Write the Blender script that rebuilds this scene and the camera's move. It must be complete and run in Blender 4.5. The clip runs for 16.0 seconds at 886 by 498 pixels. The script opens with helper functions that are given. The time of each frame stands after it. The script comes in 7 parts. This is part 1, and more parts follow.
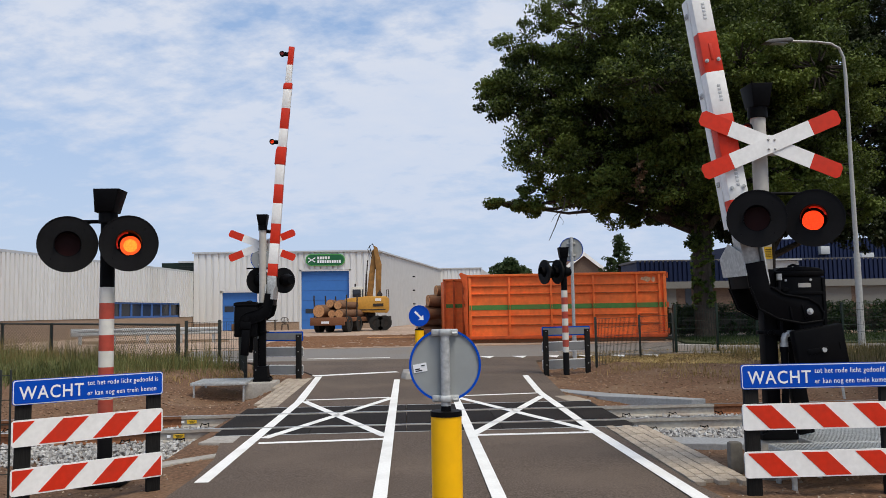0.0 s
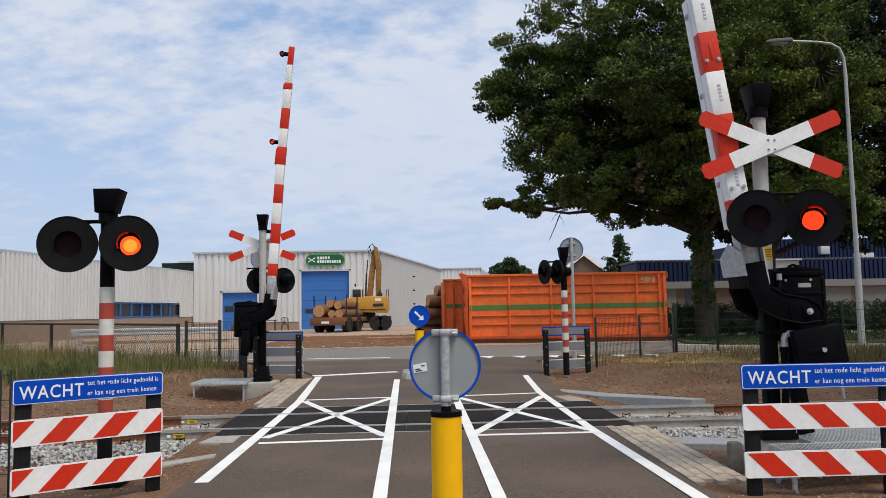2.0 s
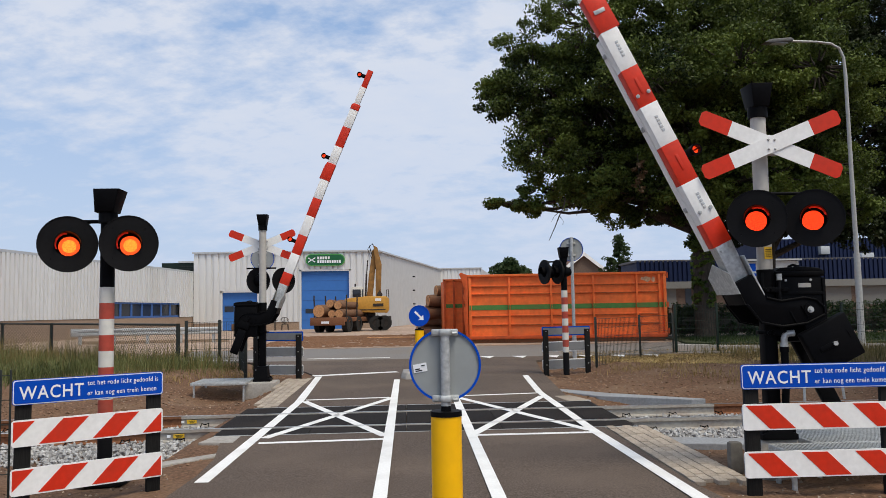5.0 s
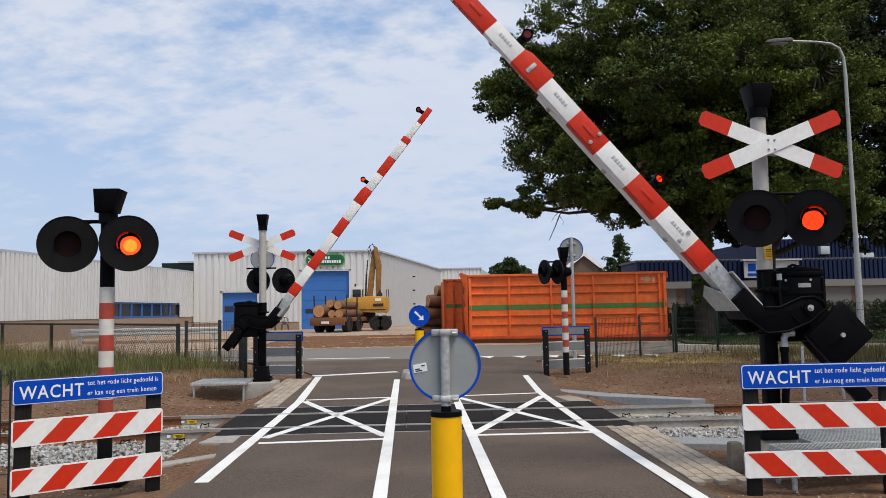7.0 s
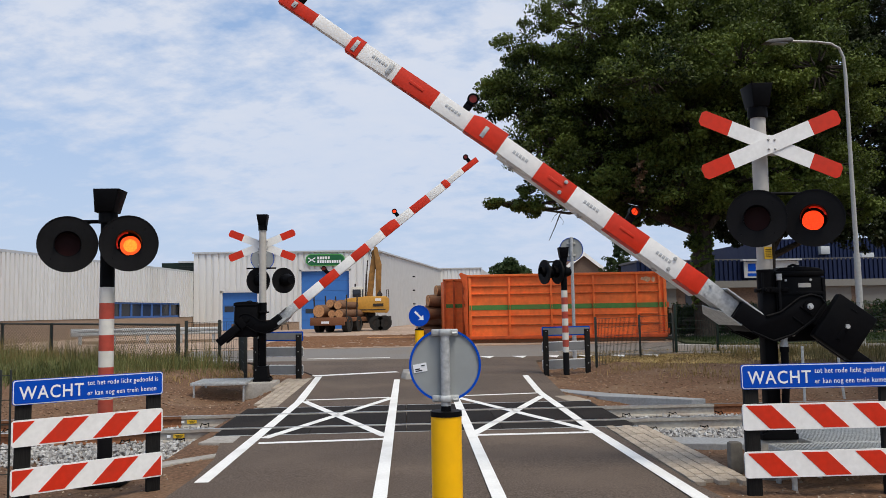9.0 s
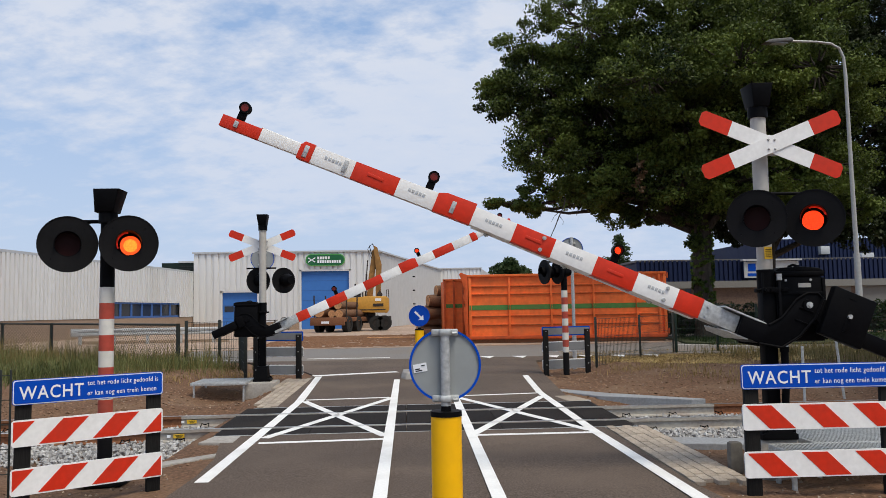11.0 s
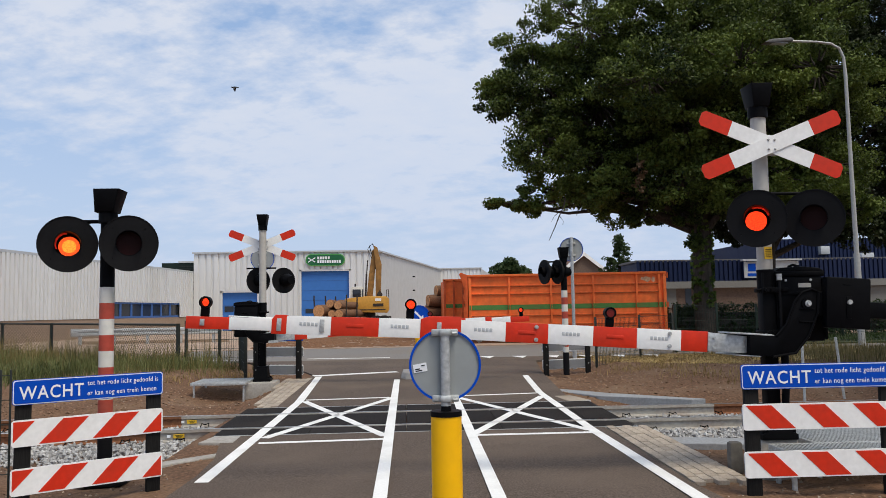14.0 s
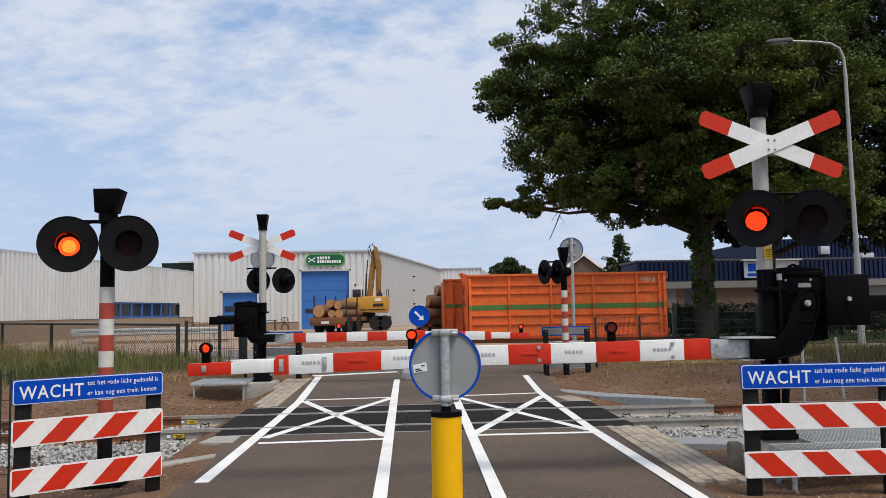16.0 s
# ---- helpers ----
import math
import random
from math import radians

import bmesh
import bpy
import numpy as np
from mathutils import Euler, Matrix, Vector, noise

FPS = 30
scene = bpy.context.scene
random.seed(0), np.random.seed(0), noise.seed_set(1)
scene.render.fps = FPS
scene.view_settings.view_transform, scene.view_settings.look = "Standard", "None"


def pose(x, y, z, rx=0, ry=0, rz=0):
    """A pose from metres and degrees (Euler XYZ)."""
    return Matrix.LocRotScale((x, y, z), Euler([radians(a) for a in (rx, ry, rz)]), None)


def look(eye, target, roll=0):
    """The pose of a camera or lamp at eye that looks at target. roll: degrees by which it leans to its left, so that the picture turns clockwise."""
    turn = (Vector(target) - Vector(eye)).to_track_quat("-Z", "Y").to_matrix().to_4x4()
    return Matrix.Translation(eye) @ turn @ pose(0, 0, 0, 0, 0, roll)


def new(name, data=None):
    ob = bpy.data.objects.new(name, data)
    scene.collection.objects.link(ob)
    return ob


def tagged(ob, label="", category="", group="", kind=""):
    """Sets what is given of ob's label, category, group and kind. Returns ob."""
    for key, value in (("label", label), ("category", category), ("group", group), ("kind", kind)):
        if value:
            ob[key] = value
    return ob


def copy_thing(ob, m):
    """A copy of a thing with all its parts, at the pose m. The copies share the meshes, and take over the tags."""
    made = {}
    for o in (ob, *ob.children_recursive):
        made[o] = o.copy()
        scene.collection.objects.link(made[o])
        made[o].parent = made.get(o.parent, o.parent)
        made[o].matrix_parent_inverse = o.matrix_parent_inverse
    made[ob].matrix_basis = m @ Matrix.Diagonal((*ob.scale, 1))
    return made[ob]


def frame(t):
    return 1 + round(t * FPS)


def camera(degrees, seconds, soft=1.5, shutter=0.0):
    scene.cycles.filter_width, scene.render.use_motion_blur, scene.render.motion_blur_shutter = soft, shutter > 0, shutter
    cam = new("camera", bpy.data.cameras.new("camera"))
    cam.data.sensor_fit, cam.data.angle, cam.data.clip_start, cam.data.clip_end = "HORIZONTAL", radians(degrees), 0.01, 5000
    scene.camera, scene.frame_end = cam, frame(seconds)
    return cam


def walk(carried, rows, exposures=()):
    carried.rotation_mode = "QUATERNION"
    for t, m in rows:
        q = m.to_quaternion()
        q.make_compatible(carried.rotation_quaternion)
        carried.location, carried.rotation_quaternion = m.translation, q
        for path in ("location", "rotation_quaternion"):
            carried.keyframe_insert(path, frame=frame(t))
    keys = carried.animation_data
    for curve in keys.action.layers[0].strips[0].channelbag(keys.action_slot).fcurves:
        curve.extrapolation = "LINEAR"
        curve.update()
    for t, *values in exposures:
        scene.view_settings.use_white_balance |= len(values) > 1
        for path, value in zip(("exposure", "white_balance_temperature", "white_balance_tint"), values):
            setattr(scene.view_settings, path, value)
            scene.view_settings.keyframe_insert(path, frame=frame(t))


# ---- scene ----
cam = camera(58.5, 16.0, soft=0.7)
VIEW = look((0, 0, 1.57), (math.sin(radians(2.7)) * 10, math.cos(radians(2.7)) * 10, 1.57 + 10 * math.tan(radians(4.45))), -1.0)
walk(cam, [(0, VIEW), (16.0, VIEW)], exposures=[(0, 0.0), (16.0, 0.0)])

# ---- world and sun ----
SUN_ELEV, SUN_AZ = radians(61), radians(143)   # azimuth clockwise from the road's direction (+Y)
world = bpy.data.worlds.new("sky")
scene.world = world
world.use_nodes = True


def make_sky():
    nt = world.node_tree
    nt.nodes.clear()
    N, L = nt.nodes.new, nt.links.new
    out, bg = N("ShaderNodeOutputWorld"), N("ShaderNodeBackground")
    sky = N("ShaderNodeTexSky")
    sky.sky_type, sky.sun_disc = "NISHITA", False
    sky.sun_elevation, sky.sun_rotation = SUN_ELEV, SUN_AZ
    sky.air_density, sky.dust_density, sky.ozone_density = 1.0, 1.5, 1.5
    co = N("ShaderNodeTexCoord")
    # flatten the dome onto a cloud layer: x / (z + k), y / (z + k)
    sep = N("ShaderNodeSeparateXYZ")
    L(co.outputs["Generated"], sep.inputs[0])
    add = N("ShaderNodeMath"); add.operation = "ADD"; add.inputs[1].default_value = 0.30
    zmax = N("ShaderNodeMath"); zmax.operation = "MAXIMUM"; zmax.inputs[1].default_value = 0.0
    L(sep.outputs["Z"], zmax.inputs[0]); L(zmax.outputs[0], add.inputs[0])
    dx = N("ShaderNodeMath"); dx.operation = "DIVIDE"; L(sep.outputs["X"], dx.inputs[0]); L(add.outputs[0], dx.inputs[1])
    dy = N("ShaderNodeMath"); dy.operation = "DIVIDE"; L(sep.outputs["Y"], dy.inputs[0]); L(add.outputs[0], dy.inputs[1])
    com = N("ShaderNodeCombineXYZ"); L(dx.outputs[0], com.inputs[0]); L(dy.outputs[0], com.inputs[1])
    mp = N("ShaderNodeMapping")
    mp.inputs["Rotation"].default_value = (0, 0, radians(28))
    mp.inputs["Scale"].default_value = (1.0, 1.35, 1)
    mp.inputs["Location"].default_value = (3.1, 1.7, 0)
    L(com.outputs[0], mp.inputs[0])
    big, fine = N("ShaderNodeTexNoise"), N("ShaderNodeTexNoise")
    big.inputs["Scale"].default_value, big.inputs["Detail"].default_value, big.inputs["Roughness"].default_value = 0.8, 6, 0.55
    big.inputs["Distortion"].default_value = 0.3
    fine.inputs["Scale"].default_value, fine.inputs["Detail"].default_value, fine.inputs["Roughness"].default_value = 9.0, 8, 0.6
    L(mp.outputs[0], big.inputs["Vector"]); L(mp.outputs[0], fine.inputs["Vector"])
    m1 = N("ShaderNodeMix"); m1.data_type = "FLOAT"; m1.inputs[0].default_value = 0.33
    L(big.outputs["Fac"], m1.inputs[2]); L(fine.outputs["Fac"], m1.inputs[3])
    ramp = N("ShaderNodeValToRGB")
    ramp.color_ramp.elements[0].position, ramp.color_ramp.elements[1].position = 0.455, 0.57
    L(m1.outputs[0], ramp.inputs[0])
    # more haze towards the horizon
    haze = N("ShaderNodeMapRange")
    haze.inputs["From Min"].default_value, haze.inputs["From Max"].default_value = 0.0, 0.34
    haze.inputs["To Min"].default_value, haze.inputs["To Max"].default_value = 0.85, 0.0
    L(sep.outputs["Z"], haze.inputs["Value"])
    sc = N("ShaderNodeMapRange"); sc.inputs["To Min"].default_value, sc.inputs["To Max"].default_value = 0.10, 0.94
    L(ramp.outputs[0], sc.inputs[0])
    shade = N("ShaderNodeMix"); shade.data_type = "RGBA"
    shade.inputs[6].default_value = (4.2, 4.85, 6.05, 1)
    shade.inputs[7].default_value = (5.55, 5.65, 6.05, 1)
    L(fine.outputs["Fac"], shade.inputs[0])
    blue = N("ShaderNodeMix"); blue.data_type = "RGBA"; blue.inputs[0].default_value = 0.6
    L(sky.outputs[0], blue.inputs[6]); blue.inputs[7].default_value = (2.3, 3.6, 5.9, 1)
    mix = N("ShaderNodeMix"); mix.data_type = "RGBA"
    L(sc.outputs[0], mix.inputs[0]); L(blue.outputs[2], mix.inputs[6]); L(shade.outputs[2], mix.inputs[7])
    low = N("ShaderNodeMix"); low.data_type = "RGBA"
    L(haze.outputs[0], low.inputs[0]); L(mix.outputs[2], low.inputs[6])
    low.inputs[7].default_value = (3.95, 4.65, 5.95, 1)
    L(low.outputs[2], bg.inputs["Color"])
    bg.inputs["Strength"].default_value = 0.14
    L(bg.outputs[0], out.inputs[0])


make_sky()
sun_data = bpy.data.lights.new("sun", "SUN")
sun_data.energy, sun_data.angle, sun_data.color = 2.8, radians(25), (1.0, 0.90, 0.73)
sun = new("sun", sun_data)
sun.matrix_world = look((0, 0, 40), (0 - math.sin(SUN_AZ) * 40, -math.cos(SUN_AZ) * 40, 40 - math.tan(SUN_ELEV) * 40))


# ---- materials ----
def mat(name, base, rough=0.6, metal=0.0, var=0.18, scale=14.0, bump=0.15, dirt=None, dirt_amt=0.3, dirt_scale=1.3, emit=None,
        island=0.0, objvar=0.0, stretch=(1, 1, 1), spec=0.3, space="Object"):
    m = bpy.data.materials.new(name)
    m.use_nodes = True
    nt = m.node_tree
    N, L = nt.nodes.new, nt.links.new
    b = nt.nodes["Principled BSDF"]
    b.inputs["Roughness"].default_value, b.inputs["Metallic"].default_value = rough, metal
    b.inputs["Specular IOR Level"].default_value = spec
    co = N("ShaderNodeTexCoord")
    mp = N("ShaderNodeMapping"); mp.inputs["Scale"].default_value = stretch
    if space == "World":
        geo = N("ShaderNodeNewGeometry"); L(geo.outputs["Position"], mp.inputs[0])
    else:
        L(co.outputs[space], mp.inputs[0])
    n1, n2 = N("ShaderNodeTexNoise"), N("ShaderNodeTexNoise")
    n1.inputs["Scale"].default_value, n1.inputs["Detail"].default_value = scale, 5
    n2.inputs["Scale"].default_value, n2.inputs["Detail"].default_value = dirt_scale, 4
    L(mp.outputs[0], n1.inputs["Vector"]); L(mp.outputs[0], n2.inputs["Vector"])
    r = N("ShaderNodeMapRange")
    r.inputs["From Min"].default_value, r.inputs["From Max"].default_value = 0.3, 0.7
    r.inputs["To Min"].default_value, r.inputs["To Max"].default_value = 1 - var, 1 + var
    L(n1.outputs["Fac"], r.inputs["Value"])
    val = r.outputs[0]
    for amount, source in ((island, "island"), (objvar, "object")):
        if amount:
            if source == "island":
                g = N("ShaderNodeNewGeometry"); s = g.outputs["Random Per Island"]
            else:
                g = N("ShaderNodeObjectInfo"); s = g.outputs["Random"]
            q = N("ShaderNodeMapRange"); q.inputs["To Min"].default_value, q.inputs["To Max"].default_value = 1 - amount, 1 + amount
            L(s, q.inputs["Value"])
            k = N("ShaderNodeMath"); k.operation = "MULTIPLY"; L(val, k.inputs[0]); L(q.outputs[0], k.inputs[1])
            val = k.outputs[0]
    hsv = N("ShaderNodeHueSaturation"); hsv.inputs["Color"].default_value = (*base, 1)
    L(val, hsv.inputs["Value"])
    col = hsv.outputs[0]
    if dirt:
        mx = N("ShaderNodeMix"); mx.data_type = "RGBA"
        rr = N("ShaderNodeMapRange"); rr.inputs["From Min"].default_value, rr.inputs["From Max"].default_value = 0.45, 0.72
        rr.inputs["To Max"].default_value = dirt_amt
        L(n2.outputs["Fac"], rr.inputs["Value"]); L(rr.outputs[0], mx.inputs[0])
        L(col, mx.inputs[6]); mx.inputs[7].default_value = (*dirt, 1)
        col = mx.outputs[2]
    L(col, b.inputs["Base Color"])
    rg = N("ShaderNodeMapRange"); rg.inputs["To Min"].default_value, rg.inputs["To Max"].default_value = max(rough - 0.1, 0.02), min(rough + 0.1, 1)
    L(n2.outputs["Fac"], rg.inputs["Value"]); L(rg.outputs[0], b.inputs["Roughness"])
    if bump:
        bp = N("ShaderNodeBump"); bp.inputs["Strength"].default_value, bp.inputs["Distance"].default_value = bump, 0.01
        L(n1.outputs["Fac"], bp.inputs["Height"]); L(bp.outputs[0], b.inputs["Normal"])
    if emit:
        vo = N("ShaderNodeTexVoronoi"); vo.inputs["Scale"].default_value = emit[2]
        L(co.outputs["Object"], vo.inputs["Vector"])
        er = N("ShaderNodeMapRange"); er.inputs["From Max"].default_value = 0.8
        er.inputs["To Min"].default_value, er.inputs["To Max"].default_value = emit[1] * 1.35, emit[1] * 0.45
        L(vo.outputs["Distance"], er.inputs["Value"])
        b.inputs["Emission Color"].default_value = (*emit[0], 1)
        L(er.outputs[0], b.inputs["Emission Strength"])
    return m


M = dict(
    asphalt=mat("asphalt", (0.096, 0.073, 0.058), 0.9, spec=0.2, var=0.5, scale=60, bump=0.6, dirt=(0.155, 0.118, 0.092), dirt_amt=0.7, dirt_scale=0.6, space="World"),
    asphalt_old=mat("asphalt_old", (0.18, 0.167, 0.155), 0.9, var=0.2, scale=30, bump=0.3, dirt=(0.2, 0.16, 0.12), dirt_amt=0.5, dirt_scale=0.3, space="World"),
    rubber=mat("rubber", (0.019, 0.0165, 0.0155), 0.8, spec=0.08, var=0.25, scale=50, bump=0.4, dirt=(0.045, 0.038, 0.033), dirt_amt=0.5, dirt_scale=0.9, objvar=0.15),
    marking=mat("marking", (0.78, 0.78, 0.76), 0.7, var=0.06, scale=40, bump=0.2, dirt=(0.45, 0.43, 0.4), dirt_amt=0.35, dirt_scale=2.5),
    yard=mat("yard", (0.37, 0.27, 0.20), 0.95, var=0.3, scale=3, bump=0.4, dirt=(0.18, 0.11, 0.07), dirt_amt=0.55, dirt_scale=0.25, space="World"),
    paver=mat("paver", (0.37, 0.31, 0.245), 0.9, var=0.2, scale=40, bump=0.3, dirt=(0.2, 0.17, 0.13), dirt_amt=0.4, objvar=0.16),
    concrete=mat("concrete", (0.36, 0.34, 0.31), 0.9, var=0.15, scale=25, bump=0.3, dirt=(0.2, 0.17, 0.14), dirt_amt=0.5, dirt_scale=2),
    bluestone=mat("grey_concrete", (0.26, 0.27, 0.28), 0.85, var=0.15, scale=30, bump=0.3, dirt=(0.2, 0.18, 0.15), dirt_amt=0.4),
    ballast=mat("ballast", (0.37, 0.365, 0.355), 0.9, var=0.25, scale=30, bump=0.3, island=0.4),
    rail=mat("rail_side", (0.40, 0.38, 0.34), 0.6, 0.2, var=0.15, scale=20, dirt=(0.20, 0.09, 0.045), dirt_amt=0.35, dirt_scale=0.9),
    rust=mat("rust", (0.20, 0.085, 0.04), 0.85, var=0.3, scale=25, bump=0.3, dirt=(0.1, 0.05, 0.03)),
    railhead=mat("rail_head", (0.55, 0.54, 0.52), 0.3, 0.9, var=0.1, scale=30),
    white=mat("white_paint", (0.85, 0.85, 0.83), 0.45, var=0.05, scale=20, bump=0.04, dirt=(0.62, 0.60, 0.55), dirt_amt=0.2, dirt_scale=3),
    red=mat("red_paint", (0.63, 0.028, 0.006), 0.5, var=0.08, scale=20, bump=0.04, dirt=(0.35, 0.05, 0.03), dirt_amt=0.3, dirt_scale=3),
    bandred=mat("band_red", (0.42, 0.065, 0.04), 0.6, var=0.12, scale=20, bump=0.08, dirt=(0.3, 0.1, 0.07), dirt_amt=0.4, dirt_scale=5),
    bandwhite=mat("band_white", (0.68, 0.66, 0.60), 0.6, var=0.08, scale=20, bump=0.08, dirt=(0.48, 0.44, 0.36), dirt_amt=0.5, dirt_scale=5),
    black=mat("black_paint", (0.0036, 0.0037, 0.0045), 0.5, spec=0.05, var=0.2, scale=20, bump=0.06, dirt=(0.006, 0.0055, 0.0055), dirt_amt=0.4, dirt_scale=4),
    blackmat=mat("black_matt", (0.0045, 0.0045, 0.0055), 0.7, spec=0.15, var=0.2, scale=30, bump=0.05, dirt=(0.03, 0.03, 0.03)),
    postblack=mat("black_plank", (0.012, 0.0115, 0.011), 0.8, spec=0.15, var=0.3, scale=18, bump=0.3, stretch=(6, 6, 0.6)),
    galv=mat("galvanised", (0.50, 0.51, 0.50), 0.5, 0.5, var=0.22, scale=34, bump=0.05, dirt=(0.36, 0.37, 0.37), dirt_amt=0.6, dirt_scale=11),
    alu=mat("aluminium", (0.52, 0.54, 0.55), 0.5, 0.3, var=0.05, scale=10, bump=0.02),
    greypost=mat("grey_post", (0.47, 0.45, 0.41), 0.6, var=0.07, scale=15, bump=0.05, dirt=(0.36, 0.33, 0.29), dirt_amt=0.4, dirt_scale=3),
    blue=mat("sign_blue", (0.0, 0.062, 0.45), 0.5, spec=0.15, var=0.04, scale=10, bump=0.0, dirt=(0.006, 0.075, 0.45), dirt_amt=0.3),
    signwhite=mat("sign_white", (0.82, 0.84, 0.86), 0.45, var=0.03, scale=10, bump=0.0),
    yellow=mat("bollard_yellow", (0.97, 0.50, 0.001), 0.42, var=0.04, scale=8, bump=0.03, dirt=(0.82, 0.4, 0.005), dirt_amt=0.25, dirt_scale=5),
    signback=mat("sign_back_grey", (0.29, 0.31, 0.31), 0.55, var=0.05, scale=8, bump=0.02, dirt=(0.24, 0.25, 0.25), dirt_amt=0.4, dirt_scale=3),
    boardback=mat("board_back_grey", (0.20, 0.205, 0.21), 0.6, var=0.08, scale=8, bump=0.02),
    stickeryellow=mat("sticker_yellow", (0.72, 0.45, 0.03), 0.5, var=0.05),
    lit_red=mat("lit_red_lens", (0.3, 0.01, 0.004), 0.4, bump=0.0, emit=((1.0, 0.05, 0.008), 1.7, 85.0)),
    lit=mat("lit_lens", (0.3, 0.01, 0.004), 0.4, bump=0.0, emit=((1.0, 0.085, 0.012), 1.75, 85.0)),
    lit_heart=mat("lit_heart", (0.3, 0.02, 0.004), 0.4, bump=0.0, emit=((1.0, 0.30, 0.03), 1.8, 95.0)),
    lit_reflection=mat("lit_reflection", (0.2, 0.01, 0.004), 0.5, bump=0.0, emit=((1.0, 0.03, 0.01), 0.45, 40.0)),
    dark_lens=mat("dark_lens", (0.018, 0.0025, 0.0022), 0.5, spec=0.12, var=0.1, bump=0.0),
    dark_small_lens=mat("dark_small_lens", (0.16, 0.012, 0.008), 0.35, var=0.25, scale=60, bump=0.1),
    litsmall=mat("lit_small_lens", (0.3, 0.01, 0.004), 0.4, bump=0.0, emit=((1.0, 0.05, 0.01), 1.7, 60.0)),
    orange=mat("container_orange", (0.88, 0.165, 0.032), 0.55, var=0.12, scale=6, bump=0.08, dirt=(0.5, 0.13, 0.045), dirt_amt=0.5, dirt_scale=0.9),
    orangedark=mat("container_orange_dark", (0.58, 0.09, 0.018), 0.6, var=0.15, scale=6, bump=0.1, dirt=(0.2, 0.05, 0.02), dirt_amt=0.5),
    orangegrimeshade=mat("container_grime_shade", (0.36, 0.08, 0.022), 0.8, var=0.4, scale=9, bump=0.1, dirt=(0.55, 0.13, 0.03), dirt_amt=0.6, dirt_scale=2.0),
    worn_paint=mat("worn_paint", (0.62, 0.36, 0.20), 0.8, var=0.25, scale=12),
    green=mat("green_band", (0.075, 0.20, 0.045), 0.55, var=0.1, scale=8, dirt=(0.16, 0.14, 0.05), dirt_amt=0.4),
    cladding=mat("cladding", (0.70, 0.71, 0.71), 0.55, 0.1, var=0.04, scale=2, bump=0.0, dirt=(0.58, 0.58, 0.56), dirt_amt=0.5, dirt_scale=0.3, stretch=(1, 1, 0.2)),
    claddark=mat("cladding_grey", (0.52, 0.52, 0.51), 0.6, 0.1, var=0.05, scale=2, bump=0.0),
    bluedoor=mat("blue_door", (0.045, 0.17, 0.50), 0.5, var=0.04, scale=3, bump=0.0),
    bluefacade=mat("blue_facade", (0.004, 0.0125, 0.052), 0.6, 0.1, var=0.08, scale=3, bump=0.0),
    brick=mat("brick_plinth", (0.34, 0.25, 0.18), 0.9, var=0.2, scale=15, bump=0.2, dirt=(0.2, 0.15, 0.11)),
    glass=mat("window_glass", (0.03, 0.035, 0.045), 0.06, var=0.1, bump=0.0),
    frameblue=mat("frame_blue", (0.05, 0.13, 0.36), 0.5, var=0.05),
    roof=mat("roof_grey", (0.13, 0.13, 0.13), 0.8, var=0.15),
    rooftile=mat("roof_tile", (0.16, 0.085, 0.06), 0.8, var=0.25, scale=4),
    fence=mat("fence_dark", (0.022, 0.026, 0.022), 0.6, var=0.2),
    fencegreen=mat("fence_green", (0.006, 0.017, 0.011), 0.55, var=0.2),
    log=mat("log_bark", (0.17, 0.09, 0.05), 0.95, var=0.35, scale=9, bump=0.6, stretch=(3, 1, 3)),
    logend=mat("log_end", (0.50, 0.26, 0.12), 0.9, var=0.3, scale=14, bump=0.2),
    excy=mat("machine_yellow", (0.55, 0.28, 0.045), 0.55, var=0.1, scale=6, dirt=(0.3, 0.18, 0.06), dirt_amt=0.5),
    machdark=mat("machine_dark", (0.035, 0.028, 0.024), 0.7, var=0.3, scale=8),
    tyre=mat("tyre", (0.022, 0.021, 0.02), 0.85, var=0.2, scale=20),
    bark=mat("bark", (0.058, 0.047, 0.037), 0.95, var=0.4, scale=7, bump=0.8, stretch=(3, 3, 0.6)),
)


def leaf_mat(name, base, tip):
    m = bpy.data.materials.new(name)
    m.use_nodes = True
    nt = m.node_tree
    N, L = nt.nodes.new, nt.links.new
    b = nt.nodes["Principled BSDF"]
    b.inputs["Roughness"].default_value = 0.55
    b.inputs["Specular IOR Level"].default_value = 0.2
    g = N("ShaderNodeNewGeometry")
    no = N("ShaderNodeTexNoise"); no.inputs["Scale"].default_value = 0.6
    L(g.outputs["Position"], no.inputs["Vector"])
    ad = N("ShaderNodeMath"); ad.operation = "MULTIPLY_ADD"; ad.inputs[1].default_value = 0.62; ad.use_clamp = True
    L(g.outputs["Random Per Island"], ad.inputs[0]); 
    # coarse noise patches the colour dark and light, imitating shaded and lit clumps
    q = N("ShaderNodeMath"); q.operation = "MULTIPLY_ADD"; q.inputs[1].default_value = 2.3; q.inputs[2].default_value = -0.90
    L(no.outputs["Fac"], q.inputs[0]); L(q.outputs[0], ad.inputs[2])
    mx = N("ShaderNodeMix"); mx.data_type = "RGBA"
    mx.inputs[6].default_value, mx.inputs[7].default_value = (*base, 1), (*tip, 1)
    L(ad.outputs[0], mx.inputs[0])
    L(mx.outputs[2], b.inputs["Base Color"])
    tr = N("ShaderNodeBsdfTranslucent"); L(mx.outputs[2], tr.inputs["Color"])
    ms = N("ShaderNodeMixShader"); ms.inputs[0].default_value = 0.25
    L(b.outputs[0], ms.inputs[1]); L(tr.outputs[0], ms.inputs[2])
    L(ms.outputs[0], nt.nodes["Material Output"].inputs[0])
    return m


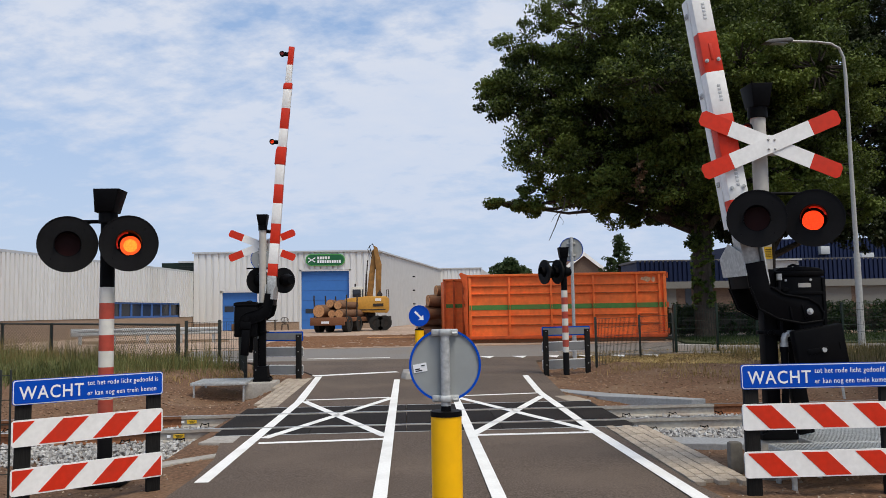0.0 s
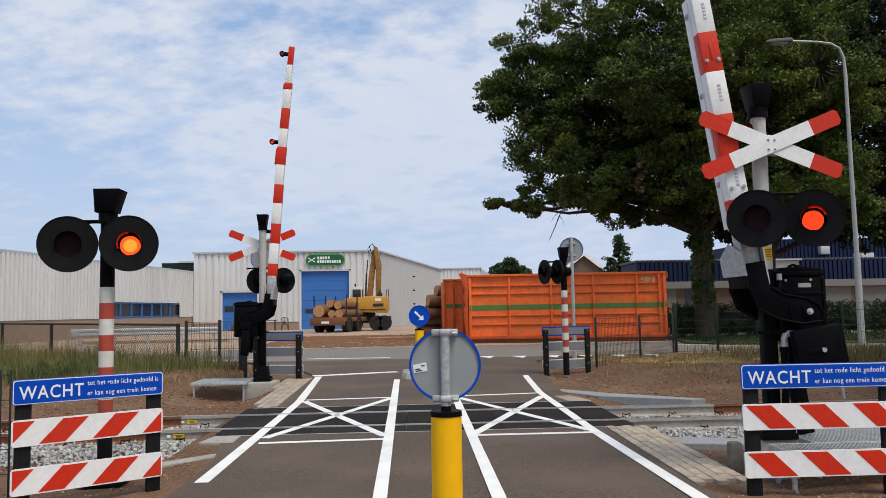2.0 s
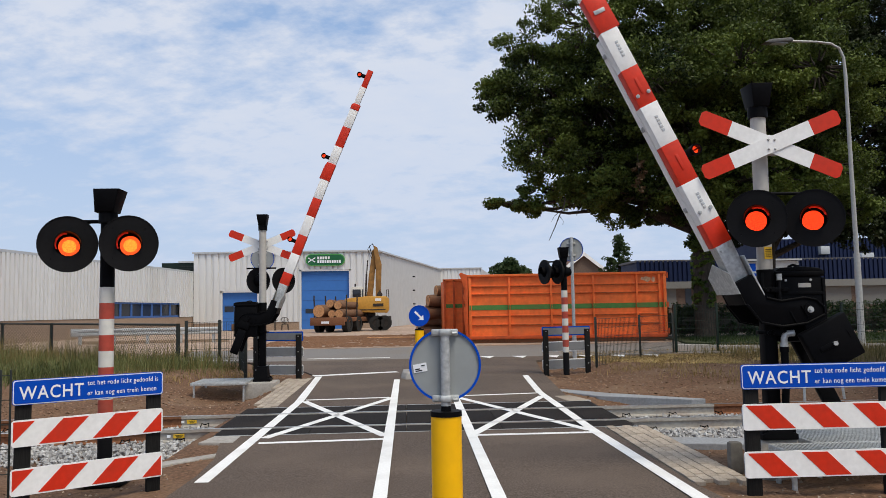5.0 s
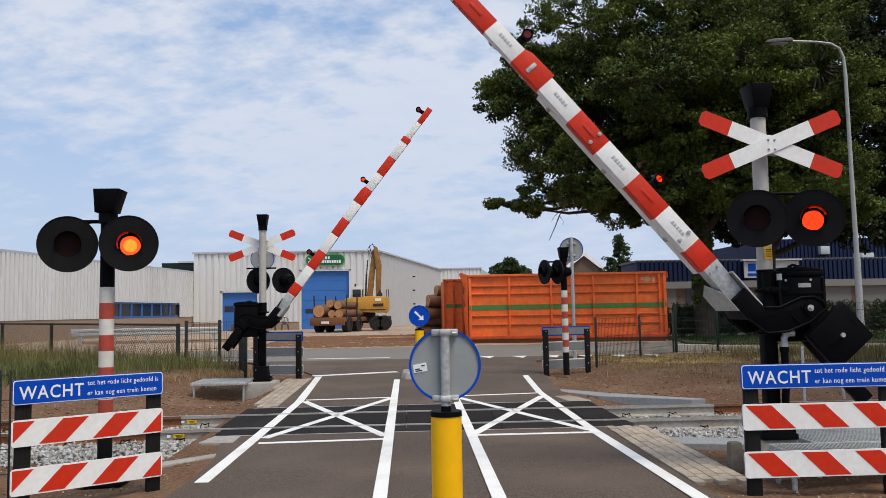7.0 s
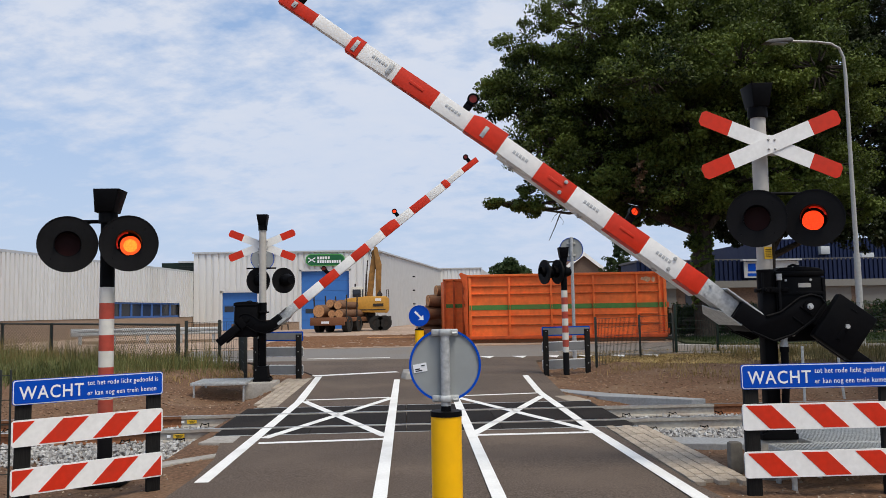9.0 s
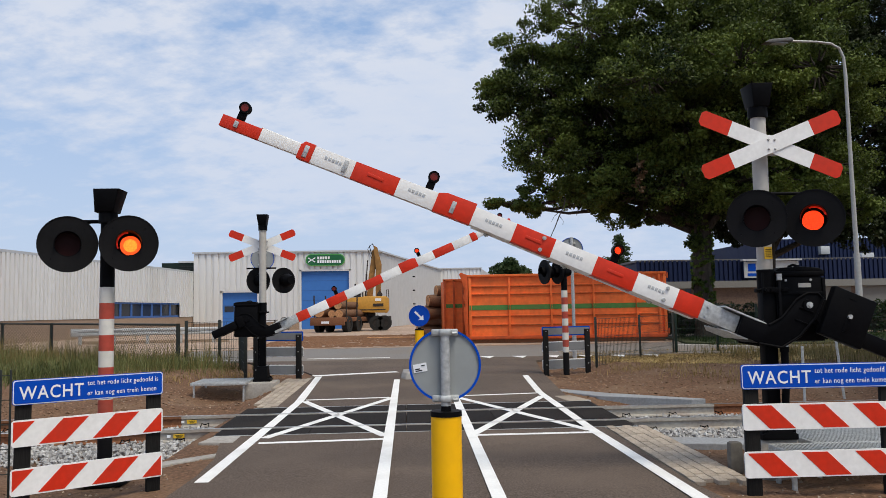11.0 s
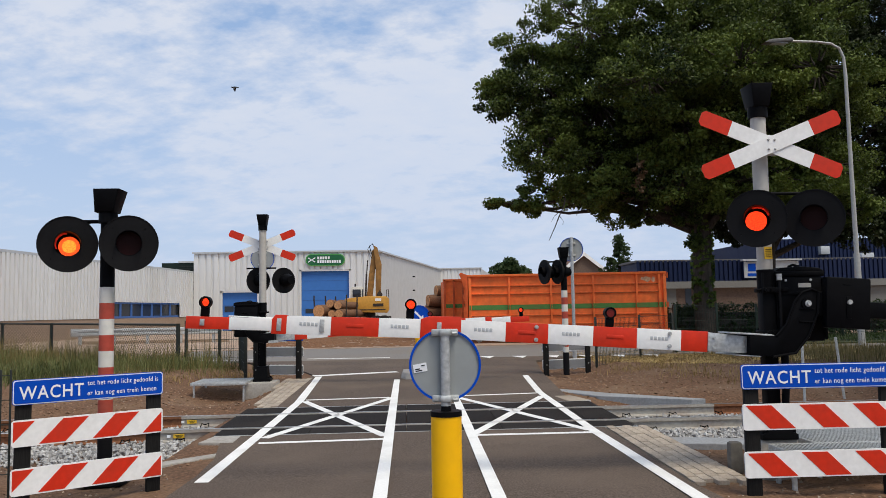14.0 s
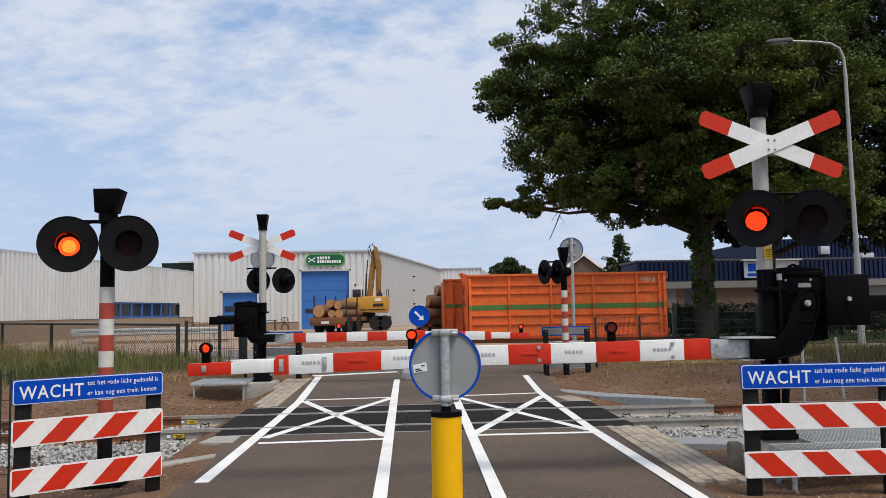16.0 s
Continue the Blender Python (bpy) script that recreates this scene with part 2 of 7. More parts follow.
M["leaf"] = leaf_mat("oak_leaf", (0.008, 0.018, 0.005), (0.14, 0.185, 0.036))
M["leaf_far"] = leaf_mat("far_leaf", (0.03, 0.055, 0.02), (0.06, 0.09, 0.03))
M["ivy"] = leaf_mat("ivy_leaf", (0.014, 0.032, 0.009), (0.042, 0.07, 0.017))
M["trunk_ivy"] = leaf_mat("trunk_ivy_leaf", (0.035, 0.07, 0.014), (0.18, 0.25, 0.045))
# darker leaf copy: the shade in the back trees is put into the colour
M["leaf_shaded"] = leaf_mat("shaded_leaf", (0.006, 0.012, 0.004), (0.028, 0.04, 0.011))
M["grass"] = leaf_mat("grass", (0.05, 0.07, 0.02), (0.20, 0.205, 0.075))
M["midgrass"] = leaf_mat("yellowing_grass", (0.06, 0.06, 0.02), (0.26, 0.20, 0.08))
M["worn_boom"] = mat("worn_boom", (0.30, 0.155, 0.045), 0.7, var=0.25, scale=5, dirt=(0.10, 0.06, 0.03), dirt_amt=0.7, dirt_scale=2.5)
M["clod"] = mat("soil_clod", (0.20, 0.125, 0.08), 0.95, spec=0.1, island=0.3)
M["old_stone"] = mat("old_stone", (0.13, 0.12, 0.105), 0.9, var=0.25, scale=14, bump=0.5)
M["pebble"] = mat("pebble", (0.30, 0.235, 0.175), 0.9, island=0.35)
# brick darkened to imitate shade on the office; also the house's own brown
M["shade_brick"] = mat("dark_shaded_brick", (0.15, 0.105, 0.08), 0.9, var=0.25, scale=12, bump=0.2)
M["band_grey"] = mat("band_grey", (0.18, 0.18, 0.17), 0.7, var=0.08)
M["straw"] = leaf_mat("straw", (0.32, 0.23, 0.09), (0.66, 0.49, 0.21))
M["drygrass"] = leaf_mat("dry_grass", (0.13, 0.09, 0.035), (0.40, 0.28, 0.11))


# ---- mesh tools ----
def box(bm, c, s, bevel=0.0, m=None):
    """A box with centre c and size s, its edges bevelled."""
    r = bmesh.ops.create_cube(bm, size=1.0)
    vs = r["verts"]
    bmesh.ops.scale(bm, vec=s, verts=vs)
    if bevel:
        es = list({e for v in vs for e in v.link_edges})
        got = bmesh.ops.bevel(bm, geom=es, offset=bevel, segments=2, profile=0.5, affect="EDGES", clamp_overlap=True)
        vs = list({v for f in got["faces"] for v in f.verts} | {v for v in vs if v.is_valid})
    bmesh.ops.translate(bm, vec=c, verts=vs)
    if m is not None:
        bmesh.ops.transform(bm, matrix=m, verts=vs)
    return vs


def rod(bm, a, b, r, r2=None, seg=16):
    """A round bar from a to b."""
    a, b = Vector(a), Vector(b)
    d = b - a
    m = Matrix.Translation((a + b) / 2) @ d.to_track_quat("Z", "Y").to_matrix().to_4x4()
    return bmesh.ops.create_cone(bm, cap_ends=True, segments=seg, radius1=r, radius2=r if r2 is None else r2, depth=d.length, matrix=m)["verts"]


def slab(bm, pts, y0, y1, bevel=0.0):
    """An outline in x, z, made solid from y0 to y1."""
    a = [bm.verts.new((x, y0, z)) for x, z in pts]
    b = [bm.verts.new((x, y1, z)) for x, z in pts]
    fs = [bm.faces.new(a), bm.faces.new(b[::-1])]
    n = len(pts)
    for i in range(n):
        fs.append(bm.faces.new((a[i], b[i], b[(i + 1) % n], a[(i + 1) % n])))
    bmesh.ops.recalc_face_normals(bm, faces=fs)
    if bevel:
        es = list({e for f in fs[:2] for e in f.edges})
        bmesh.ops.bevel(bm, geom=es, offset=bevel, segments=2, profile=0.5, affect="EDGES", clamp_overlap=True)


def ring(bm, r0, r1, y0, y1, seg=32, cx=0.0, cz=0.0, arc=(0, 360)):
    """A ring (tube wall) round the y axis, from radius r0 to r1 and from y0 to y1."""
    full = arc[1] - arc[0] >= 360
    n = seg if full else seg + 1
    rows = []
    for i in range(n):
        a = radians(arc[0] + (arc[1] - arc[0]) * i / seg)
        c, s = math.cos(a), math.sin(a)
        rows.append([bm.verts.new((cx + r * c, y, cz + r * s)) for r, y in ((r0, y0), (r1, y0), (r1, y1), (r0, y1))])
    fs = []
    for i in range(n if full else n - 1):
        p, q = rows[i], rows[(i + 1) % n]
        for k in range(4):
            fs.append(bm.faces.new((p[k], p[(k + 1) % 4], q[(k + 1) % 4], q[k])))
    if not full:
        fs.append(bm.faces.new(rows[0])); fs.append(bm.faces.new(rows[-1][::-1]))
    bmesh.ops.recalc_face_normals(bm, faces=fs)


def tube(bm, pts, r, seg=10):
    """A round pipe along points; r may be a list."""
    pts = [Vector(p) for p in pts]
    rs = r if isinstance(r, (list, tuple)) else [r] * len(pts)
    rows = []
    for i, p in enumerate(pts):
        d = (pts[min(i + 1, len(pts) - 1)] - pts[max(i - 1, 0)]).normalized()
        u = d.cross(Vector((0.31, 0.87, 0.13)) if abs(d.y) < 0.9 else Vector((1, 0, 0))).normalized()
        w = d.cross(u)
        rows.append([bm.verts.new(p + rs[i] * (u * math.cos(2 * math.pi * k / seg) + w * math.sin(2 * math.pi * k / seg))) for k in range(seg)])
    fs = []
    for a, b in zip(rows, rows[1:]):
        for k in range(seg):
            fs.append(bm.faces.new((a[k], a[(k + 1) % seg], b[(k + 1) % seg], b[k])))
    fs += [bm.faces.new(rows[0]), bm.faces.new(rows[-1][::-1])]
    bmesh.ops.recalc_face_normals(bm, faces=fs)


def smooth(me, deg=35):
    me.shade_smooth()
    try:
        me.set_sharp_from_angle(angle=radians(deg))
    except AttributeError:
        pass


def part(name, bm, material, parent=None, label="", m=None, round_=True):
    """Links a bmesh as one mesh object under its thing or part."""
    me = bpy.data.meshes.new(name)
    bm.to_mesh(me)
    bm.free()
    me.materials.append(material)
    if round_:
        smooth(me)
    ob = new(name, me)
    if parent is not None:
        ob.parent = parent
    if m is not None:
        ob.matrix_basis = m
    if label:
        tagged(ob, label)
    return ob


def raw(name, verts, faces, material, parent=None, label="", flat=True):
    """Links plain vertex and face arrays as one mesh object."""
    me = bpy.data.meshes.new(name)
    me.from_pydata(verts, [], faces)
    me.materials.append(material)
    if not flat:
        smooth(me)
    ob = new(name, me)
    if parent is not None:
        ob.parent = parent
    if label:
        tagged(ob, label)
    return ob


def thing(name, m, label, category, group=""):
    ob = new(name)
    ob.empty_display_size = 0.2
    ob.matrix_basis = m
    return tagged(ob, label, category, group)


def B():
    return bmesh.new()


def one_box(name, c, s, material, parent=None, bevel=0.0, label="", m=None):
    bm = B()
    box(bm, c, s, bevel)
    return part(name, bm, material, parent, label, m, round_=bevel > 0)


def one_rod(name, a, b, r, material, parent=None, r2=None, seg=16, label=""):
    bm = B()
    rod(bm, a, b, r, r2, seg)
    return part(name, bm, material, parent, label)


def lettering(name, text, size, material, parent, m, width=None, extrude=0.0015, bold=0.0):
    """Words in the built-in font, as a mesh under the board that carries them; width stretches the line to that length."""
    cu = bpy.data.curves.new(name, "FONT")
    cu.body, cu.size, cu.extrude, cu.resolution_u, cu.offset, cu.space_character = text, size, extrude, 3, bold, 1.12
    tmp = new(name, cu)
    bpy.context.view_layer.update()
    me = bpy.data.meshes.new_from_object(tmp.evaluated_get(bpy.context.evaluated_depsgraph_get()))
    bpy.data.objects.remove(tmp)
    me.name = name
    if width:
        xs = [v.co.x for v in me.vertices]
        k = width / max(max(xs) - min(xs), 1e-6)
        for v in me.vertices:
            v.co.x *= k
    me.materials.clear()
    me.materials.append(material)
    ob = new(name, me)
    ob.parent, ob.matrix_basis = parent, m
    return ob


# ---- ground ----
def gz(y):
    """The height of the road: it rises slightly towards the crossing and the yard."""
    return 0.0125 * min(max(y - 4.5, 0.0), 29.0)


def sstep(a, b, x):
    t = min(max((x - a) / (b - a), 0.0), 1.0)
    return t * t * (3 - 2 * t)


def soil(x, y):
    """The height of the bare soil beside road and track."""
    z = gz(y) - 0.015
    off = sstep(2.5, 3.1, abs(x - 0.2))
    track = sstep(8.6, 9.3, y) * (1 - sstep(12.9, 13.6, y))
    z -= 0.17 * track * (sstep(2.4, 2.7, x - 0.25) if x > 0 else sstep(2.55, 2.9, -x))
    z -= 0.03 * sstep(-2, 2.0, -abs(x - 0.2) + 2.4)
    dip = math.exp(-(((x + 3.6) / 1.1) ** 2 + ((y - 15.4) / 1.5) ** 2))
    z -= 0.24 * dip * sstep(2.5, 3.0, abs(x))
    if 4.5 < y < 32:
        z += off * (1 - track) * (0.035 * noise.noise(Vector((x * 0.9, y * 0.9, 0))) + 0.018 * noise.noise(Vector((x * 4, y * 4, 3))) - 0.03)
        z += 0.16 * sstep(3.4, 5.5, abs(x - 0.2)) * sstep(13.2, 15.5, y) * (1 - sstep(19.0, 21.5, y))
    return z


def build_ground():
    xs = [-900, -300, -120, -60, -30, -20, -15] + [-12 + 0.16 * i for i in range(163)] + [15, 20, 30, 60, 120, 300, 900]
    ys = [-300, -60, -15, -2, 2] + [4 + 0.16 * i for i in range(126)] + [25, 27, 30, 33.5, 40, 60, 120, 300, 900, 2500]
    verts = [(x, y, soil(x, y) - (0.05 if y > 24.2 else 0)) for y in ys for x in xs]
    n = len(xs)
    faces = [(j * n + i, j * n + i + 1, (j + 1) * n + i + 1, (j + 1) * n + i) for j in range(len(ys) - 1) for i in range(n - 1)]
    m = mat("soil", (0.135, 0.077, 0.047), 0.95, spec=0.1, var=0.45, scale=26, bump=1.0, dirt=(0.20, 0.132, 0.085), dirt_amt=0.7, dirt_scale=0.9, space="World")
    g = raw("ground", verts, faces, m, label="bare brown sandy soil beside road and track", flat=False)
    tagged(g, kind="structure", category="ground")


build_ground()


def sheet(bm, pts, top, thick=0.12):
    """A flat slab on the rising ground: outline in x, y, its top that far above the road plane."""
    a = [bm.verts.new((x, y, gz(y) + top)) for x, y in pts]
    b = [bm.verts.new((x, y, gz(y) + top - thick)) for x, y in pts]
    fs = [bm.faces.new(a), bm.faces.new(b[::-1])]
    n = len(pts)
    for i in range(n):
        fs.append(bm.faces.new((a[i], b[i], b[(i + 1) % n], a[(i + 1) % n])))
    bmesh.ops.recalc_face_normals(bm, faces=fs)


RAIL_Y = (10.62, 11.88)


def build_road():
    bm = B()
    sheet(bm, [(-2.2, -12), (2.75, -12), (2.75, 4.5), (-2.2, 4.5)], 0.0)
    sheet(bm, [(-2.2, 4.5), (2.75, 4.5), (2.48, 7.0), (2.48, 10.04), (-2.3, 10.04), (-2.05, 8.6), (-2.02, 7.8)], 0.0)
    sheet(bm, [(-2.06, 12.62), (2.6, 12.62), (2.75, 14.5), (2.98, 17.5), (3.4, 21.0), (5.0, 22.6), (-4.6, 22.6), (-2.9, 20.5), (-2.15, 18.2)], 0.0)
    r = part("road", bm, M["asphalt"], label="dark new asphalt road with white lines", round_=False)
    tagged(r, kind="structure", category="road")
    bm = B()
    sheet(bm, [(-6.5, 22.6), (90, 22.6), (90, 28.2), (-7.5, 28.2)], 0.0)
    r = part("cross_road", bm, M["asphalt_old"], label="grey worn asphalt road crossing behind the railway", round_=False)
    tagged(r, kind="structure", category="road")
    bm = B()
    sheet(bm, [(-90, 25.2), (-8.6, 25.2), (-7.6, 28.19), (-90, 28.19)], 0.012)
    sheet(bm, [(-90, 28.2), (90, 28.2), (90, 33.5), (-90, 33.5)], 0.015)
    sheet(bm, [(-90, 33.5), (90, 33.5), (90, 130), (-90, 130)], 0.015)
    r = part("yard_pavement", bm, M["yard"], label="brown paved yard strewn with bark and soil", round_=False)
    tagged(r, kind="structure", category="pavement")
    bm = B()
    sheet(bm, [(9.9, 29.2), (9.6, 27.0), (10.6, 26.0), (13.0, 25.5), (90, 25.5), (90, 31.5), (9.9, 31.5)], 0.05)
    r = part("lawn_strip", bm, mat("lawn_soil", (0.035, 0.045, 0.016), 0.95, var=0.4, scale=8, bump=0.5, space="World"), label="short green lawn strip beyond the road", round_=False)
    tagged(r, kind="structure", category="lawn")
    # rubber crossing panels between and beside the rails
    deck = thing("crossing_deck", pose(0, 0, 0), "black rubber level crossing panels laid between the rails", "crossing deck")
    tagged(deck, kind="structure")
    for y0, y1 in ((10.06, 10.55), (10.74, 11.79), (11.97, 12.60)):
        x0 = -2.42 if y0 < 10.2 else -2.5
        edges = [x0, -1.25, -0.02, 1.2, 2.4 if y0 > 10.2 else 2.2, 2.88 if y0 > 10.2 else 2.9]
        for a, b in zip(edges, edges[1:]):
            bm = B()
            sheet(bm, [(a + 0.004, y0), (b - 0.004, y0), (b - 0.004, y1), (a + 0.004, y1)], 0.0, 0.16)
            part("panel", bm, M["rubber"], deck, round_=False)
    for y in (10.045, 12.615):
        bm = B()
        sheet(bm, [(-2.4, y - 0.012), (2.9, y - 0.012), (2.9, y + 0.012), (-2.4, y + 0.012)], 0.003, 0.1)
        part("edge_strip", bm, M["galv"], deck, "thin pale steel edging strip", round_=False)


build_road()


def build_rails():
    prof = [(-0.036, 0.0), (-0.036, -0.035), (-0.009, -0.05), (-0.009, -0.125), (-0.07, -0.145), (-0.07, -0.158), (0.07, -0.158), (0.07, -0.145),
            (0.009, -0.125), (0.009, -0.05), (0.036, -0.035), (0.036, 0.0)]
    for y in RAIL_Y:
        rail = thing("rail", pose(0, y, gz(y) + 0.004), "long steel rail with polished head and rusty sides", "rail", "rails of the track")
        tagged(rail, kind="structure")
        for name, m, x0, x1 in (("rail_section", M["rail"], -3.3, 4.6), ("rail_section", M["rust"], -120, -3.3), ("rail_section", M["rust"], 4.6, 120)):
            bm = B()
            va = [bm.verts.new((x0, a, b)) for a, b in prof]
            vb = [bm.verts.new((x1, a, b)) for a, b in prof]
            n = len(prof)
            fs = [bm.faces.new((va[i], va[(i + 1) % n], vb[(i + 1) % n], vb[i])) for i in range(n)]
            bmesh.ops.recalc_face_normals(bm, faces=fs)
            part(name, bm, m, rail, round_=False)
        one_box("rail_head", (0, 0, 0.003), (240, 0.05, 0.004), M["railhead"], rail, label="polished steel running surface")
        for x in [-5.75, -5.05, -4.35, -3.65, -2.95, 3.25, 3.95, 4.65, 5.35, 6.05]:
            bm = B()
            for s in (-1, 1):
                tube(bm, [(x - 0.06, s * 0.1, -0.15), (x - 0.05, s * 0.05, -0.105), (x, s * 0.085, -0.12), (x + 0.05, s * 0.05, -0.105), (x + 0.06, s * 0.1, -0.15)], 0.009, 6)
            part("rail_clip", bm, M["black"], rail)
    for i in range(-14, 15):
        x = 0.3 + i * 0.7
        if -2.6 < x < 3.0:
            continue
        t = one_box("sleeper", (0, 0, 0), (0.26, 2.5, 0.14), M["concrete"], bevel=0.02)
        t.matrix_basis = pose(x, 11.25, -0.145)
        tagged(t, "pale concrete railway sleeper bedded in ballast", "sleeper", "sleepers of the track")
    for x, y in ((-3.15, RAIL_Y[1]), (-2.98, RAIL_Y[0])):
        t = thing("label_plate", pose(x, y - 0.03, gz(y) - 0.075), "small yellow label plate with black bars on the rail side", "label", "rail labels")
        one_box("plate", (0, 0, 0), (0.14, 0.006, 0.05), M["stickeryellow"], t)
        for k in range(3):
            one_box("print_bar", (0.004, -0.0045, 0.013 - 0.013 * k), (0.10 - 0.02 * k, 0.002, 0.005), M["blackmat"], t)
        one_box("side_sticker", (-0.13, 0, 0.0), (0.045, 0.006, 0.035), M["signwhite"], t, label="small white sticker")


build_rails()


def build_ballast():
    rng = np.random.default_rng(3)
    V, F = [], []
    base = [(1, 0, 0), (-1, 0, 0), (0, 1, 0), (0, -1, 0), (0, 0, 1), (0, 0, -1)]
    tri = [(0, 2, 4), (2, 1, 4), (1, 3, 4), (3, 0, 4), (2, 0, 5), (1, 2, 5), (3, 1, 5), (0, 3, 5)]
    spots = []
    for _ in range(15000):
        side = rng.random() < 0.5
        x = rng.uniform(-6.6, -2.45) if side else rng.uniform(2.95, 7.0)
        y = rng.uniform(9.3, 12.95)
        spots.append((x, y))
    for x, y in spots:
        r = rng.uniform(0.018, 0.038)
        z = -0.085 + rng.uniform(-0.02, 0.035) - 0.05 * max(0, 9.7 - y)
        rot = Euler(rng.uniform(0, 6.28, 3)).to_matrix()
        k = len(V)
        for b in base:
            p = rot @ Vector((b[0] * rng.uniform(0.7, 1.4), b[1] * rng.uniform(0.7, 1.2), b[2] * rng.uniform(0.6, 1.0)))
            V.append((x + r * p.x, y + r * p.y, z + r * p.z))
        F += [(k + a, k + b, k + c) for a, b, c in tri]
    ob = raw("ballast", V, F, M["ballast"], label="pale grey crushed stone ballast round the rails")
    tagged(ob, kind="stuff", category="ballast")


build_ballast()


def build_markings():
    """White thermoplastic lines, 4 mm above the road."""
    lines = [
        ("edge_line", (-1.90, 7.48), (-1.79, 13.3), 0.13), ("edge_line", (-1.79, 13.3), (-1.95, 17.7), 0.14),
        ("lane_line", (-0.25, 3.0), (-0.22, 16.7), 0.12), ("lane_line", (0.70, 3.0), (0.80, 13.6), 0.12), ("lane_line", (0.80, 13.6), (0.84, 17.0), 0.12),
        ("edge_line", (2.40, 3.0), (2.28, 9.8), 0.13), ("edge_line", (2.28, 9.8), (2.30, 13.9), 0.12), ("edge_line", (2.30, 13.9), (2.52, 17.0), 0.12),
        ("box_line", (-1.75, 9.47), (-0.29, 9.55), 0.10), ("box_line", (-1.70, 13.5), (-0.29, 13.62), 0.10),
        ("box_diagonal", (-1.70, 13.3), (-0.28, 9.75), 0.12), ("box_diagonal", (-1.74, 9.8), (-0.28, 13.5), 0.12),
        ("box_line", (0.78, 9.66), (2.22, 9.66), 0.10), ("box_line", (0.86, 13.62), (2.26, 13.78), 0.10),
        ("box_diagonal", (0.83, 13.4), (2.24, 9.82), 0.12), ("box_diagonal", (0.80, 9.75), (2.24, 13.3), 0.12),
        ("stop_line", (-2.1, 17.9), (-0.24, 18.5), 0.24), ("lane_line", (-2.9, 23.3), (-0.5, 23.2), 0.14),
        ("lane_line", (-6.9, 23.5), (-4.2, 23.4), 0.14), ("edge_line", (9.1, 26.6), (11.2, 25.55), 0.14),
    ]
    for name, a, b, w in lines:
        a, b = Vector(a), Vector(b)
        n = (b - a).normalized().orthogonal() * w / 2
        bm = B()
        sheet(bm, [tuple(p) for p in (a - n, b - n, b + n, a + n)], 0.004 if name != "box_diagonal" else 0.0055, 0.003)
        t = part(name, bm, M["marking"], label="white painted line on the asphalt", round_=False)
        tagged(t, category="road marking", group="road markings", kind="structure")
    for i in range(6):
        x, y = 2.3 + i * 0.92, 22.95 - i * 0.12
        bm = B()
        sheet(bm, [(x - 0.22, y), (x + 0.22, y), (x, y - 0.75)], 0.004, 0.003)
        t = part("yield_triangle", bm, M["marking"], label="white painted yield triangle on the asphalt", round_=False)
        tagged(t, category="road marking", group="yield triangles", kind="structure")


build_markings()


def kerbs():
    def flat(name, pts, top, material, label, cat, thick=0.2):
        bm = B()
        sheet(bm, pts, top, thick)
        bmesh.ops.bevel(bm, geom=bm.edges[:], offset=0.008, segments=1, profile=0.5, affect="EDGES")
        return tagged(part(name, bm, material, label=label, round_=False), category=cat, kind="structure")
    flat("kerb_slab", [(2.70, 14.65), (2.62, 14.3), (3.22, 13.4), (4.55, 12.66), (4.8, 12.7), (3.5, 13.75)], -0.022, M["bluestone"], "grey concrete edging slab beside the track", "kerb")
    flat("kerb_slab", [(3.0, 9.55), (3.05, 9.1), (4.7, 8.72), (4.7, 9.12)], -0.05, M["bluestone"], "grey concrete edging slab beside the track", "kerb")
    flat("kerb_slab", [(-2.04, 9.05), (-2.09, 8.8), (-2.75, 8.2), (-2.75, 8.45)], -0.012, M["concrete"], "pale concrete edging slab beside the track", "kerb")
    flat("kerb_slab", [(-2.06, 10.03), (-2.40, 10.03), (-2.48, 9.6), (-2.06, 9.55)], 0.003, M["concrete"], "pale concrete edging slab beside the track", "kerb")
    flat("kerb_slab", [(2.55, 12.64), (2.92, 12.64), (2.75, 13.3), (2.45, 13.3)], 0.006, M["paver"], "pale paving beside the crossing deck", "kerb")


kerbs()

# ---- signals and barriers ----
MOVES = []   # (thing, rows), keyed in motions()
PERIOD, START, LEFT_ON, RIGHT_ON = 0.6545, 0.07, 0.38, 0.308


def flash_rows(lit_left, x=0.0, y=0.0, z=0.0, dark=(), turn=89.3, steady=99.0, half=()):
    """The turning of a lamp's added vane, in place of switching: closed across the lens, or edge-on; the lamps of a
    pair take turns.
    dark: spells with no light. half: spells (from, to, lift) in which the vane is lifted and leaves part of the lens
    free, to imitate dimming."""
    def state(t):
        ph = ((t - START) / PERIOD) % 1.0 * PERIOD
        if t >= steady:
            return (turn, 0.0)
        if any(a <= t < b for a, b in dark):
            return (0, 0.0)
        on = ph < LEFT_ON if lit_left else ph >= RIGHT_ON
        for a, b, lift in half:
            if a <= t < b:
                return (0, lift if on else 0.0)
        return (turn if on else 0, 0.0)
    rows, last = [], None
    steps = int(16.0 * 30)
    for i in range(steps + 1):
        t = i / 30
        now = state(t)
        if now != last:
            if last is not None and t - 1 / 30 > rows[-1][0] + 0.001:
                rows.append((t - 1 / 30, pose(x, y, z + last[1], 0, 0, last[0])))
            rows.append((t, pose(x, y, z + now[1], 0, 0, now[0])))
        last = now
    if rows[-1][0] < 15.999:
        rows.append((16.0, pose(x, y, z + last[1], 0, 0, last[0])))
    return rows


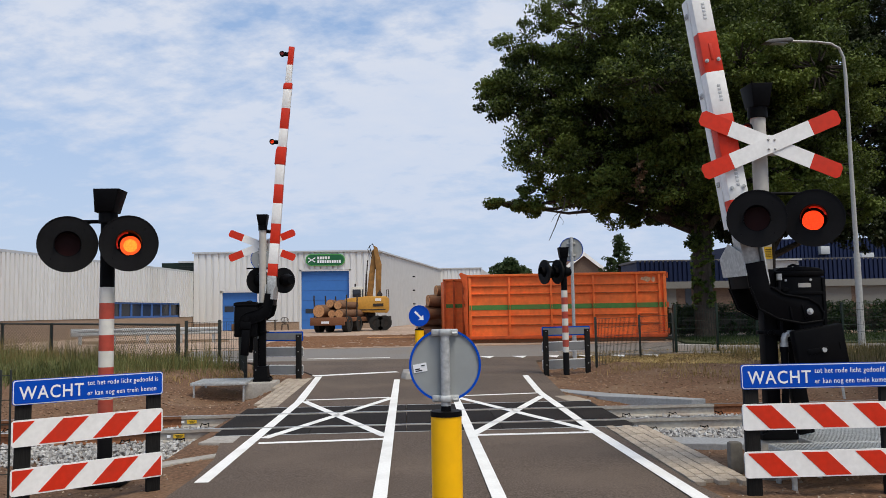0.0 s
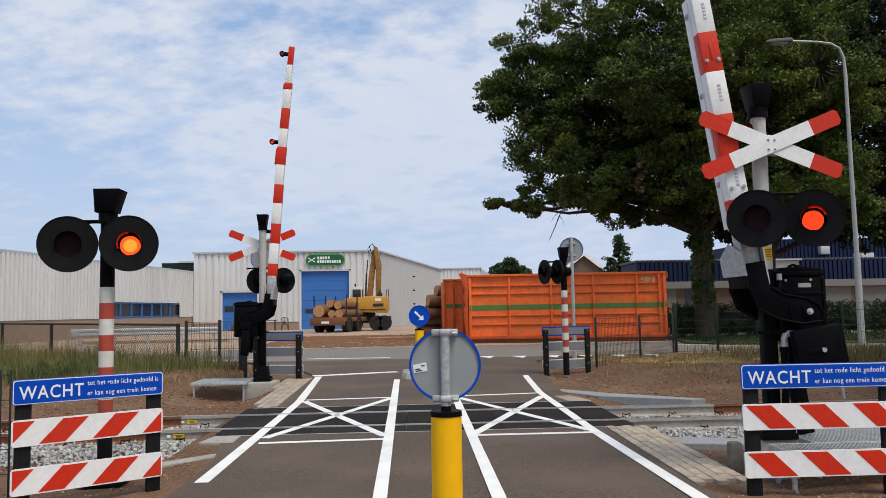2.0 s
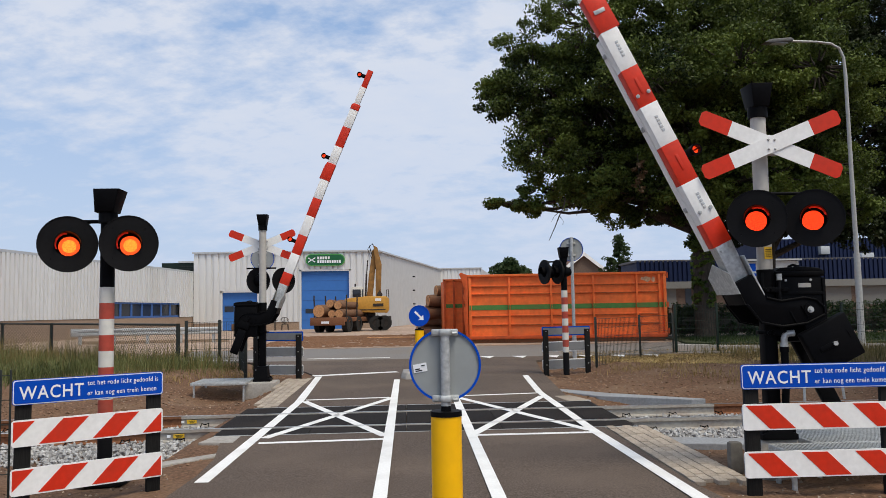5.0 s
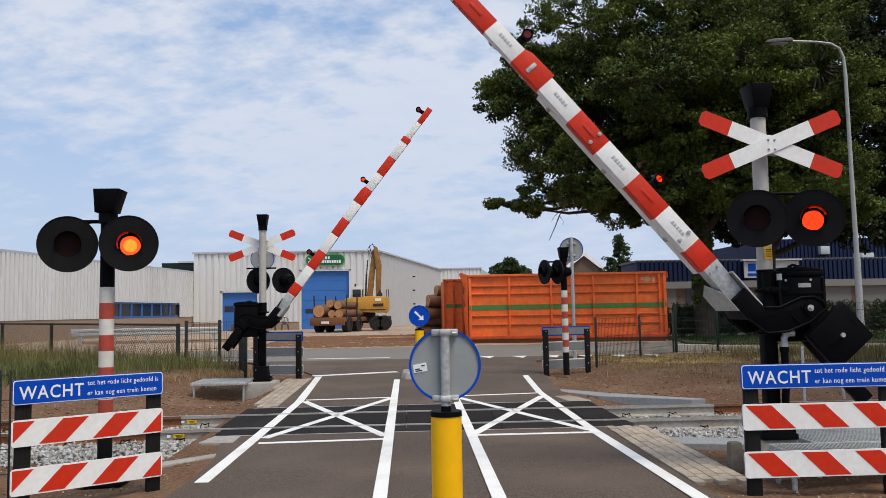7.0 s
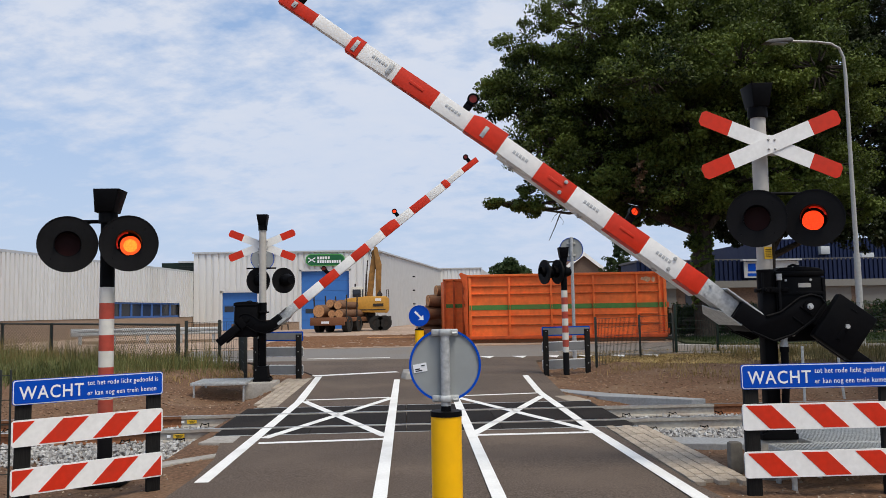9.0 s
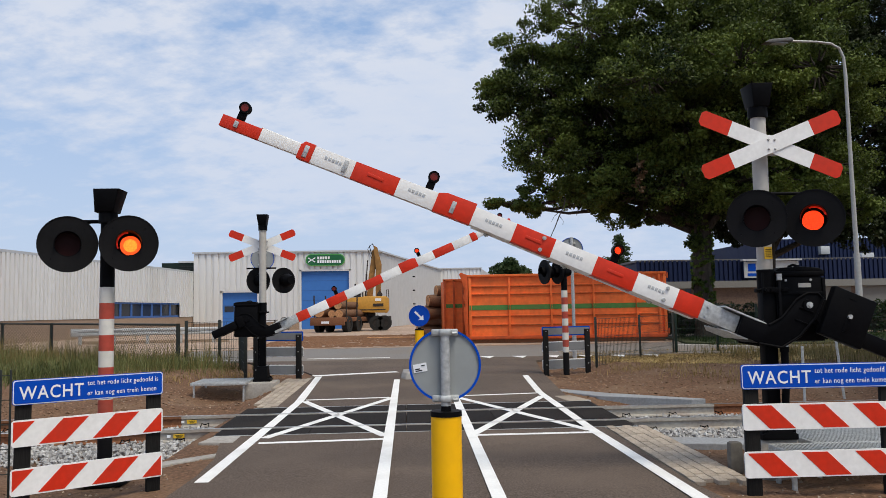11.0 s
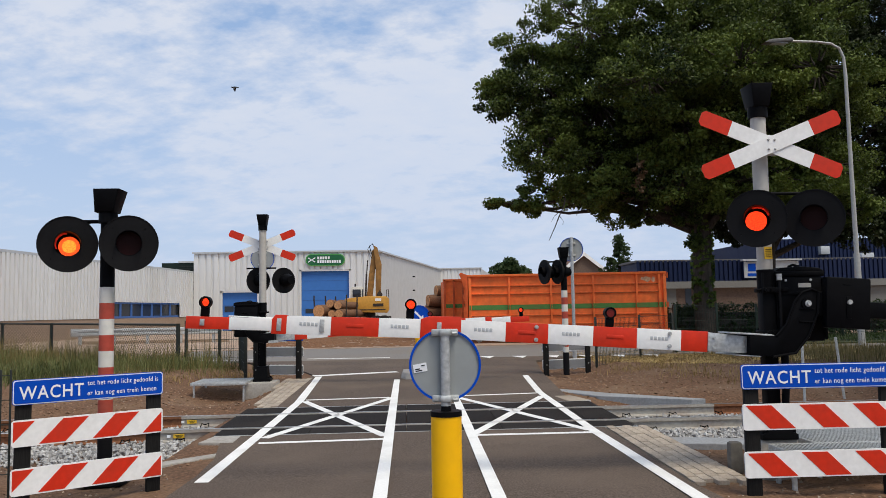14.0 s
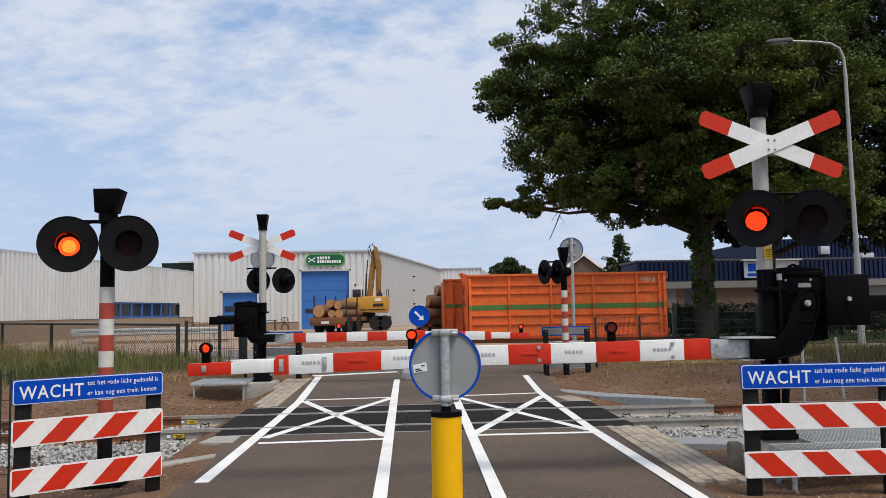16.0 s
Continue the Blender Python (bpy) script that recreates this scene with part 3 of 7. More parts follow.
def big_lamp(parent, m, lit_left=None, dark=(), glow="lit", turn=89.9, half=()):
    """A round black backing board with a recessed red lamp behind an added turning vane."""
    bm = B()
    ring(bm, 0.118, 0.262, -0.012, 0.012, 48)
    ring(bm, 0.256, 0.264, -0.018, 0.018, 48)
    board = part("backing_board", bm, M["blackmat"], parent, "round matt black backing board of the lamp", m)
    bm = B()
    ring(bm, 0.112, 0.118, -0.10, 0.14, 32, arc=(-15, 195))
    ring(bm, 0.112, 0.118, 0.0, 0.14, 32)
    part("visor", bm, M["black"], board)
    bm = B()
    sx = 0.012 if glow == "lit" else -0.008
    rod(bm, (0, 0.14, 0), (0, 0.30, 0), 0.135, 0.085, 28)
    part("lamp_housing", bm, M["black"], board)
    bm = B()
    rod(bm, (sx, 0.122, -0.012), (sx, 0.136, -0.012), 0.093 if lit_left is not None else 0.101, None, 32)
    ring(bm, 0.0985, 0.112, 0.118, 0.134, 32) if lit_left is None else None
    part("lens", bm, M[glow] if lit_left is not None else M["dark_lens"], board, "glowing red signal lens" if lit_left is not None else "dark red lens")
    if lit_left is not None and glow == "lit":
        bm = B()
        rod(bm, (sx, 0.1195, -0.012), (sx, 0.1215, -0.012), 0.062, None, 28)
        part("lens_heart", bm, M["lit_heart"], board, "bright orange heart of the lens")
    if lit_left is not None:
        # added glowing arc, imitates the lens light reflected inside the visor
        bm = B()
        ring(bm, 0.0985, 0.1115, 0.03, 0.05, 32, arc=(95, 205) if glow == "lit" else (15, 110))
        part("lens_collar", bm, M["lit_reflection"], board, "glowing red arc imitating the lamp's reflection in the visor")
        # added shutter disc: hides the always lit lens to imitate flashing
        bm = B()
        rod(bm, (0, -0.0001, 0), (0, 0.0001, 0), 0.1125, None, 32)
        v = part("vane", bm, M["dark_lens"], board, "added dark vane that blanks the lens between flashes")
        v.matrix_basis = pose(0, 0.016, 0)
        MOVES.append((v, flash_rows(lit_left, 0, 0.016, 0, dark, turn, half=half)))
    bm = B()
    for a in range(4):
        c = radians(45 + 90 * a)
        rod(bm, (0.2 * math.cos(c), -0.018, 0.2 * math.sin(c)), (0.2 * math.cos(c), -0.01, 0.2 * math.sin(c)), 0.006, None, 8)
    part("bolt", bm, M["black"], board)
    return board


def bell_box(root, z, r=0.075, one_side=False):
    """The flared black bell housing on a post's top."""
    bm = B()
    side = (-0.098, 0.082, 0.138, -0.102) if one_side else (-0.078, 0.078, 0.108, -0.108)
    slab(bm, [(side[0], 0.0), (side[1], 0.0), (side[2], 0.22), (side[3], 0.22)], -0.10, 0.10, 0.012)
    for v in bm.verts:
        v.co.y *= 1.0 + 0.35 * v.co.z / 0.22
    part("bell_housing", bm, M["black"], root, "flared black bell housing", pose(0, 0, z + 0.06))
    one_rod("collar", (0, 0, z - 0.04), (0, 0, z + 0.07), r + 0.02, M["black"], root)


def signal_post(m, label, lit, lamp_yaw, lamp_dx=0.0, lamp_dy=-0.14, lamps_x=(-0.318, 0.247), dark=(), foot=True, halves=((), ())):
    """A striped post with a pair of lamps and a bell."""
    root = thing("signal_post", m, label, "signal", "striped signal posts")
    r = 0.066
    one_rod("post", (0, 0, 0.02), (0, 0, 0.62), r, M["blackmat"], root, seg=24, label="black lower post")
    for i in range(9):
        z = 0.62 + 0.151 * i
        if z + 0.151 > 1.86:
            break
        one_rod("band", (0, 0, z), (0, 0, z + 0.151), r + 0.0015, M["bandred" if i % 2 == 0 else "bandwhite"], root, seg=24, label="red band" if i % 2 == 0 else "white band")
    if not foot:
        one_rod("band", (0, 0, 0.50), (0, 0, 0.62), r + 0.0015, M["bandwhite"], root, seg=24, label="white band")
    ztop = 0.62 + 0.151 * 8
    one_rod("post", (0, 0, ztop), (0, 0, 2.5), r, M["black"], root, seg=24, label="black upper post")
    bell_box(root, 2.48, r, lit)
    one_rod("cross_arm", (lamps_x[0], lamp_dy + 0.16, 2.46), (lamps_x[1], lamp_dy + 0.16, 2.46), 0.018, M["black"], root)
    bm = B()
    for sx in lamps_x:
        tube(bm, [(sx * 0.6, lamp_dy + 0.2, 2.46), (sx, lamp_dy + 0.2, 2.44), (sx, lamp_dy + 0.2, 2.30)], 0.016, 8)
    part("bracket", bm, M["black"], root)
    for sx, left, yaw, hv in zip(lamps_x, (True, False), lamp_yaw, halves):
        big_lamp(root, pose(sx, lamp_dy, 2.232, 0, 0, yaw), left if lit else None, dark, "lit", -89.8, hv)
    if not foot:
        return root
    bm = B()
    box(bm, (0, 0, 0.03), (0.42, 0.3, 0.10), 0.03)
    box(bm, (0, 0, 0.10), (0.22, 0.2, 0.06), 0.015)
    part("foot", bm, M["postblack"], root, "black cast foot")
    return root


near_post = signal_post(pose(-2.85, 7.69, 0.02), "red and white banded signal post with two round lamps", True, (22.6, 18.8),
                        dark=((13.2, 13.43), (13.57, 13.85)), halves=(((13.43, 13.57, 0.10),), ((12.43, 12.57, -0.10), (13.43, 13.57, 0.0))))
far_post = signal_post(pose(3.41, 16.99, 0.13), "red and white banded signal post with lamps facing along the track", False, (-72, -72), lamps_x=(-0.42, -0.14), lamp_dy=-0.02, foot=False)


def cross_boards(root, y, z):
    """The white and red crossed boards."""
    for k, s in enumerate((-1, 1)):
        m = pose(0.042, y - 0.012 * k, z, 0, 22 * -s, 0)
        bm = B()
        slab(bm, [(-0.42, -0.075), (0.42, -0.075), (0.42, 0.075), (-0.42, 0.075)], -0.004, 0.004)
        bd = part("cross_board", bm, M["white"], root, "white warning cross board with red ends", m, round_=False)
        for e in (-1, 1):
            bm = B()
            pts = [(0.42 * e, -0.075), (0.69 * e, -0.075), (0.72 * e, -0.045), (0.72 * e, 0.045), (0.69 * e, 0.075), (0.42 * e, 0.075)]
            slab(bm, pts, -0.004, 0.004)
            part("red_end", bm, M["red"], bd, round_=False)
    for dx in (-0.03, 0.03):
        for dz in (-0.045, 0.045):
            bm = B()
            bmesh.ops.create_uvsphere(bm, u_segments=10, v_segments=6, radius=0.012, matrix=pose(0.042 + dx, y - 0.018, z + dz))
            part("bolt", bm, M["galv"], root)
    for dz in (-0.2, 0.2):
        one_box("clamp", (0.02, y + 0.04, z + dz * 0.4), (0.20, 0.06, 0.03), M["galv"], root, 0.004)


SECT = [-0.893, -1.143, -1.557, -1.964, -2.384, -2.776, -3.19, -3.56, -3.941, -4.376, -4.779, -4.911, -5.296, -5.684]


def arm_edges(x):
    """Lower and upper edge of the boom at a distance x from the pivot (closed)."""
    k = min(max((-x - 0.89) / 4.0, 0), 1)
    sag = -0.054 * min(max((-x - 3.2) / 2.48, 0), 1)
    half = 0.095 - 0.012 * k if x > -4.915 else 0.056
    return -0.40 - half + sag, -0.40 + half + sag


def small_lamp(arm, x, z, lit_left, turn, side, steady, dark=()):
    """A small red boom lamp on its foot; an added turning vane before the glowing lens."""
    bm = B()
    s = side
    ring(bm, 0.038, 0.054, -0.03 * s, 0.05 * s, 24, x, z)
    ring(bm, 0.0, 0.050, 0.046 * s, 0.052 * s, 24, x, z)
    box(bm, (x, 0.01 * s, z - 0.085), (0.075, 0.05, 0.09), 0.008)
    part("lamp_body", bm, M["black"], arm, "small black boom lamp")
    bm = B()
    rod(bm, (x, 0.034 * s, z), (x, 0.042 * s, z), 0.0385, None, 20)
    part("lamp_lens", bm, M["litsmall"], arm, "small glowing red lens")
    # added shutter disc, covers the lit lens while the lamp is off
    bm = B()
    rod(bm, (0, -0.0004, 0), (0, 0.0004, 0), 0.038, None, 20)
    v = part("vane", bm, M["dark_small_lens"], arm, "added dark red vane that blanks the small lens between flashes")
    v.matrix_basis = pose(x, -0.022 * s, z)
    MOVES.append((v, flash_rows(lit_left, x, -0.022 * s, z, dark, turn, steady)))


def barrier(m, label, theta, lit, lamp_yaw, boom_order, dark=(), lamps_x=(-0.205, 0.328), block=True, boom_turn=(-76, 89.3, 75.5), boom_side=1, half=()):
    """A half barrier: post with cross, lamps, bell and drive, and a striped boom with counterweights."""
    root = thing("level_crossing_barrier", m, label, "barrier", "level crossing barriers")
    # post
    bm = B()
    box(bm, (0, 0, 0.80), (0.128, 0.13, 1.50), 0.015)
    rod(bm, (0, 0, 1.36), (0, 0, 1.575), 0.079, None, 24)
    part("lower_post", bm, M["black"], root)
    bm = B()
    slab(bm, [(-0.17, 0.0), (0.17, 0.0), (0.17, 0.05), (0.12, 0.07), (0.10, 0.30), (-0.10, 0.30), (-0.12, 0.07), (-0.17, 0.05)], -0.16, 0.16, 0.01)
    for s in (-1, 1):
        for t in (-1, 1):
            rod(bm, (0.14 * s, 0.12 * t, 0.04), (0.14 * s, 0.12 * t, 0.09), 0.02, None, 6)
    part("pedestal", bm, M["black"], root, "black bolted pedestal")
    one_rod("upper_post", (0, 0, 1.45), (0, 0, 3.10), 0.071, M["greypost"], root, seg=24, label="plain grey upper post")
    bell_box(root, 3.08, 0.071)
    cross_boards(root, -0.16, 2.75)
    one_box("sticker", (0.005, -0.0735, 1.73), (0.075, 0.004, 0.115), M["stickeryellow"], root, label="small yellow notice sticker")
    bm = B()
    for i in range(5):
        box(bm, (0.005, -0.077, 1.765 - 0.018 * i), (0.055, 0.002, 0.006))
    part("sticker_print", bm, M["blackmat"], root, round_=False)
    # lamps
    one_rod("cross_arm", (-0.24, -0.17, 2.28), (0.36, -0.17, 2.28), 0.016, M["black"], root)
    for x, left, yaw in zip(lamps_x, (True, False), lamp_yaw):
        big_lamp(root, pose(x, -0.33, 2.03, 0, 0, yaw), left if lit else None, dark, "lit_red", 89.92, half)
    # drive
    bm = B()
    box(bm, (0.30, 0.08, 1.20), (0.46, 0.30, 0.62), 0.03)
    box(bm, (0.30, 0.08, 1.53), (0.48, 0.32, 0.05), 0.015)
    drive = part("drive_box", bm, M["black"], root, "black barrier drive box")
    one_box("name_plate", (0.34, -0.074, 1.42), (0.12, 0.005, 0.04), M["greypost"], drive, label="small pale plate")
    bm = B()
    tube(bm, [(0.20, -0.02, 1.55), (0.22, -0.02, 1.60), (0.26, -0.02, 1.615), (0.32, -0.02, 1.60), (0.34, -0.02, 1.55)], 0.013, 8)
    part("lifting_eye", bm, M["black"], drive)
    bm = B()
    slab(bm, [(0.05, 1.55), (0.56, 1.55), (0.50, 1.585), (0.34, 1.60), (0.12, 1.59)], -0.06, 0.22, 0.012)
    part("drive_lid", bm, M["black"], drive, "ribbed black drive lid")
    for x in (0.16, 0.40):
        one_rod("lid_screw", (x, -0.06, 1.47), (x, -0.078, 1.47), 0.012, M["galv"], drive, seg=8)
    bm = B()
    for x in (0.075, 0.525):
        box(bm, (x, -0.075, 1.2), (0.03, 0.012, 0.58), 0.004)
    box(bm, (0.30, -0.075, 1.345), (0.43, 0.012, 0.03), 0.004)
    part("drive_rib", bm, M["black"], drive)
    one_rod("cable_cap", (0.085, -0.10, 1.47), (0.085, -0.10, 1.53), 0.026, M["galv"], drive, seg=10)
    one_rod("cable", (0.085, -0.10, 0.70), (0.085, -0.10, 1.47), 0.015, M["blackmat"], drive, seg=8)
    bm = B()
    for z in (0.98, 1.38):
        box(bm, (0.05, 0.0, z), (0.25, 0.20, 0.04), 0.008)
        box(bm, (0.03, -0.105, z), (0.20, 0.012, 0.05), 0.004)
        for dx in (-0.05, 0.0, 0.11):
            rod(bm, (dx, -0.135, z), (dx, -0.105, z), 0.016, None, 6)
        rod(bm, (-0.12, -0.05, z), (-0.05, -0.05, z), 0.014, None, 8)
    part("clamp", bm, M["black"], root)
    bm = B()
    tube(bm, [(0.092, -0.12, 0.84), (0.092, -0.12, 0.5), (0.07, -0.11, 0.2)], 0.034, 12)
    rod(bm, (0.092, -0.12, 0.80), (0.092, -0.12, 0.85), 0.042, None, 14)
    part("cable_conduit", bm, M["black"], root)
    bm = B()
    tube(bm, [(0.19, -0.12, 0.975), (0.135, -0.12, 0.972), (0.104, -0.12, 0.955), (0.092, -0.12, 0.92), (0.092, -0.12, 0.84)], 0.03, 12)
    rod(bm, (0.092, -0.12, 0.85), (0.092, -0.12, 0.885), 0.036, None, 14)
    part("conduit_elbow", bm, M["galv"], root, "grey pipe elbow")
    # boom: everything below turns on the pivot
    arm = part("boom", pivot_hub(), M["black"], root, "red and white striped boom")
    arm.matrix_basis = pose(0.28, -0.06, 1.25)
    cols = ["red", "white"]
    for i, (a, b) in enumerate(zip(SECT, SECT[1:])):
        bm = B()
        lo0, hi0 = arm_edges(a - 0.006)
        lo1, hi1 = arm_edges(b + 0.006)
        d0, d1 = 0.075 - 0.006 * abs(a), 0.075 - 0.006 * abs(b)
        if i == 10:
            pts = [(a, lo0), (b, lo1), (b, hi1 - 0.035), (b + 0.03, hi1 + 0.008), (a, hi0 + 0.008)]
            slab(bm, pts, -d0 - 0.008, d0 + 0.008, 0.003)
        elif i == 6:
            slab(bm, [(a, lo0 - 0.004), (b, lo1 - 0.004), (b, hi1), (b + 0.08, hi1 + 0.03), (a, hi0 + 0.03)], -d0 - 0.006, d0 + 0.006, 0.003)
        else:
            slab(bm, [(a, lo0), (b, lo1), (b, hi1), (a, hi0)], -d0, d0, 0.003)
        part("boom_section", bm, M["red" if i % 2 == 0 else "white"], arm, "red boom section" if i % 2 == 0 else "white boom section")
        mid = (a + b) / 2
        zc = (lo0 + hi0) / 2
        if i % 2 == 1 and 0 < i < 10:
            bm = B()
            for k in range(5):
                box(bm, (mid - 0.07 + 0.035 * k, -d0 - 0.002, zc + 0.01), (0.026, 0.004, 0.032), 0.003)
            part("reflector_strip", bm, M["alu"], arm, "row of five small silver reflectors")
        elif i % 2 == 0 and 0 < i < 12 and i not in (6, 10):
            bm = B()
            box(bm, (mid, -d0 - 0.003, zc + 0.005), (0.16, 0.007, 0.03), 0.003)
            part("reflector_strip", bm, M["red"], arm, "slim red reflector strip")
        if i in (1, 4):
            for dz in (-0.058, 0.058):
                bm = B()
                rod(bm, (a - 0.11, -d0 - 0.012, zc + dz), (a - 0.11, -d0 + 0.01, zc + dz), 0.019, None, 12)
                rod(bm, (a - 0.11, -d0 - 0.022, zc + dz), (a - 0.11, -d0, zc + dz), 0.010, None, 6)
                part("bolt", bm, M["galv"], arm)
        if i in (6, 9, 10, 12):
            xx = {6: a - 0.2, 9: a - 0.08, 10: mid, 12: a - 0.24}[i]
            bm = B()
            box(bm, (xx, -d0 - 0.010, zc), (0.042, 0.007, 0.115 if i < 12 else 0.06), 0.003)
            rod(bm, (xx, -d0 - 0.02, zc), (xx, -d0, zc), 0.009, None, 6)
            part("clip", bm, M["galv"], arm)
    if block:
        # white stiffening rail behind the first stage
        bm = B()
        slab(bm, [(-0.88, -0.497), (-3.16, -0.486), (-3.16, -0.42), (-0.88, -0.40)], 0.078, 0.20, 0.006)
        part("stiffening_rail", bm, M["white"], arm, "white rail behind the boom")
        for x in (-1.32, -2.2, -3.0):
            bm = B()
            box(bm, (x, 0.12, -0.499), (0.05, 0.06, 0.012), 0.003)
            rod(bm, (x, 0.12, -0.515), (x, 0.12, -0.49), 0.012, None, 6)
            part("bracket", bm, M["galv"], arm)
    # thin white top rail of the last stage
    bm = B()
    box(bm, (-5.10, 0.0, -0.379), (0.42, 0.05, 0.010), 0.002)
    part("boom_section", bm, M["white"], arm, "white boom edge")
    # zinc socket
    bm = B()
    slab(bm, [(-0.52, -0.49), (-0.895, -0.485), (-0.895, -0.312), (-0.52, -0.33)], -0.082, 0.082, 0.006)
    soc = part("boom_socket", bm, M["galv"], arm, "galvanised boom socket")
    for x, z in ((-0.84, -0.36), (-0.84, -0.45)):
        one_rod("bolt", (x, -0.10, z), (x, -0.08, z), 0.014, M["galv"], arm, seg=8)
    bm = B()
    slab(bm, [(-0.72, -0.312), (-0.28, -0.318), (-0.32, -0.300), (-0.72, -0.298)], -0.14, 0.14, 0.003)
    part("guard_plate", bm, M["galv"], arm, "folded zinc guard plate")
    # pointed zinc plate under the yoke
    bm = B()
    out = [(-0.42, -0.145), (-0.42, 0.40), (-0.61, 0.40), (-0.74, 0.14), (-0.63, -0.145)]
    lo = [bm.verts.new((x, y, -0.512)) for x, y in out]
    hi = [bm.verts.new((x, y, -0.504)) for x, y in out]
    bm.faces.new(lo); bm.faces.new(hi[::-1])
    for i in range(5):
        bm.faces.new((lo[i], hi[i], hi[(i + 1) % 5], lo[(i + 1) % 5]))
    box(bm, (-0.515, 0.398, -0.485), (0.19, 0.006, 0.05), 0.0)
    bmesh.ops.recalc_face_normals(bm, faces=bm.faces[:])
    part("under_plate", bm, M["galv"], arm, "pointed zinc plate under the yoke", round_=False)
    # two black crank plates round the post
    crank = [(-0.53, -0.50), (-0.31, -0.505), (-0.10, -0.46), (0.02, -0.30), (0.10, -0.08), (0.105, 0.11), (0.04, 0.135), (-0.05, 0.10),
             (-0.12, 0.01), (-0.19, -0.20), (-0.28, -0.31), (-0.53, -0.325)]
    for y in (-0.135, 0.30):
        bm = B()
        slab(bm, crank, y - 0.016, y + 0.016, 0.006)
        rim = [(-0.31, -0.505), (-0.10, -0.46), (0.02, -0.30), (0.10, -0.08), (0.105, 0.11), (0.04, 0.135), (-0.05, 0.10), (-0.12, 0.01), (-0.19, -0.20), (-0.28, -0.31)]
        s = -1 if y < 0 else 1
        tube(bm, [(x, y + s * 0.02, z) for x, z in rim], 0.012, 8)
        for zz in (-0.17, -0.05):
            box(bm, (0.0, y + s * 0.018, zz), (0.14, 0.02, 0.014), 0.004, )
        part("crank_plate", bm, M["black"], arm, "curved black crank plate")
    bm = B()
    slab(bm, [(-0.53, -0.498), (-0.30, -0.50), (-0.30, -0.33), (-0.53, -0.325)], -0.12, 0.30, 0.01)
    part("yoke_bridge", bm, M["black"], arm)
    one_box("sticker", (-0.50, -0.123, -0.39), (0.035, 0.004, 0.05), M["stickeryellow"], arm, label="small yellow sticker")
    bm = B()
    rod(bm, (0.0, -0.18, 0.0), (0.0, -0.14, 0.0), 0.030, None, 14)
    rod(bm, (0.0, -0.20, 0.0), (0.0, -0.17, 0.0), 0.018, None, 6)
    part("pivot_bolt", bm, M["galv"], arm)
    # counterweights
    bm = B()
    if block:
        box(bm, (0.36, -0.17, 0.02), (0.42, 0.10, 0.47), 0.018)
        box(bm, (0.36, -0.221, -0.02), (0.05, 0.008, 0.20), 0.003)
        box(bm, (0.34, -0.221, 0.19), (0.07, 0.006, 0.008), 0.002)
    else:
        box(bm, (0.44, -0.20, 0.0), (0.5, 0.07, 0.16), 0.016)
    cw = part("counterweight", bm, M["black"], arm, "black cast counterweight with slot")
    one_rod("slot_bolt", (0.36, -0.245, 0.03), (0.36, -0.22, 0.03), 0.022, M["galv"], arm, seg=8)
    bm = B()
    box(bm, (0.70 if block else 0.47, 0.33, -0.02), (1.0 if block else 0.50, 0.07, 0.16), 0.016)
    part("counterweight", bm, M["black"], arm, "black cast counterweight bar")
    bm = B()
    slab(bm, [(0.05, 0.10), (0.20, 0.12), (0.20, -0.12), (0.05, -0.10)], -0.15, 0.34, 0.01)
    part("counterweight_carrier", bm, M["black"], arm)
    for x, o, turn in zip((-5.53, -3.66, -1.80), boom_order, boom_turn):
        spell = ((9.0, 13.2),) if x < -5 else ((11.0, 13.2),) if x < -3 else ()
        small_lamp(arm, x, arm_edges(x)[1] + 0.13, o, turn, boom_side, 13.0 if x < -5 else 99.0, spell if block else ())
    off = (-0.036, 0, -0.048) if block else (0, 0, 0)   # the axle sits a little below the hub
    MOVES.append((arm, [(t, pose(0.28 + off[0], -0.06, 1.25 + off[2], 0, a, 0) @ pose(-off[0], 0, -off[2])) for t, a in theta]))
    return root


def pivot_hub():
    bm = B()
    rod(bm, (0, -0.17, 0), (0, 0.34, 0), 0.055, None, 20)
    return bm


NEAR = [(0, 81.5), (2.8, 81.5), (3.0, 80.5), (3.5, 75.6), (4.0, 71.4), (4.6, 66.9), (5.6, 59.5), (6.5, 52.9), (7.0, 49.2), (7.5, 45.9), (8.0, 42.57),
        (8.5, 39.35), (9.0, 36.2), (9.6, 32.3), (10.4, 26.92), (11.3, 21.12), (11.5, 19.8), (12.0, 16.55), (12.5, 13.2), (13.0, 10.04), (13.5, 6.89), (14.0, 3.84),
        (14.5, 1.2), (14.75, -0.13), (15.0, -0.96), (15.25, -0.65), (15.5, -0.23), (15.75, -0.39), (16.0, -0.54)]
FAR = [(0, 85.8), (2.8, 85.8), (3.0, 85.0), (3.5, 80.7), (4.0, 76.3), (4.6, 71.57), (5.6, 64.02), (6.5, 57.47), (7.0, 53.65), (7.5, 50.02), (8.0, 46.5), (8.5, 42.81), (9.0, 39.11), (9.6, 34.7), (10.4, 28.97), (11.3, 22.33), (11.5, 21.0), (12.0, 17.4), (12.5, 13.9), (13.0, 10.5), (13.5, 7.0), (14.0, 3.6), (14.5, 0.8), (14.8, -0.3), (15.1, 0.0), (15.5, 0.2), (16.0, 0.1)]
near_barrier = barrier(pose(3.42, 7.39, 0.33), "black and grey barrier with striped boom beside the road", NEAR, True, (-24.4, -27.9), (True, True, False),
                       dark=((12.15, 13.85),), half=((11.35, 12.15, 0.12), (15.43, 15.57, 0.135)))
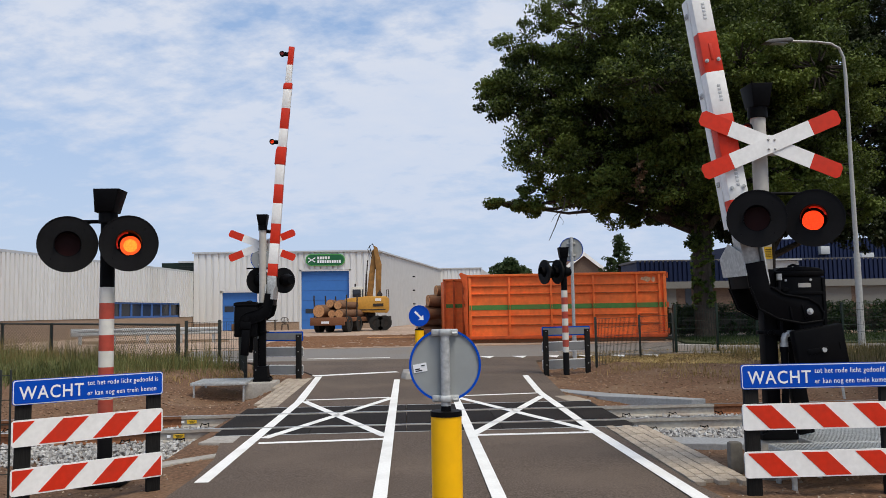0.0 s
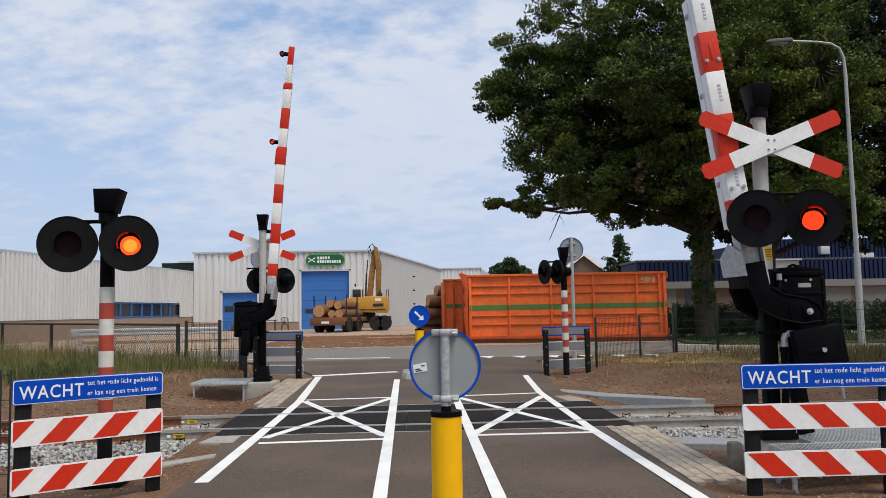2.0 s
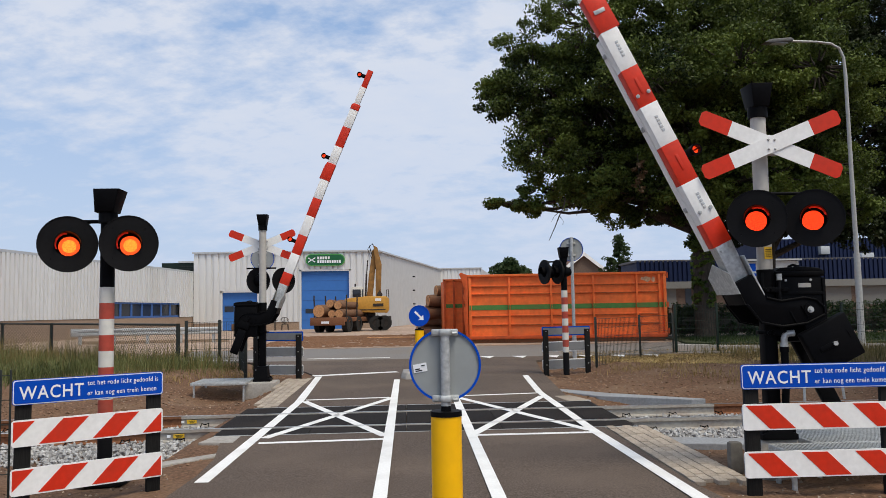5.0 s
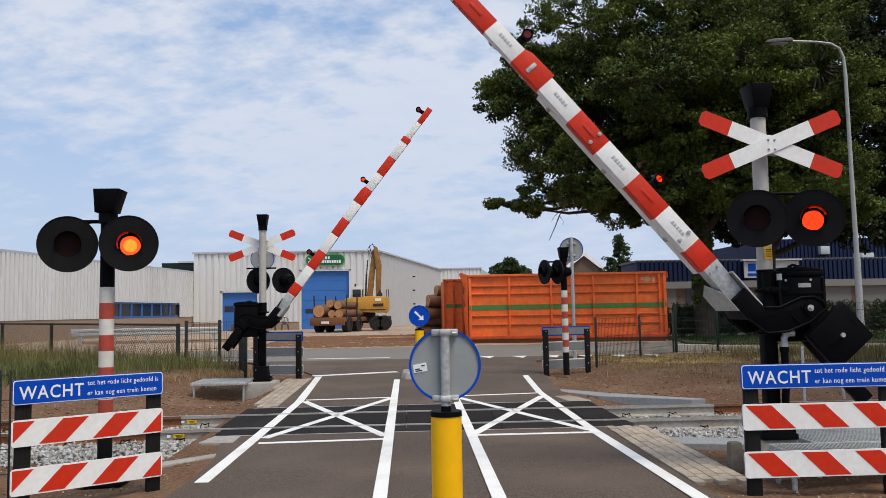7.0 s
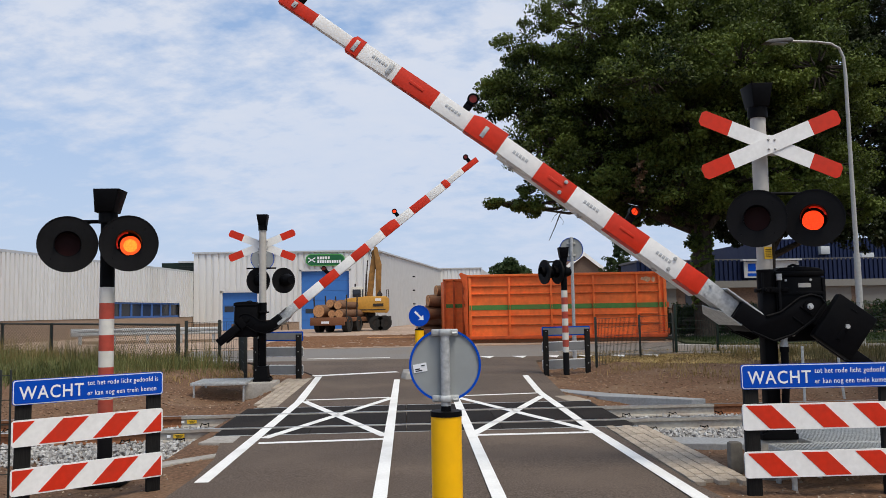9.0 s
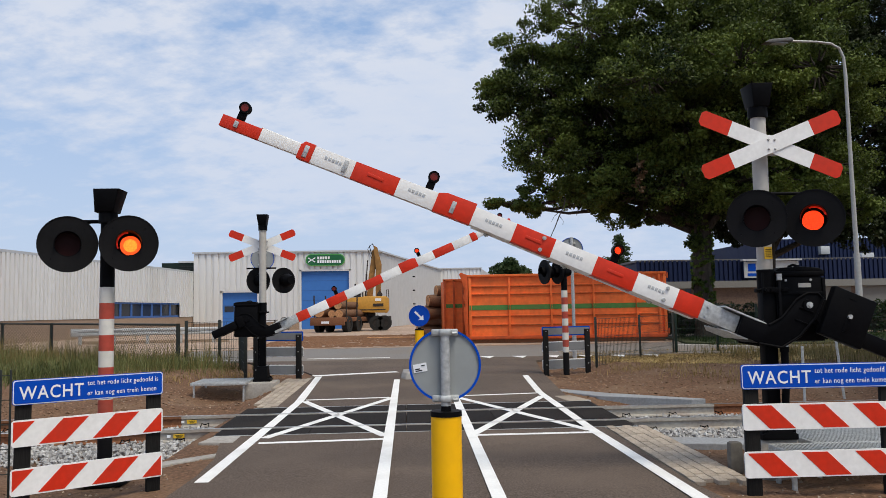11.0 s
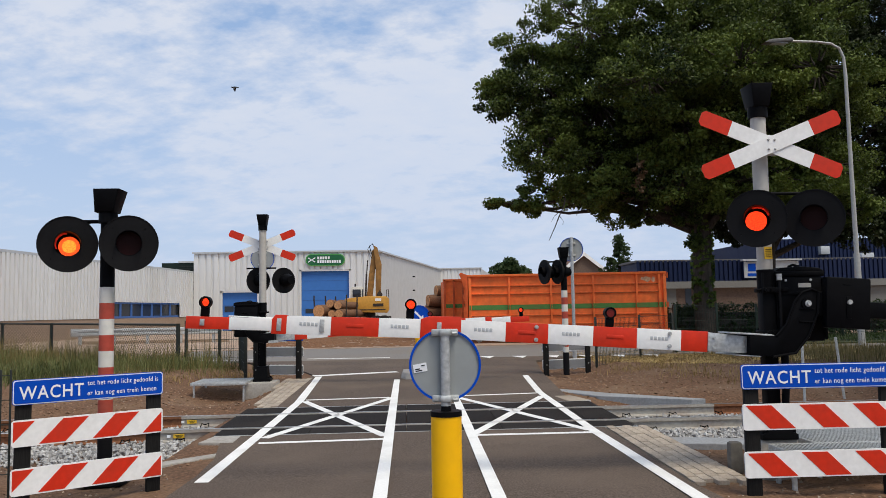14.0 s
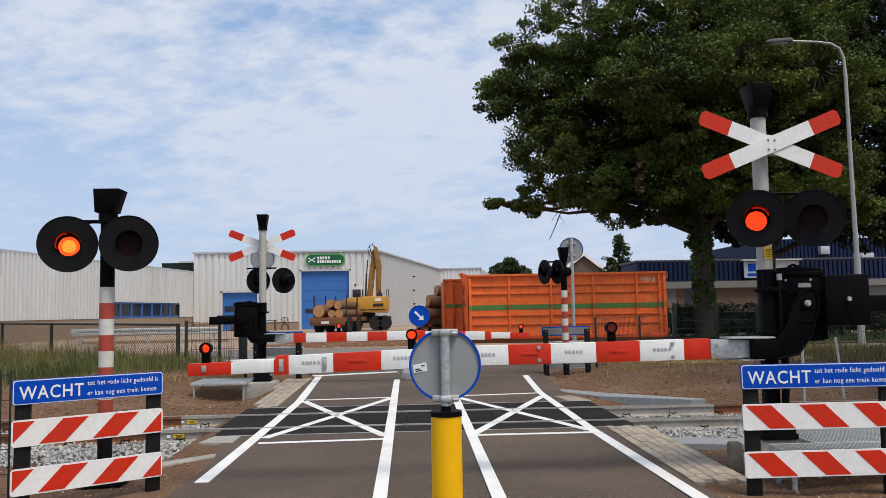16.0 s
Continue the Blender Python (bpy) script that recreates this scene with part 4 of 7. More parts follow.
far_barrier = barrier(pose(-2.907, 16.2, 0.22, 0, 0, 180), "black and grey barrier with striped boom beyond the track", FAR, False, (40, 40), (True, False, True), lamps_x=(-0.37, 0.15), block=False, boom_turn=(80.8, 87.3, -86), boom_side=-1)


def foundation(m, s, label):
    bm = B()
    box(bm, (0, 0, 0), s, 0.025)
    return tagged(part("concrete_foundation", bm, M["concrete"], None, label, m), category="foundation")


foundation(pose(3.42, 7.45, 0.13), (0.36, 0.40, 0.40), "weathered concrete block under the barrier post")
foundation(pose(-2.9, 16.15, -0.01), (0.58, 0.75, 0.46), "weathered concrete block under the far barrier post")


def grating_platform(m, w, d, h, label):
    root = thing("grating_platform", m, label, "platform", "service platforms")
    bm = B()
    box(bm, (0, -d / 2, h), (w, 0.02, 0.06), 0.004); box(bm, (0, d / 2, h), (w, 0.02, 0.06), 0.004)
    box(bm, (-w / 2, 0, h), (0.02, d, 0.06), 0.004); box(bm, (w / 2, 0, h), (0.02, d, 0.06), 0.004)
    part("frame", bm, M["galv"], root)
    bm = B()
    n = int(w / 0.034)
    for i in range(1, n):
        x = -w / 2 + w * i / n
        v = [bm.verts.new(p) for p in ((x - 0.010, -d / 2, h + 0.026), (x + 0.010, -d / 2, h + 0.026), (x + 0.010, d / 2, h + 0.026), (x - 0.010, d / 2, h + 0.026),
                                       (x - 0.010, -d / 2, h - 0.005), (x + 0.010, -d / 2, h - 0.005), (x + 0.010, d / 2, h - 0.005), (x - 0.010, d / 2, h - 0.005))]
        for q in ((0, 1, 2, 3), (7, 6, 5, 4), (0, 4, 5, 1), (1, 5, 6, 2), (2, 6, 7, 3), (3, 7, 4, 0)):
            bm.faces.new([v[k] for k in q])
    for i in range(1, int(d / 0.09)):
        box(bm, (0, -d / 2 + 0.09 * i, h + 0.018), (w, 0.006, 0.01))
    tagged(part("grating", bm, M["galv"], root, "galvanised bar grating", round_=False), kind="stuff")
    for sx in (-1, 1):
        for sy in (-1, 1):
            one_box("leg", (sx * (w / 2 - 0.05), sy * (d / 2 - 0.05), h / 2 - 0.05), (0.035, 0.035, h + 0.1), M["galv"], root)
    return root


grating_platform(pose(-3.65, 16.1, -0.05), 1.05, 1.0, 0.28, "low galvanised grating platform beside the far barrier")
grating_platform(pose(4.24, 7.0, 0.0), 1.9, 0.40, 0.275, "low galvanised grating platform before the barrier")
grating_platform(pose(4.46, 7.72, 0.0), 1.46, 1.02, 0.275, "low galvanised grating platform beside the barrier")


# ---- warning fences ----
def warning_fence(m, w, label, lean, front=True, rows=True):
    """Two black posts with two striped boards and a blue board above; lean: the way the stripes lean."""
    root = thing("warning_fence", m, label, "barrier board", "warning fences")
    for x in (-w / 2 + 0.09, w / 2 - 0.07):
        bm = B()
        box(bm, (x, 0.035, 0.46), (0.12, 0.045, 1.04), 0.004)
        part("post", bm, M["postblack"], root, "black plank post")
    def board(z, h, material, name, lab, edge=None):
        bm = B()
        box(bm, (0, 0, z), (w, 0.016, h), 0.0)
        es = [e for e in bm.edges if abs(e.verts[0].co.y - e.verts[1].co.y) > 0.001]
        bmesh.ops.bevel(bm, geom=es, offset=0.025, segments=4, profile=0.5, affect="EDGES")
        return part(name, bm, material, root, lab)
    for z in (0.61, 0.22):
        h = 0.215
        bd = board(z, h, M["white"], "striped_board", "white board with slanting red stripes")
        back = board(z, h * 0.84, M["boardback"], "board_back", "plain grey aluminium back")
        back.location.y = 0.012
        k = w / 1.33
        for i in range(-1, 5):
            h2 = h / 2 - 0.012
            sl = 0.2 * k * lean
            a = -w / 2 + k * (0.224 + 0.457 * i)
            b = a + 0.22 * k
            lo, hi = -w / 2 + 0.012, w / 2 - 0.012
            quad = [(a, z - h2), (b, z - h2), (b + sl, z + h2), (a + sl, z + h2)]
            # cut the stripe at the board's ends
            for bound, sign in ((lo, 1), (hi, -1)):
                res = []
                for (p, q) in zip(quad, quad[1:] + quad[:1]):
                    ip, iq = (p[0] - bound) * sign >= 0, (q[0] - bound) * sign >= 0
                    if ip:
                        res.append(p)
                    if ip != iq:
                        t = (bound - p[0]) / (q[0] - p[0])
                        res.append((bound, p[1] + t * (q[1] - p[1])))
                quad = res
                if len(quad) < 3:
                    break
            if len(quad) < 3:
                continue
            bm = B()
            slab(bm, quad, -0.0105, -0.007)
            part("red_stripe", bm, M["red"], bd, round_=False)
    bd = board(0.942, 0.205, M["blue"], "text_board", "blue board with white warning words")
    bm = B()
    box(bm, (0, -0.0095, 0.942), (w - 0.022, 0.004, 0.183), 0.0)
    es = [e for e in bm.edges if abs(e.verts[0].co.y - e.verts[1].co.y) > 0.001]
    bmesh.ops.bevel(bm, geom=es, offset=0.02, segments=4, profile=0.5, affect="EDGES")
    part("blue_field", bm, M["blue"], bd)
    bm = B()
    box(bm, (0, -0.008, 0.942), (w - 0.008, 0.003, 0.197), 0.0)
    es = [e for e in bm.edges if abs(e.verts[0].co.y - e.verts[1].co.y) > 0.001]
    bmesh.ops.bevel(bm, geom=es, offset=0.023, segments=4, profile=0.5, affect="EDGES")
    part("white_border", bm, M["signwhite"], bd, "thin white border")
    bm = B()
    box(bm, (0, 0.012, 0.942), (w - 0.05, 0.006, 0.15), 0.0)
    part("board_back", bm, M["boardback"], bd, round_=False)
    k = w / 1.33
    lettering("word", "WACHT", 0.150, M["signwhite"], bd, pose(-w / 2 + 0.055 * k, -0.0125, 0.885, 90, 0, 0), 0.54 * k, bold=0.0015)
    lettering("word", "tot het rode licht gedoofd is", 0.060, M["signwhite"], bd, pose(-w / 2 + 0.625 * k, -0.0125, 0.965, 90, 0, 0), 0.655 * k, bold=0.0002)
    lettering("word", "er kan nog een trein komen", 0.060, M["signwhite"], bd, pose(-w / 2 + 0.625 * k, -0.0125, 0.880, 90, 0, 0), 0.635 * k, bold=0.0002)
    bm = B()
    for x in (-w / 2 + 0.09, w / 2 - 0.07):
        for z in (0.61, 0.22, 0.942):
            rod(bm, (x, 0.05, z), (x, 0.066, z), 0.012, None, 6)
    part("bolt", bm, M["galv"], root)
    return root


def place_fence(xl, yl, xr, yr, z, label, lean):
    a = math.degrees(math.atan2(yr - yl, xr - xl))
    return warning_fence(pose((xl + xr) / 2, (yl + yr) / 2, z, 0, 0, a), math.hypot(xr - xl, yr - yl), label, lean)


place_fence(-3.21, 6.65, -2.22, 7.36, 0.02, "striped warning fence with blue text board beside a signal post", 1)
place_fence(2.78, 6.55, 4.11, 6.55, 0.03, "striped warning fence with blue text board before the barrier", -1)
place_fence(-2.24, 17.3, -3.35, 17.6, 0.13, "grey-backed warning fence with black posts beyond the track", 1)
place_fence(4.10, 17.7, 2.95, 17.3, 0.13, "grey-backed warning fence with black posts beside a banded post", -1)


# ---- bollards ----
def bollard(m, label):
    root = thing("bollard", m, label, "bollard", "yellow bollards with round signs")
    one_rod("tube", (0, 0, 0), (0, 0, 0.93), 0.0945, M["yellow"], root, seg=40, label="smooth yellow plastic tube")
    bm = B()
    rod(bm, (0, 0, 0.925), (0, 0, 0.955), 0.099, 0.096, 40)
    rod(bm, (0, 0, 0.95), (0, 0, 0.985), 0.034, 0.03, 20)
    part("cap", bm, M["black"], root, "black plastic cap")
    one_rod("pipe", (0, 0, 0.96), (0, 0, 1.455), 0.029, M["galv"], root, seg=20, label="galvanised pipe")
    bm = B()
    ring(bm, 0.0, 0.212, 0.033, 0.037, 64, 0, 1.232)
    sign = part("sign_back", bm, M["signback"], root, "plain grey back of the round sign")
    bm = B()
    ring(bm, 0.210, 0.224, 0.022, 0.050, 64, 0, 1.232)
    part("rim", bm, M["blue"], sign, "blue folded rim")
    bm = B()
    ring(bm, 0.0, 0.2095, 0.0375, 0.0395, 64, 0, 1.232)
    part("sign_face", bm, M["blue"], sign, "blue round sign face")
    bm = B()
    slab(bm, [(-0.022, -0.02), (0.022, -0.02), (0.022, 0.045), (0.075, 0.045), (0.0, 0.13), (-0.075, 0.045), (-0.022, 0.045)], 0.040, 0.042)
    slab(bm, [(-0.022, -0.13), (0.022, -0.13), (0.022, -0.02), (-0.022, -0.02)], 0.040, 0.042)
    part("arrow", bm, M["signwhite"], sign, "white slanting arrow", m=Matrix.Translation((0, 0, 1.232)) @ pose(0, 0, 0, 0, 225, 0), round_=False)
    for z in (1.434, 1.028):
        bm = B()
        box(bm, (0, 0.018, z), (0.165, 0.026, 0.042), 0.006)
        box(bm, (0, -0.012, z), (0.075, 0.05, 0.045), 0.014)
        for x in (-0.06, 0.06):
            rod(bm, (x, -0.008, z), (x, 0.01, z), 0.012, None, 8)
        rod(bm, (0.045, -0.022, z - 0.004), (0.075, -0.022, z - 0.004), 0.009, None, 8)
        part("clamp", bm, M["galv"], root)
    lab = one_box("label", (-0.155, 0.031, 1.217), (0.085, 0.003, 0.052), M["signwhite"], sign, label="small white paper label")
    lab.matrix_basis = Matrix.Translation((-0.155, 0.031, 1.217)) @ pose(0, 0, 0, 0, -9, 0) @ Matrix.Translation((0.155, -0.031, -1.217))
    bm = B()
    for dx, dz, ww in ((-0.017, -0.005, 0.03), (0.02, 0.012, 0.022), (-0.01, -0.016, 0.04)):
        box(bm, (-0.155 + dx, 0.0285, 1.217 + dz), (ww, 0.002, 0.006))
    pr = part("label_print", bm, M["blackmat"], sign, round_=False)
    pr.matrix_basis = lab.matrix_basis
    return root


near_bollard = bollard(pose(0.234, 4.93, 0.0), "yellow bollard carrying a round blue sign seen from its grey back")
far_bollard = bollard(pose(0.266, 16.95, 0.235, 0, 0, 180), "yellow bollard carrying a round blue sign with a white arrow")


def island(m, label):
    bm = B()
    pts = [(-0.30, -0.55), (0.30, -0.55), (0.40, -0.2), (0.40, 0.7), (-0.40, 0.7), (-0.40, -0.2)]
    a = [bm.verts.new((x, y, -0.03)) for x, y in pts]
    b = [bm.verts.new((x * 0.85, y * 0.9, 0.13)) for x, y in pts]
    bm.faces.new(a[::-1]); bm.faces.new(b)
    for i in range(6):
        bm.faces.new((a[i], a[(i + 1) % 6], b[(i + 1) % 6], b[i]))
    bmesh.ops.bevel(bm, geom=bm.edges[:], offset=0.02, segments=2, profile=0.5, affect="EDGES")
    return tagged(part("traffic_island", bm, M["concrete"], None, label, m), category="traffic island")


island(pose(0.25, 17.2, 0.155), "pale concrete traffic island nose under the far bollard")


# ---- container and far yard ----
def roll_off_container(m):
    """A ribbed steel container: long side towards -y, door end at -x."""
    Lc, D, H, F = 7.29, 2.4, 2.55, 0.20   # length, depth, height of the top and of the floor
    root = thing("roll_off_container", m, "large orange ribbed steel container with a green band", "container")
    bm = B()
    box(bm, (Lc / 2, D / 2, F + (H - F) / 2), (Lc - 0.1, D - 0.14, H - F - 0.04), 0.0)
    part("wall", bm, M["orange"], root, "orange steel walls")
    ribs = [0.06, 1.52, 3.08, 4.64, 6.23, 7.05, 7.25]
    levels = [2.10, 1.80, 0.99, 0.66]
    for z in levels:
        for a, b in zip(ribs, ribs[1:-1]):
            # dark strip below each swage: shadow line and ledge dirt painted in
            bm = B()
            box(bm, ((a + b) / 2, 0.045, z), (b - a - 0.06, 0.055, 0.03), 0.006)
            part("swage", bm, M["orangegrimeshade"], root)
            bm = B()
            box(bm, ((a + b) / 2, 0.055, z + 0.035), (b - a - 0.06, 0.035, 0.04), 0.006)
            part("swage", bm, M["orange"], root)
    for i, x in enumerate(ribs):
        bm = B()
        box(bm, (x, 0.025, F + (H - F) / 2), (0.11 if i in (0, 6) else 0.07, 0.09, H - F - 0.02), 0.012)
        part("rib", bm, M["orange"], root)
        one_box("band", (x, -0.0225, 1.32), (0.065, 0.005, 0.18), M["green"], root, label="green painted band")
    for a, b in zip(ribs, ribs[1:]):
        one_box("band", ((a + b) / 2, 0.061, 1.32), (b - a - 0.09, 0.012, 0.18), M["green"], root, label="green painted band")
    bm = B()
    box(bm, (Lc / 2, 0.012, H - 0.04), (Lc, 0.11, 0.09), 0.015)
    box(bm, (Lc / 2, D - 0.012, H - 0.04), (Lc, 0.11, 0.09), 0.015)
    box(bm, (0.02, D / 2, H - 0.04), (0.12, D, 0.09), 0.015)
    box(bm, (Lc - 0.02, D / 2, H - 0.04), (0.12, D, 0.09), 0.015)
    part("top_rail", bm, M["orange"], root)
    bm = B()
    box(bm, (Lc / 2, 0.02, F), (Lc, 0.12, 0.12), 0.015)
    part("floor_rail", bm, M["orangedark"], root, "worn dark orange floor rail")
    bm = B()
    box(bm, (Lc / 2, 0.12, 0.085), (Lc - 0.15, 0.16, 0.17), 0.01)
    box(bm, (Lc / 2, D - 0.3, 0.135), (Lc - 0.2, 0.18, 0.2), 0.01)
    part("skid", bm, M["rust"], root, "dark rusty skid")
    for x in (0.35, Lc - 0.3):
        one_rod("roller", (x, 0.05, 0.13), (x, 0.36, 0.13), 0.12, M["rust"], root)
    # worn spots where the paint has gone, thin as a coat of paint
    rng = random.Random(12)
    for x, z, w, h in ((6.62, 2.28, 0.32, 0.2), (6.86, 2.26, 0.14, 0.22), (6.45, 2.30, 0.12, 0.12)):
        bm = B()
        pts = [(x + w * math.cos(k * 0.7) * rng.uniform(0.35, 0.6), z + h * math.sin(k * 0.7) * rng.uniform(0.35, 0.6)) for k in range(9)]
        slab(bm, pts, 0.066, 0.0705)
        part("worn_spot", bm, M["worn_paint"], root, "bare patch with worn paint", round_=False)
    # door end with open slanted frame
    for y0 in (0.0, D - 0.1):
        bm = B()
        slab(bm, [(-0.02, F), (-0.02, H), (-0.28, H + 0.10), (-0.34, H + 0.04), (-0.12, 1.95), (-0.22, 1.75), (-0.12, 1.5), (-0.20, 1.2), (-0.12, F)], y0, y0 + 0.1, 0.01)
        part("end_frame", bm, M["orangedark"], root)
    bm = B()
    box(bm, (-0.05, D / 2, F + 1.1), (0.06, D - 0.2, 2.1), 0.01)
    for k in range(4):
        box(bm, (-0.10, 0.3 + 0.6 * k, F + 1.1), (0.06, 0.08, 2.1), 0.01)
    part("end_door", bm, M["orange"], root)
    for z in (0.36, 1.32, 2.40):
        bm = B()
        rod(bm, (Lc + 0.05, 0.0, z - 0.1), (Lc + 0.05, 0.0, z + 0.1), 0.035, None, 10)
        box(bm, (Lc + 0.02, 0.02, z), (0.08, 0.1, 0.08), 0.01)
        part("hinge", bm, M["orangedark"], root)
    return root


roll_off_container(pose(2.32, 29.6, 0.33, 0, 0, -6.3))


def second_container(m):
    root = thing("open_container", m, "narrow orange steel container behind, seen end-on", "container")
    bm = B()
    box(bm, (0.65, 1.25, 1.35), (1.3, 2.5, 2.3), 0.0)
    part("wall", bm, M["orange"], root)
    for x in (0.05, 0.45, 0.85, 1.25):
        one_box("rib", (x, -0.03, 1.35), (0.09, 0.1, 2.4), M["orangedark"], root, bevel=0.01)
    one_box("top_rail", (0.65, -0.02, 2.52), (1.36, 0.12, 0.1), M["orange"], root, bevel=0.01)
    one_box("band", (0.65, -0.007, 1.40), (1.2, 0.016, 0.16), M["green"], root, label="green painted band")
    one_box("skid", (0.65, 1.25, 0.1), (1.1, 2.3, 0.2), M["rust"], root)
    return root


second_container(pose(1.62, 34.5, 0.36))


def clad_wall(name, a, b, z0, z1, material, parent, label="", pitch=0.33, depth=0.085, skip=()):
    """Profiled sheet cladding between two plan points: a folded sheet with real ribs. skip: openings as (from, to, z0, z1) along it."""
    a, b = Vector((*a, 0)), Vector((*b, 0))
    d = b - a
    length = d.length
    d.normalize()
    nrm = Vector((d.y, -d.x, 0))
    V, F = [], []

    def strip(s0, s1, lo, hi):
        n = max(int((s1 - s0) / pitch), 1)
        prof = []
        for i in range(n):
            s = s0 + (s1 - s0) * i / n
            w = (s1 - s0) / n
            prof += [(s, 0), (s + w * 0.64, 0), (s + w * 0.70, depth), (s + w * 0.95, depth)]
        prof.append((s1, 0))
        k = len(V)
        for s, o in prof:
            p = a + d * s - nrm * (o - depth)
            V.append((p.x, p.y, lo)); V.append((p.x, p.y, hi))
        for i in range(len(prof) - 1):
            F.append((k + 2 * i, k + 2 * i + 2, k + 2 * i + 3, k + 2 * i + 1))
    cuts = sorted({0.0, length, *[c for s in skip for c in s[:2]]})
    for s0, s1 in zip(cuts, cuts[1:]):
        mid = (s0 + s1) / 2
        hit = [s for s in skip if s[0] <= mid <= s[1]]
        if hit:
            lo, hi = hit[0][2], hit[0][3]
            if lo > z0 + 0.02:
                strip(s0, s1, z0, lo)
            if hi < z1 - 0.02:
                strip(s0, s1, hi, z1)
        else:
            strip(s0, s1, z0, z1)
    return raw(name, V, F, material, parent, label)


def prism(name, pts, z0, z1, material, parent, label=""):
    bm = B()
    a = [bm.verts.new((x, y, z0)) for x, y in pts]
    b = [bm.verts.new((x, y, z1)) for x, y in pts]
    fs = [bm.faces.new(a), bm.faces.new(b)]
    n = len(pts)
    for i in range(n):
        fs.append(bm.faces.new((a[i], a[(i + 1) % n], b[(i + 1) % n], b[i])))
    bmesh.ops.recalc_face_normals(bm, faces=fs)
    return part(name, bm, material, parent, label, round_=False)


def warehouses():
    # hall along the yard, its long side turned to the crossing
    A, C = Vector((-19.9, 28.2)), Vector((-15.55, 58.2))
    u = (C - A).normalized()
    n = Vector((u.y, -u.x))
    hall = thing("industrial_hall", pose(0, 0, 0), "pale grey ribbed metal hall with brick plinth and blue window band", "building", "halls")
    wb = A + u * 0.0
    s_win0, s_win1 = 18.6, 28.0
    clad_wall("wall", A, C, 1.45, 4.61, M["cladding"], hall, "pale ribbed sheet wall", depth=0.13, skip=((s_win0, s_win1, 1.45, 2.40),))
    q = [A - n * 0.2, C - n * 0.2, C - n * 14, A - n * 14]
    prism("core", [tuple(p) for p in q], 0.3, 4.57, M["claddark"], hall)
    q = [A - n * 0.3, C - n * 0.3, C + n * 0.08, A + n * 0.08]
    prism("plinth", [tuple(p) for p in q], 0.25, 1.43, M["brick"], hall, "brown brick plinth")
    q = [A - n * 0.3, C - n * 0.3, C + n * 0.12, A + n * 0.12]
    prism("roof_edge", [tuple(p) for p in q], 4.61, 4.74, M["alu"], hall)
    k = 7
    for i in range(k):
        s0, s1 = s_win0 + (s_win1 - s_win0) * i / k, s_win0 + (s_win1 - s_win0) * (i + 1) / k
        p, r = A + u * s0, A + u * s1
        w = prism("window", [tuple(p - n * 0.05), tuple(r - n * 0.05), tuple(r - n * 0.02), tuple(p - n * 0.02)], 1.5, 2.36, M["glass"], hall, "dark window pane")
        prism("frame", [tuple(p - n * 0.06), tuple(p + u * 0.2 - n * 0.06), tuple(p + u * 0.2 + n * 0.03), tuple(p + n * 0.03)], 1.46, 2.40, M["frameblue"], w)
    p, r = A + u * s_win0, A + u * s_win1
    for z0, z1 in ((1.44, 1.56), (2.30, 2.42)):
        prism("window_frame", [tuple(p - n * 0.07), tuple(r - n * 0.07), tuple(r + n * 0.07), tuple(p + n * 0.07)], z0, z1, M["frameblue"], hall, "blue window frame")
    # low dark roof structure behind it
    t = thing("roof_unit", pose(-17.2, 60.5, 0), "dark green roof structure behind the halls", "building")
    prism("wall", [(-1.2, 0), (1.25, 0), (1.25, 3), (-1.2, 3)], 0.3, 5.5, M["fencegreen"], t)
    for z in (4.8, 5.0, 5.2):
        prism("louvre", [(0.1, -0.06), (1.25, -0.06), (1.25, 0.02), (0.1, 0.02)], z, z + 0.08, M["fence"], t)
    prism("cap", [(0.05, -0.1), (1.35, -0.1), (1.35, 3), (0.05, 3)], 5.5, 5.62, M["claddark"], t)
    # hall with the blue doors
    hall2 = thing("industrial_hall", pose(0, 0, 0), "pale grey ribbed metal hall with two blue doors", "building", "halls")
    y, x0, x1, z1 = 58.24, -15.4, -2.15, 6.0
    skip = ((1.9, 4.7, 0.3, 3.25), (7.6, 11.35, 0.3, 4.72))
    clad_wall("wall", (x0, y), (x1, y), 0.95, z1, M["cladding"], hall2, "pale ribbed sheet wall", pitch=0.40, skip=skip)
    prism("plinth", [(x0, y - 0.03), (x0 + 1.9, y - 0.03), (x0 + 1.9, y + 0.3), (x0, y + 0.3)], 0.25, 0.95, M["brick"], hall2, "brown brick plinth")
    prism("plinth", [(x0 + 4.7, y - 0.03), (x0 + 7.6, y - 0.03), (x0 + 7.6, y + 0.3), (x0 + 4.7, y + 0.3)], 0.25, 0.95, M["brick"], hall2, "brown brick plinth")
    prism("plinth", [(x0 + 11.35, y - 0.03), (x1, y - 0.03), (x1, y + 0.3), (x0 + 11.35, y + 0.3)], 0.25, 0.95, M["brick"], hall2, "brown brick plinth")
    prism("core", [(x0, y + 0.5), (x1, y + 0.5), (3.6, 86), (-14, 86)], 0.3, 6.0, M["claddark"], hall2)
    for a, b, zt, nm in ((x0 + 1.9, x0 + 4.7, 3.25, "door"), (x0 + 7.6, x0 + 11.35, 4.72, "door")):
        door = prism(nm, [(a + 0.12, y + 0.16), (b - 0.12, y + 0.16), (b - 0.12, y + 0.24), (a + 0.12, y + 0.24)], 0.34, zt - 0.1, M["bluedoor"], hall2, "blue sectional door")
        for j in range(1, 6):
            z = 0.34 + (zt - 0.44) * j / 6
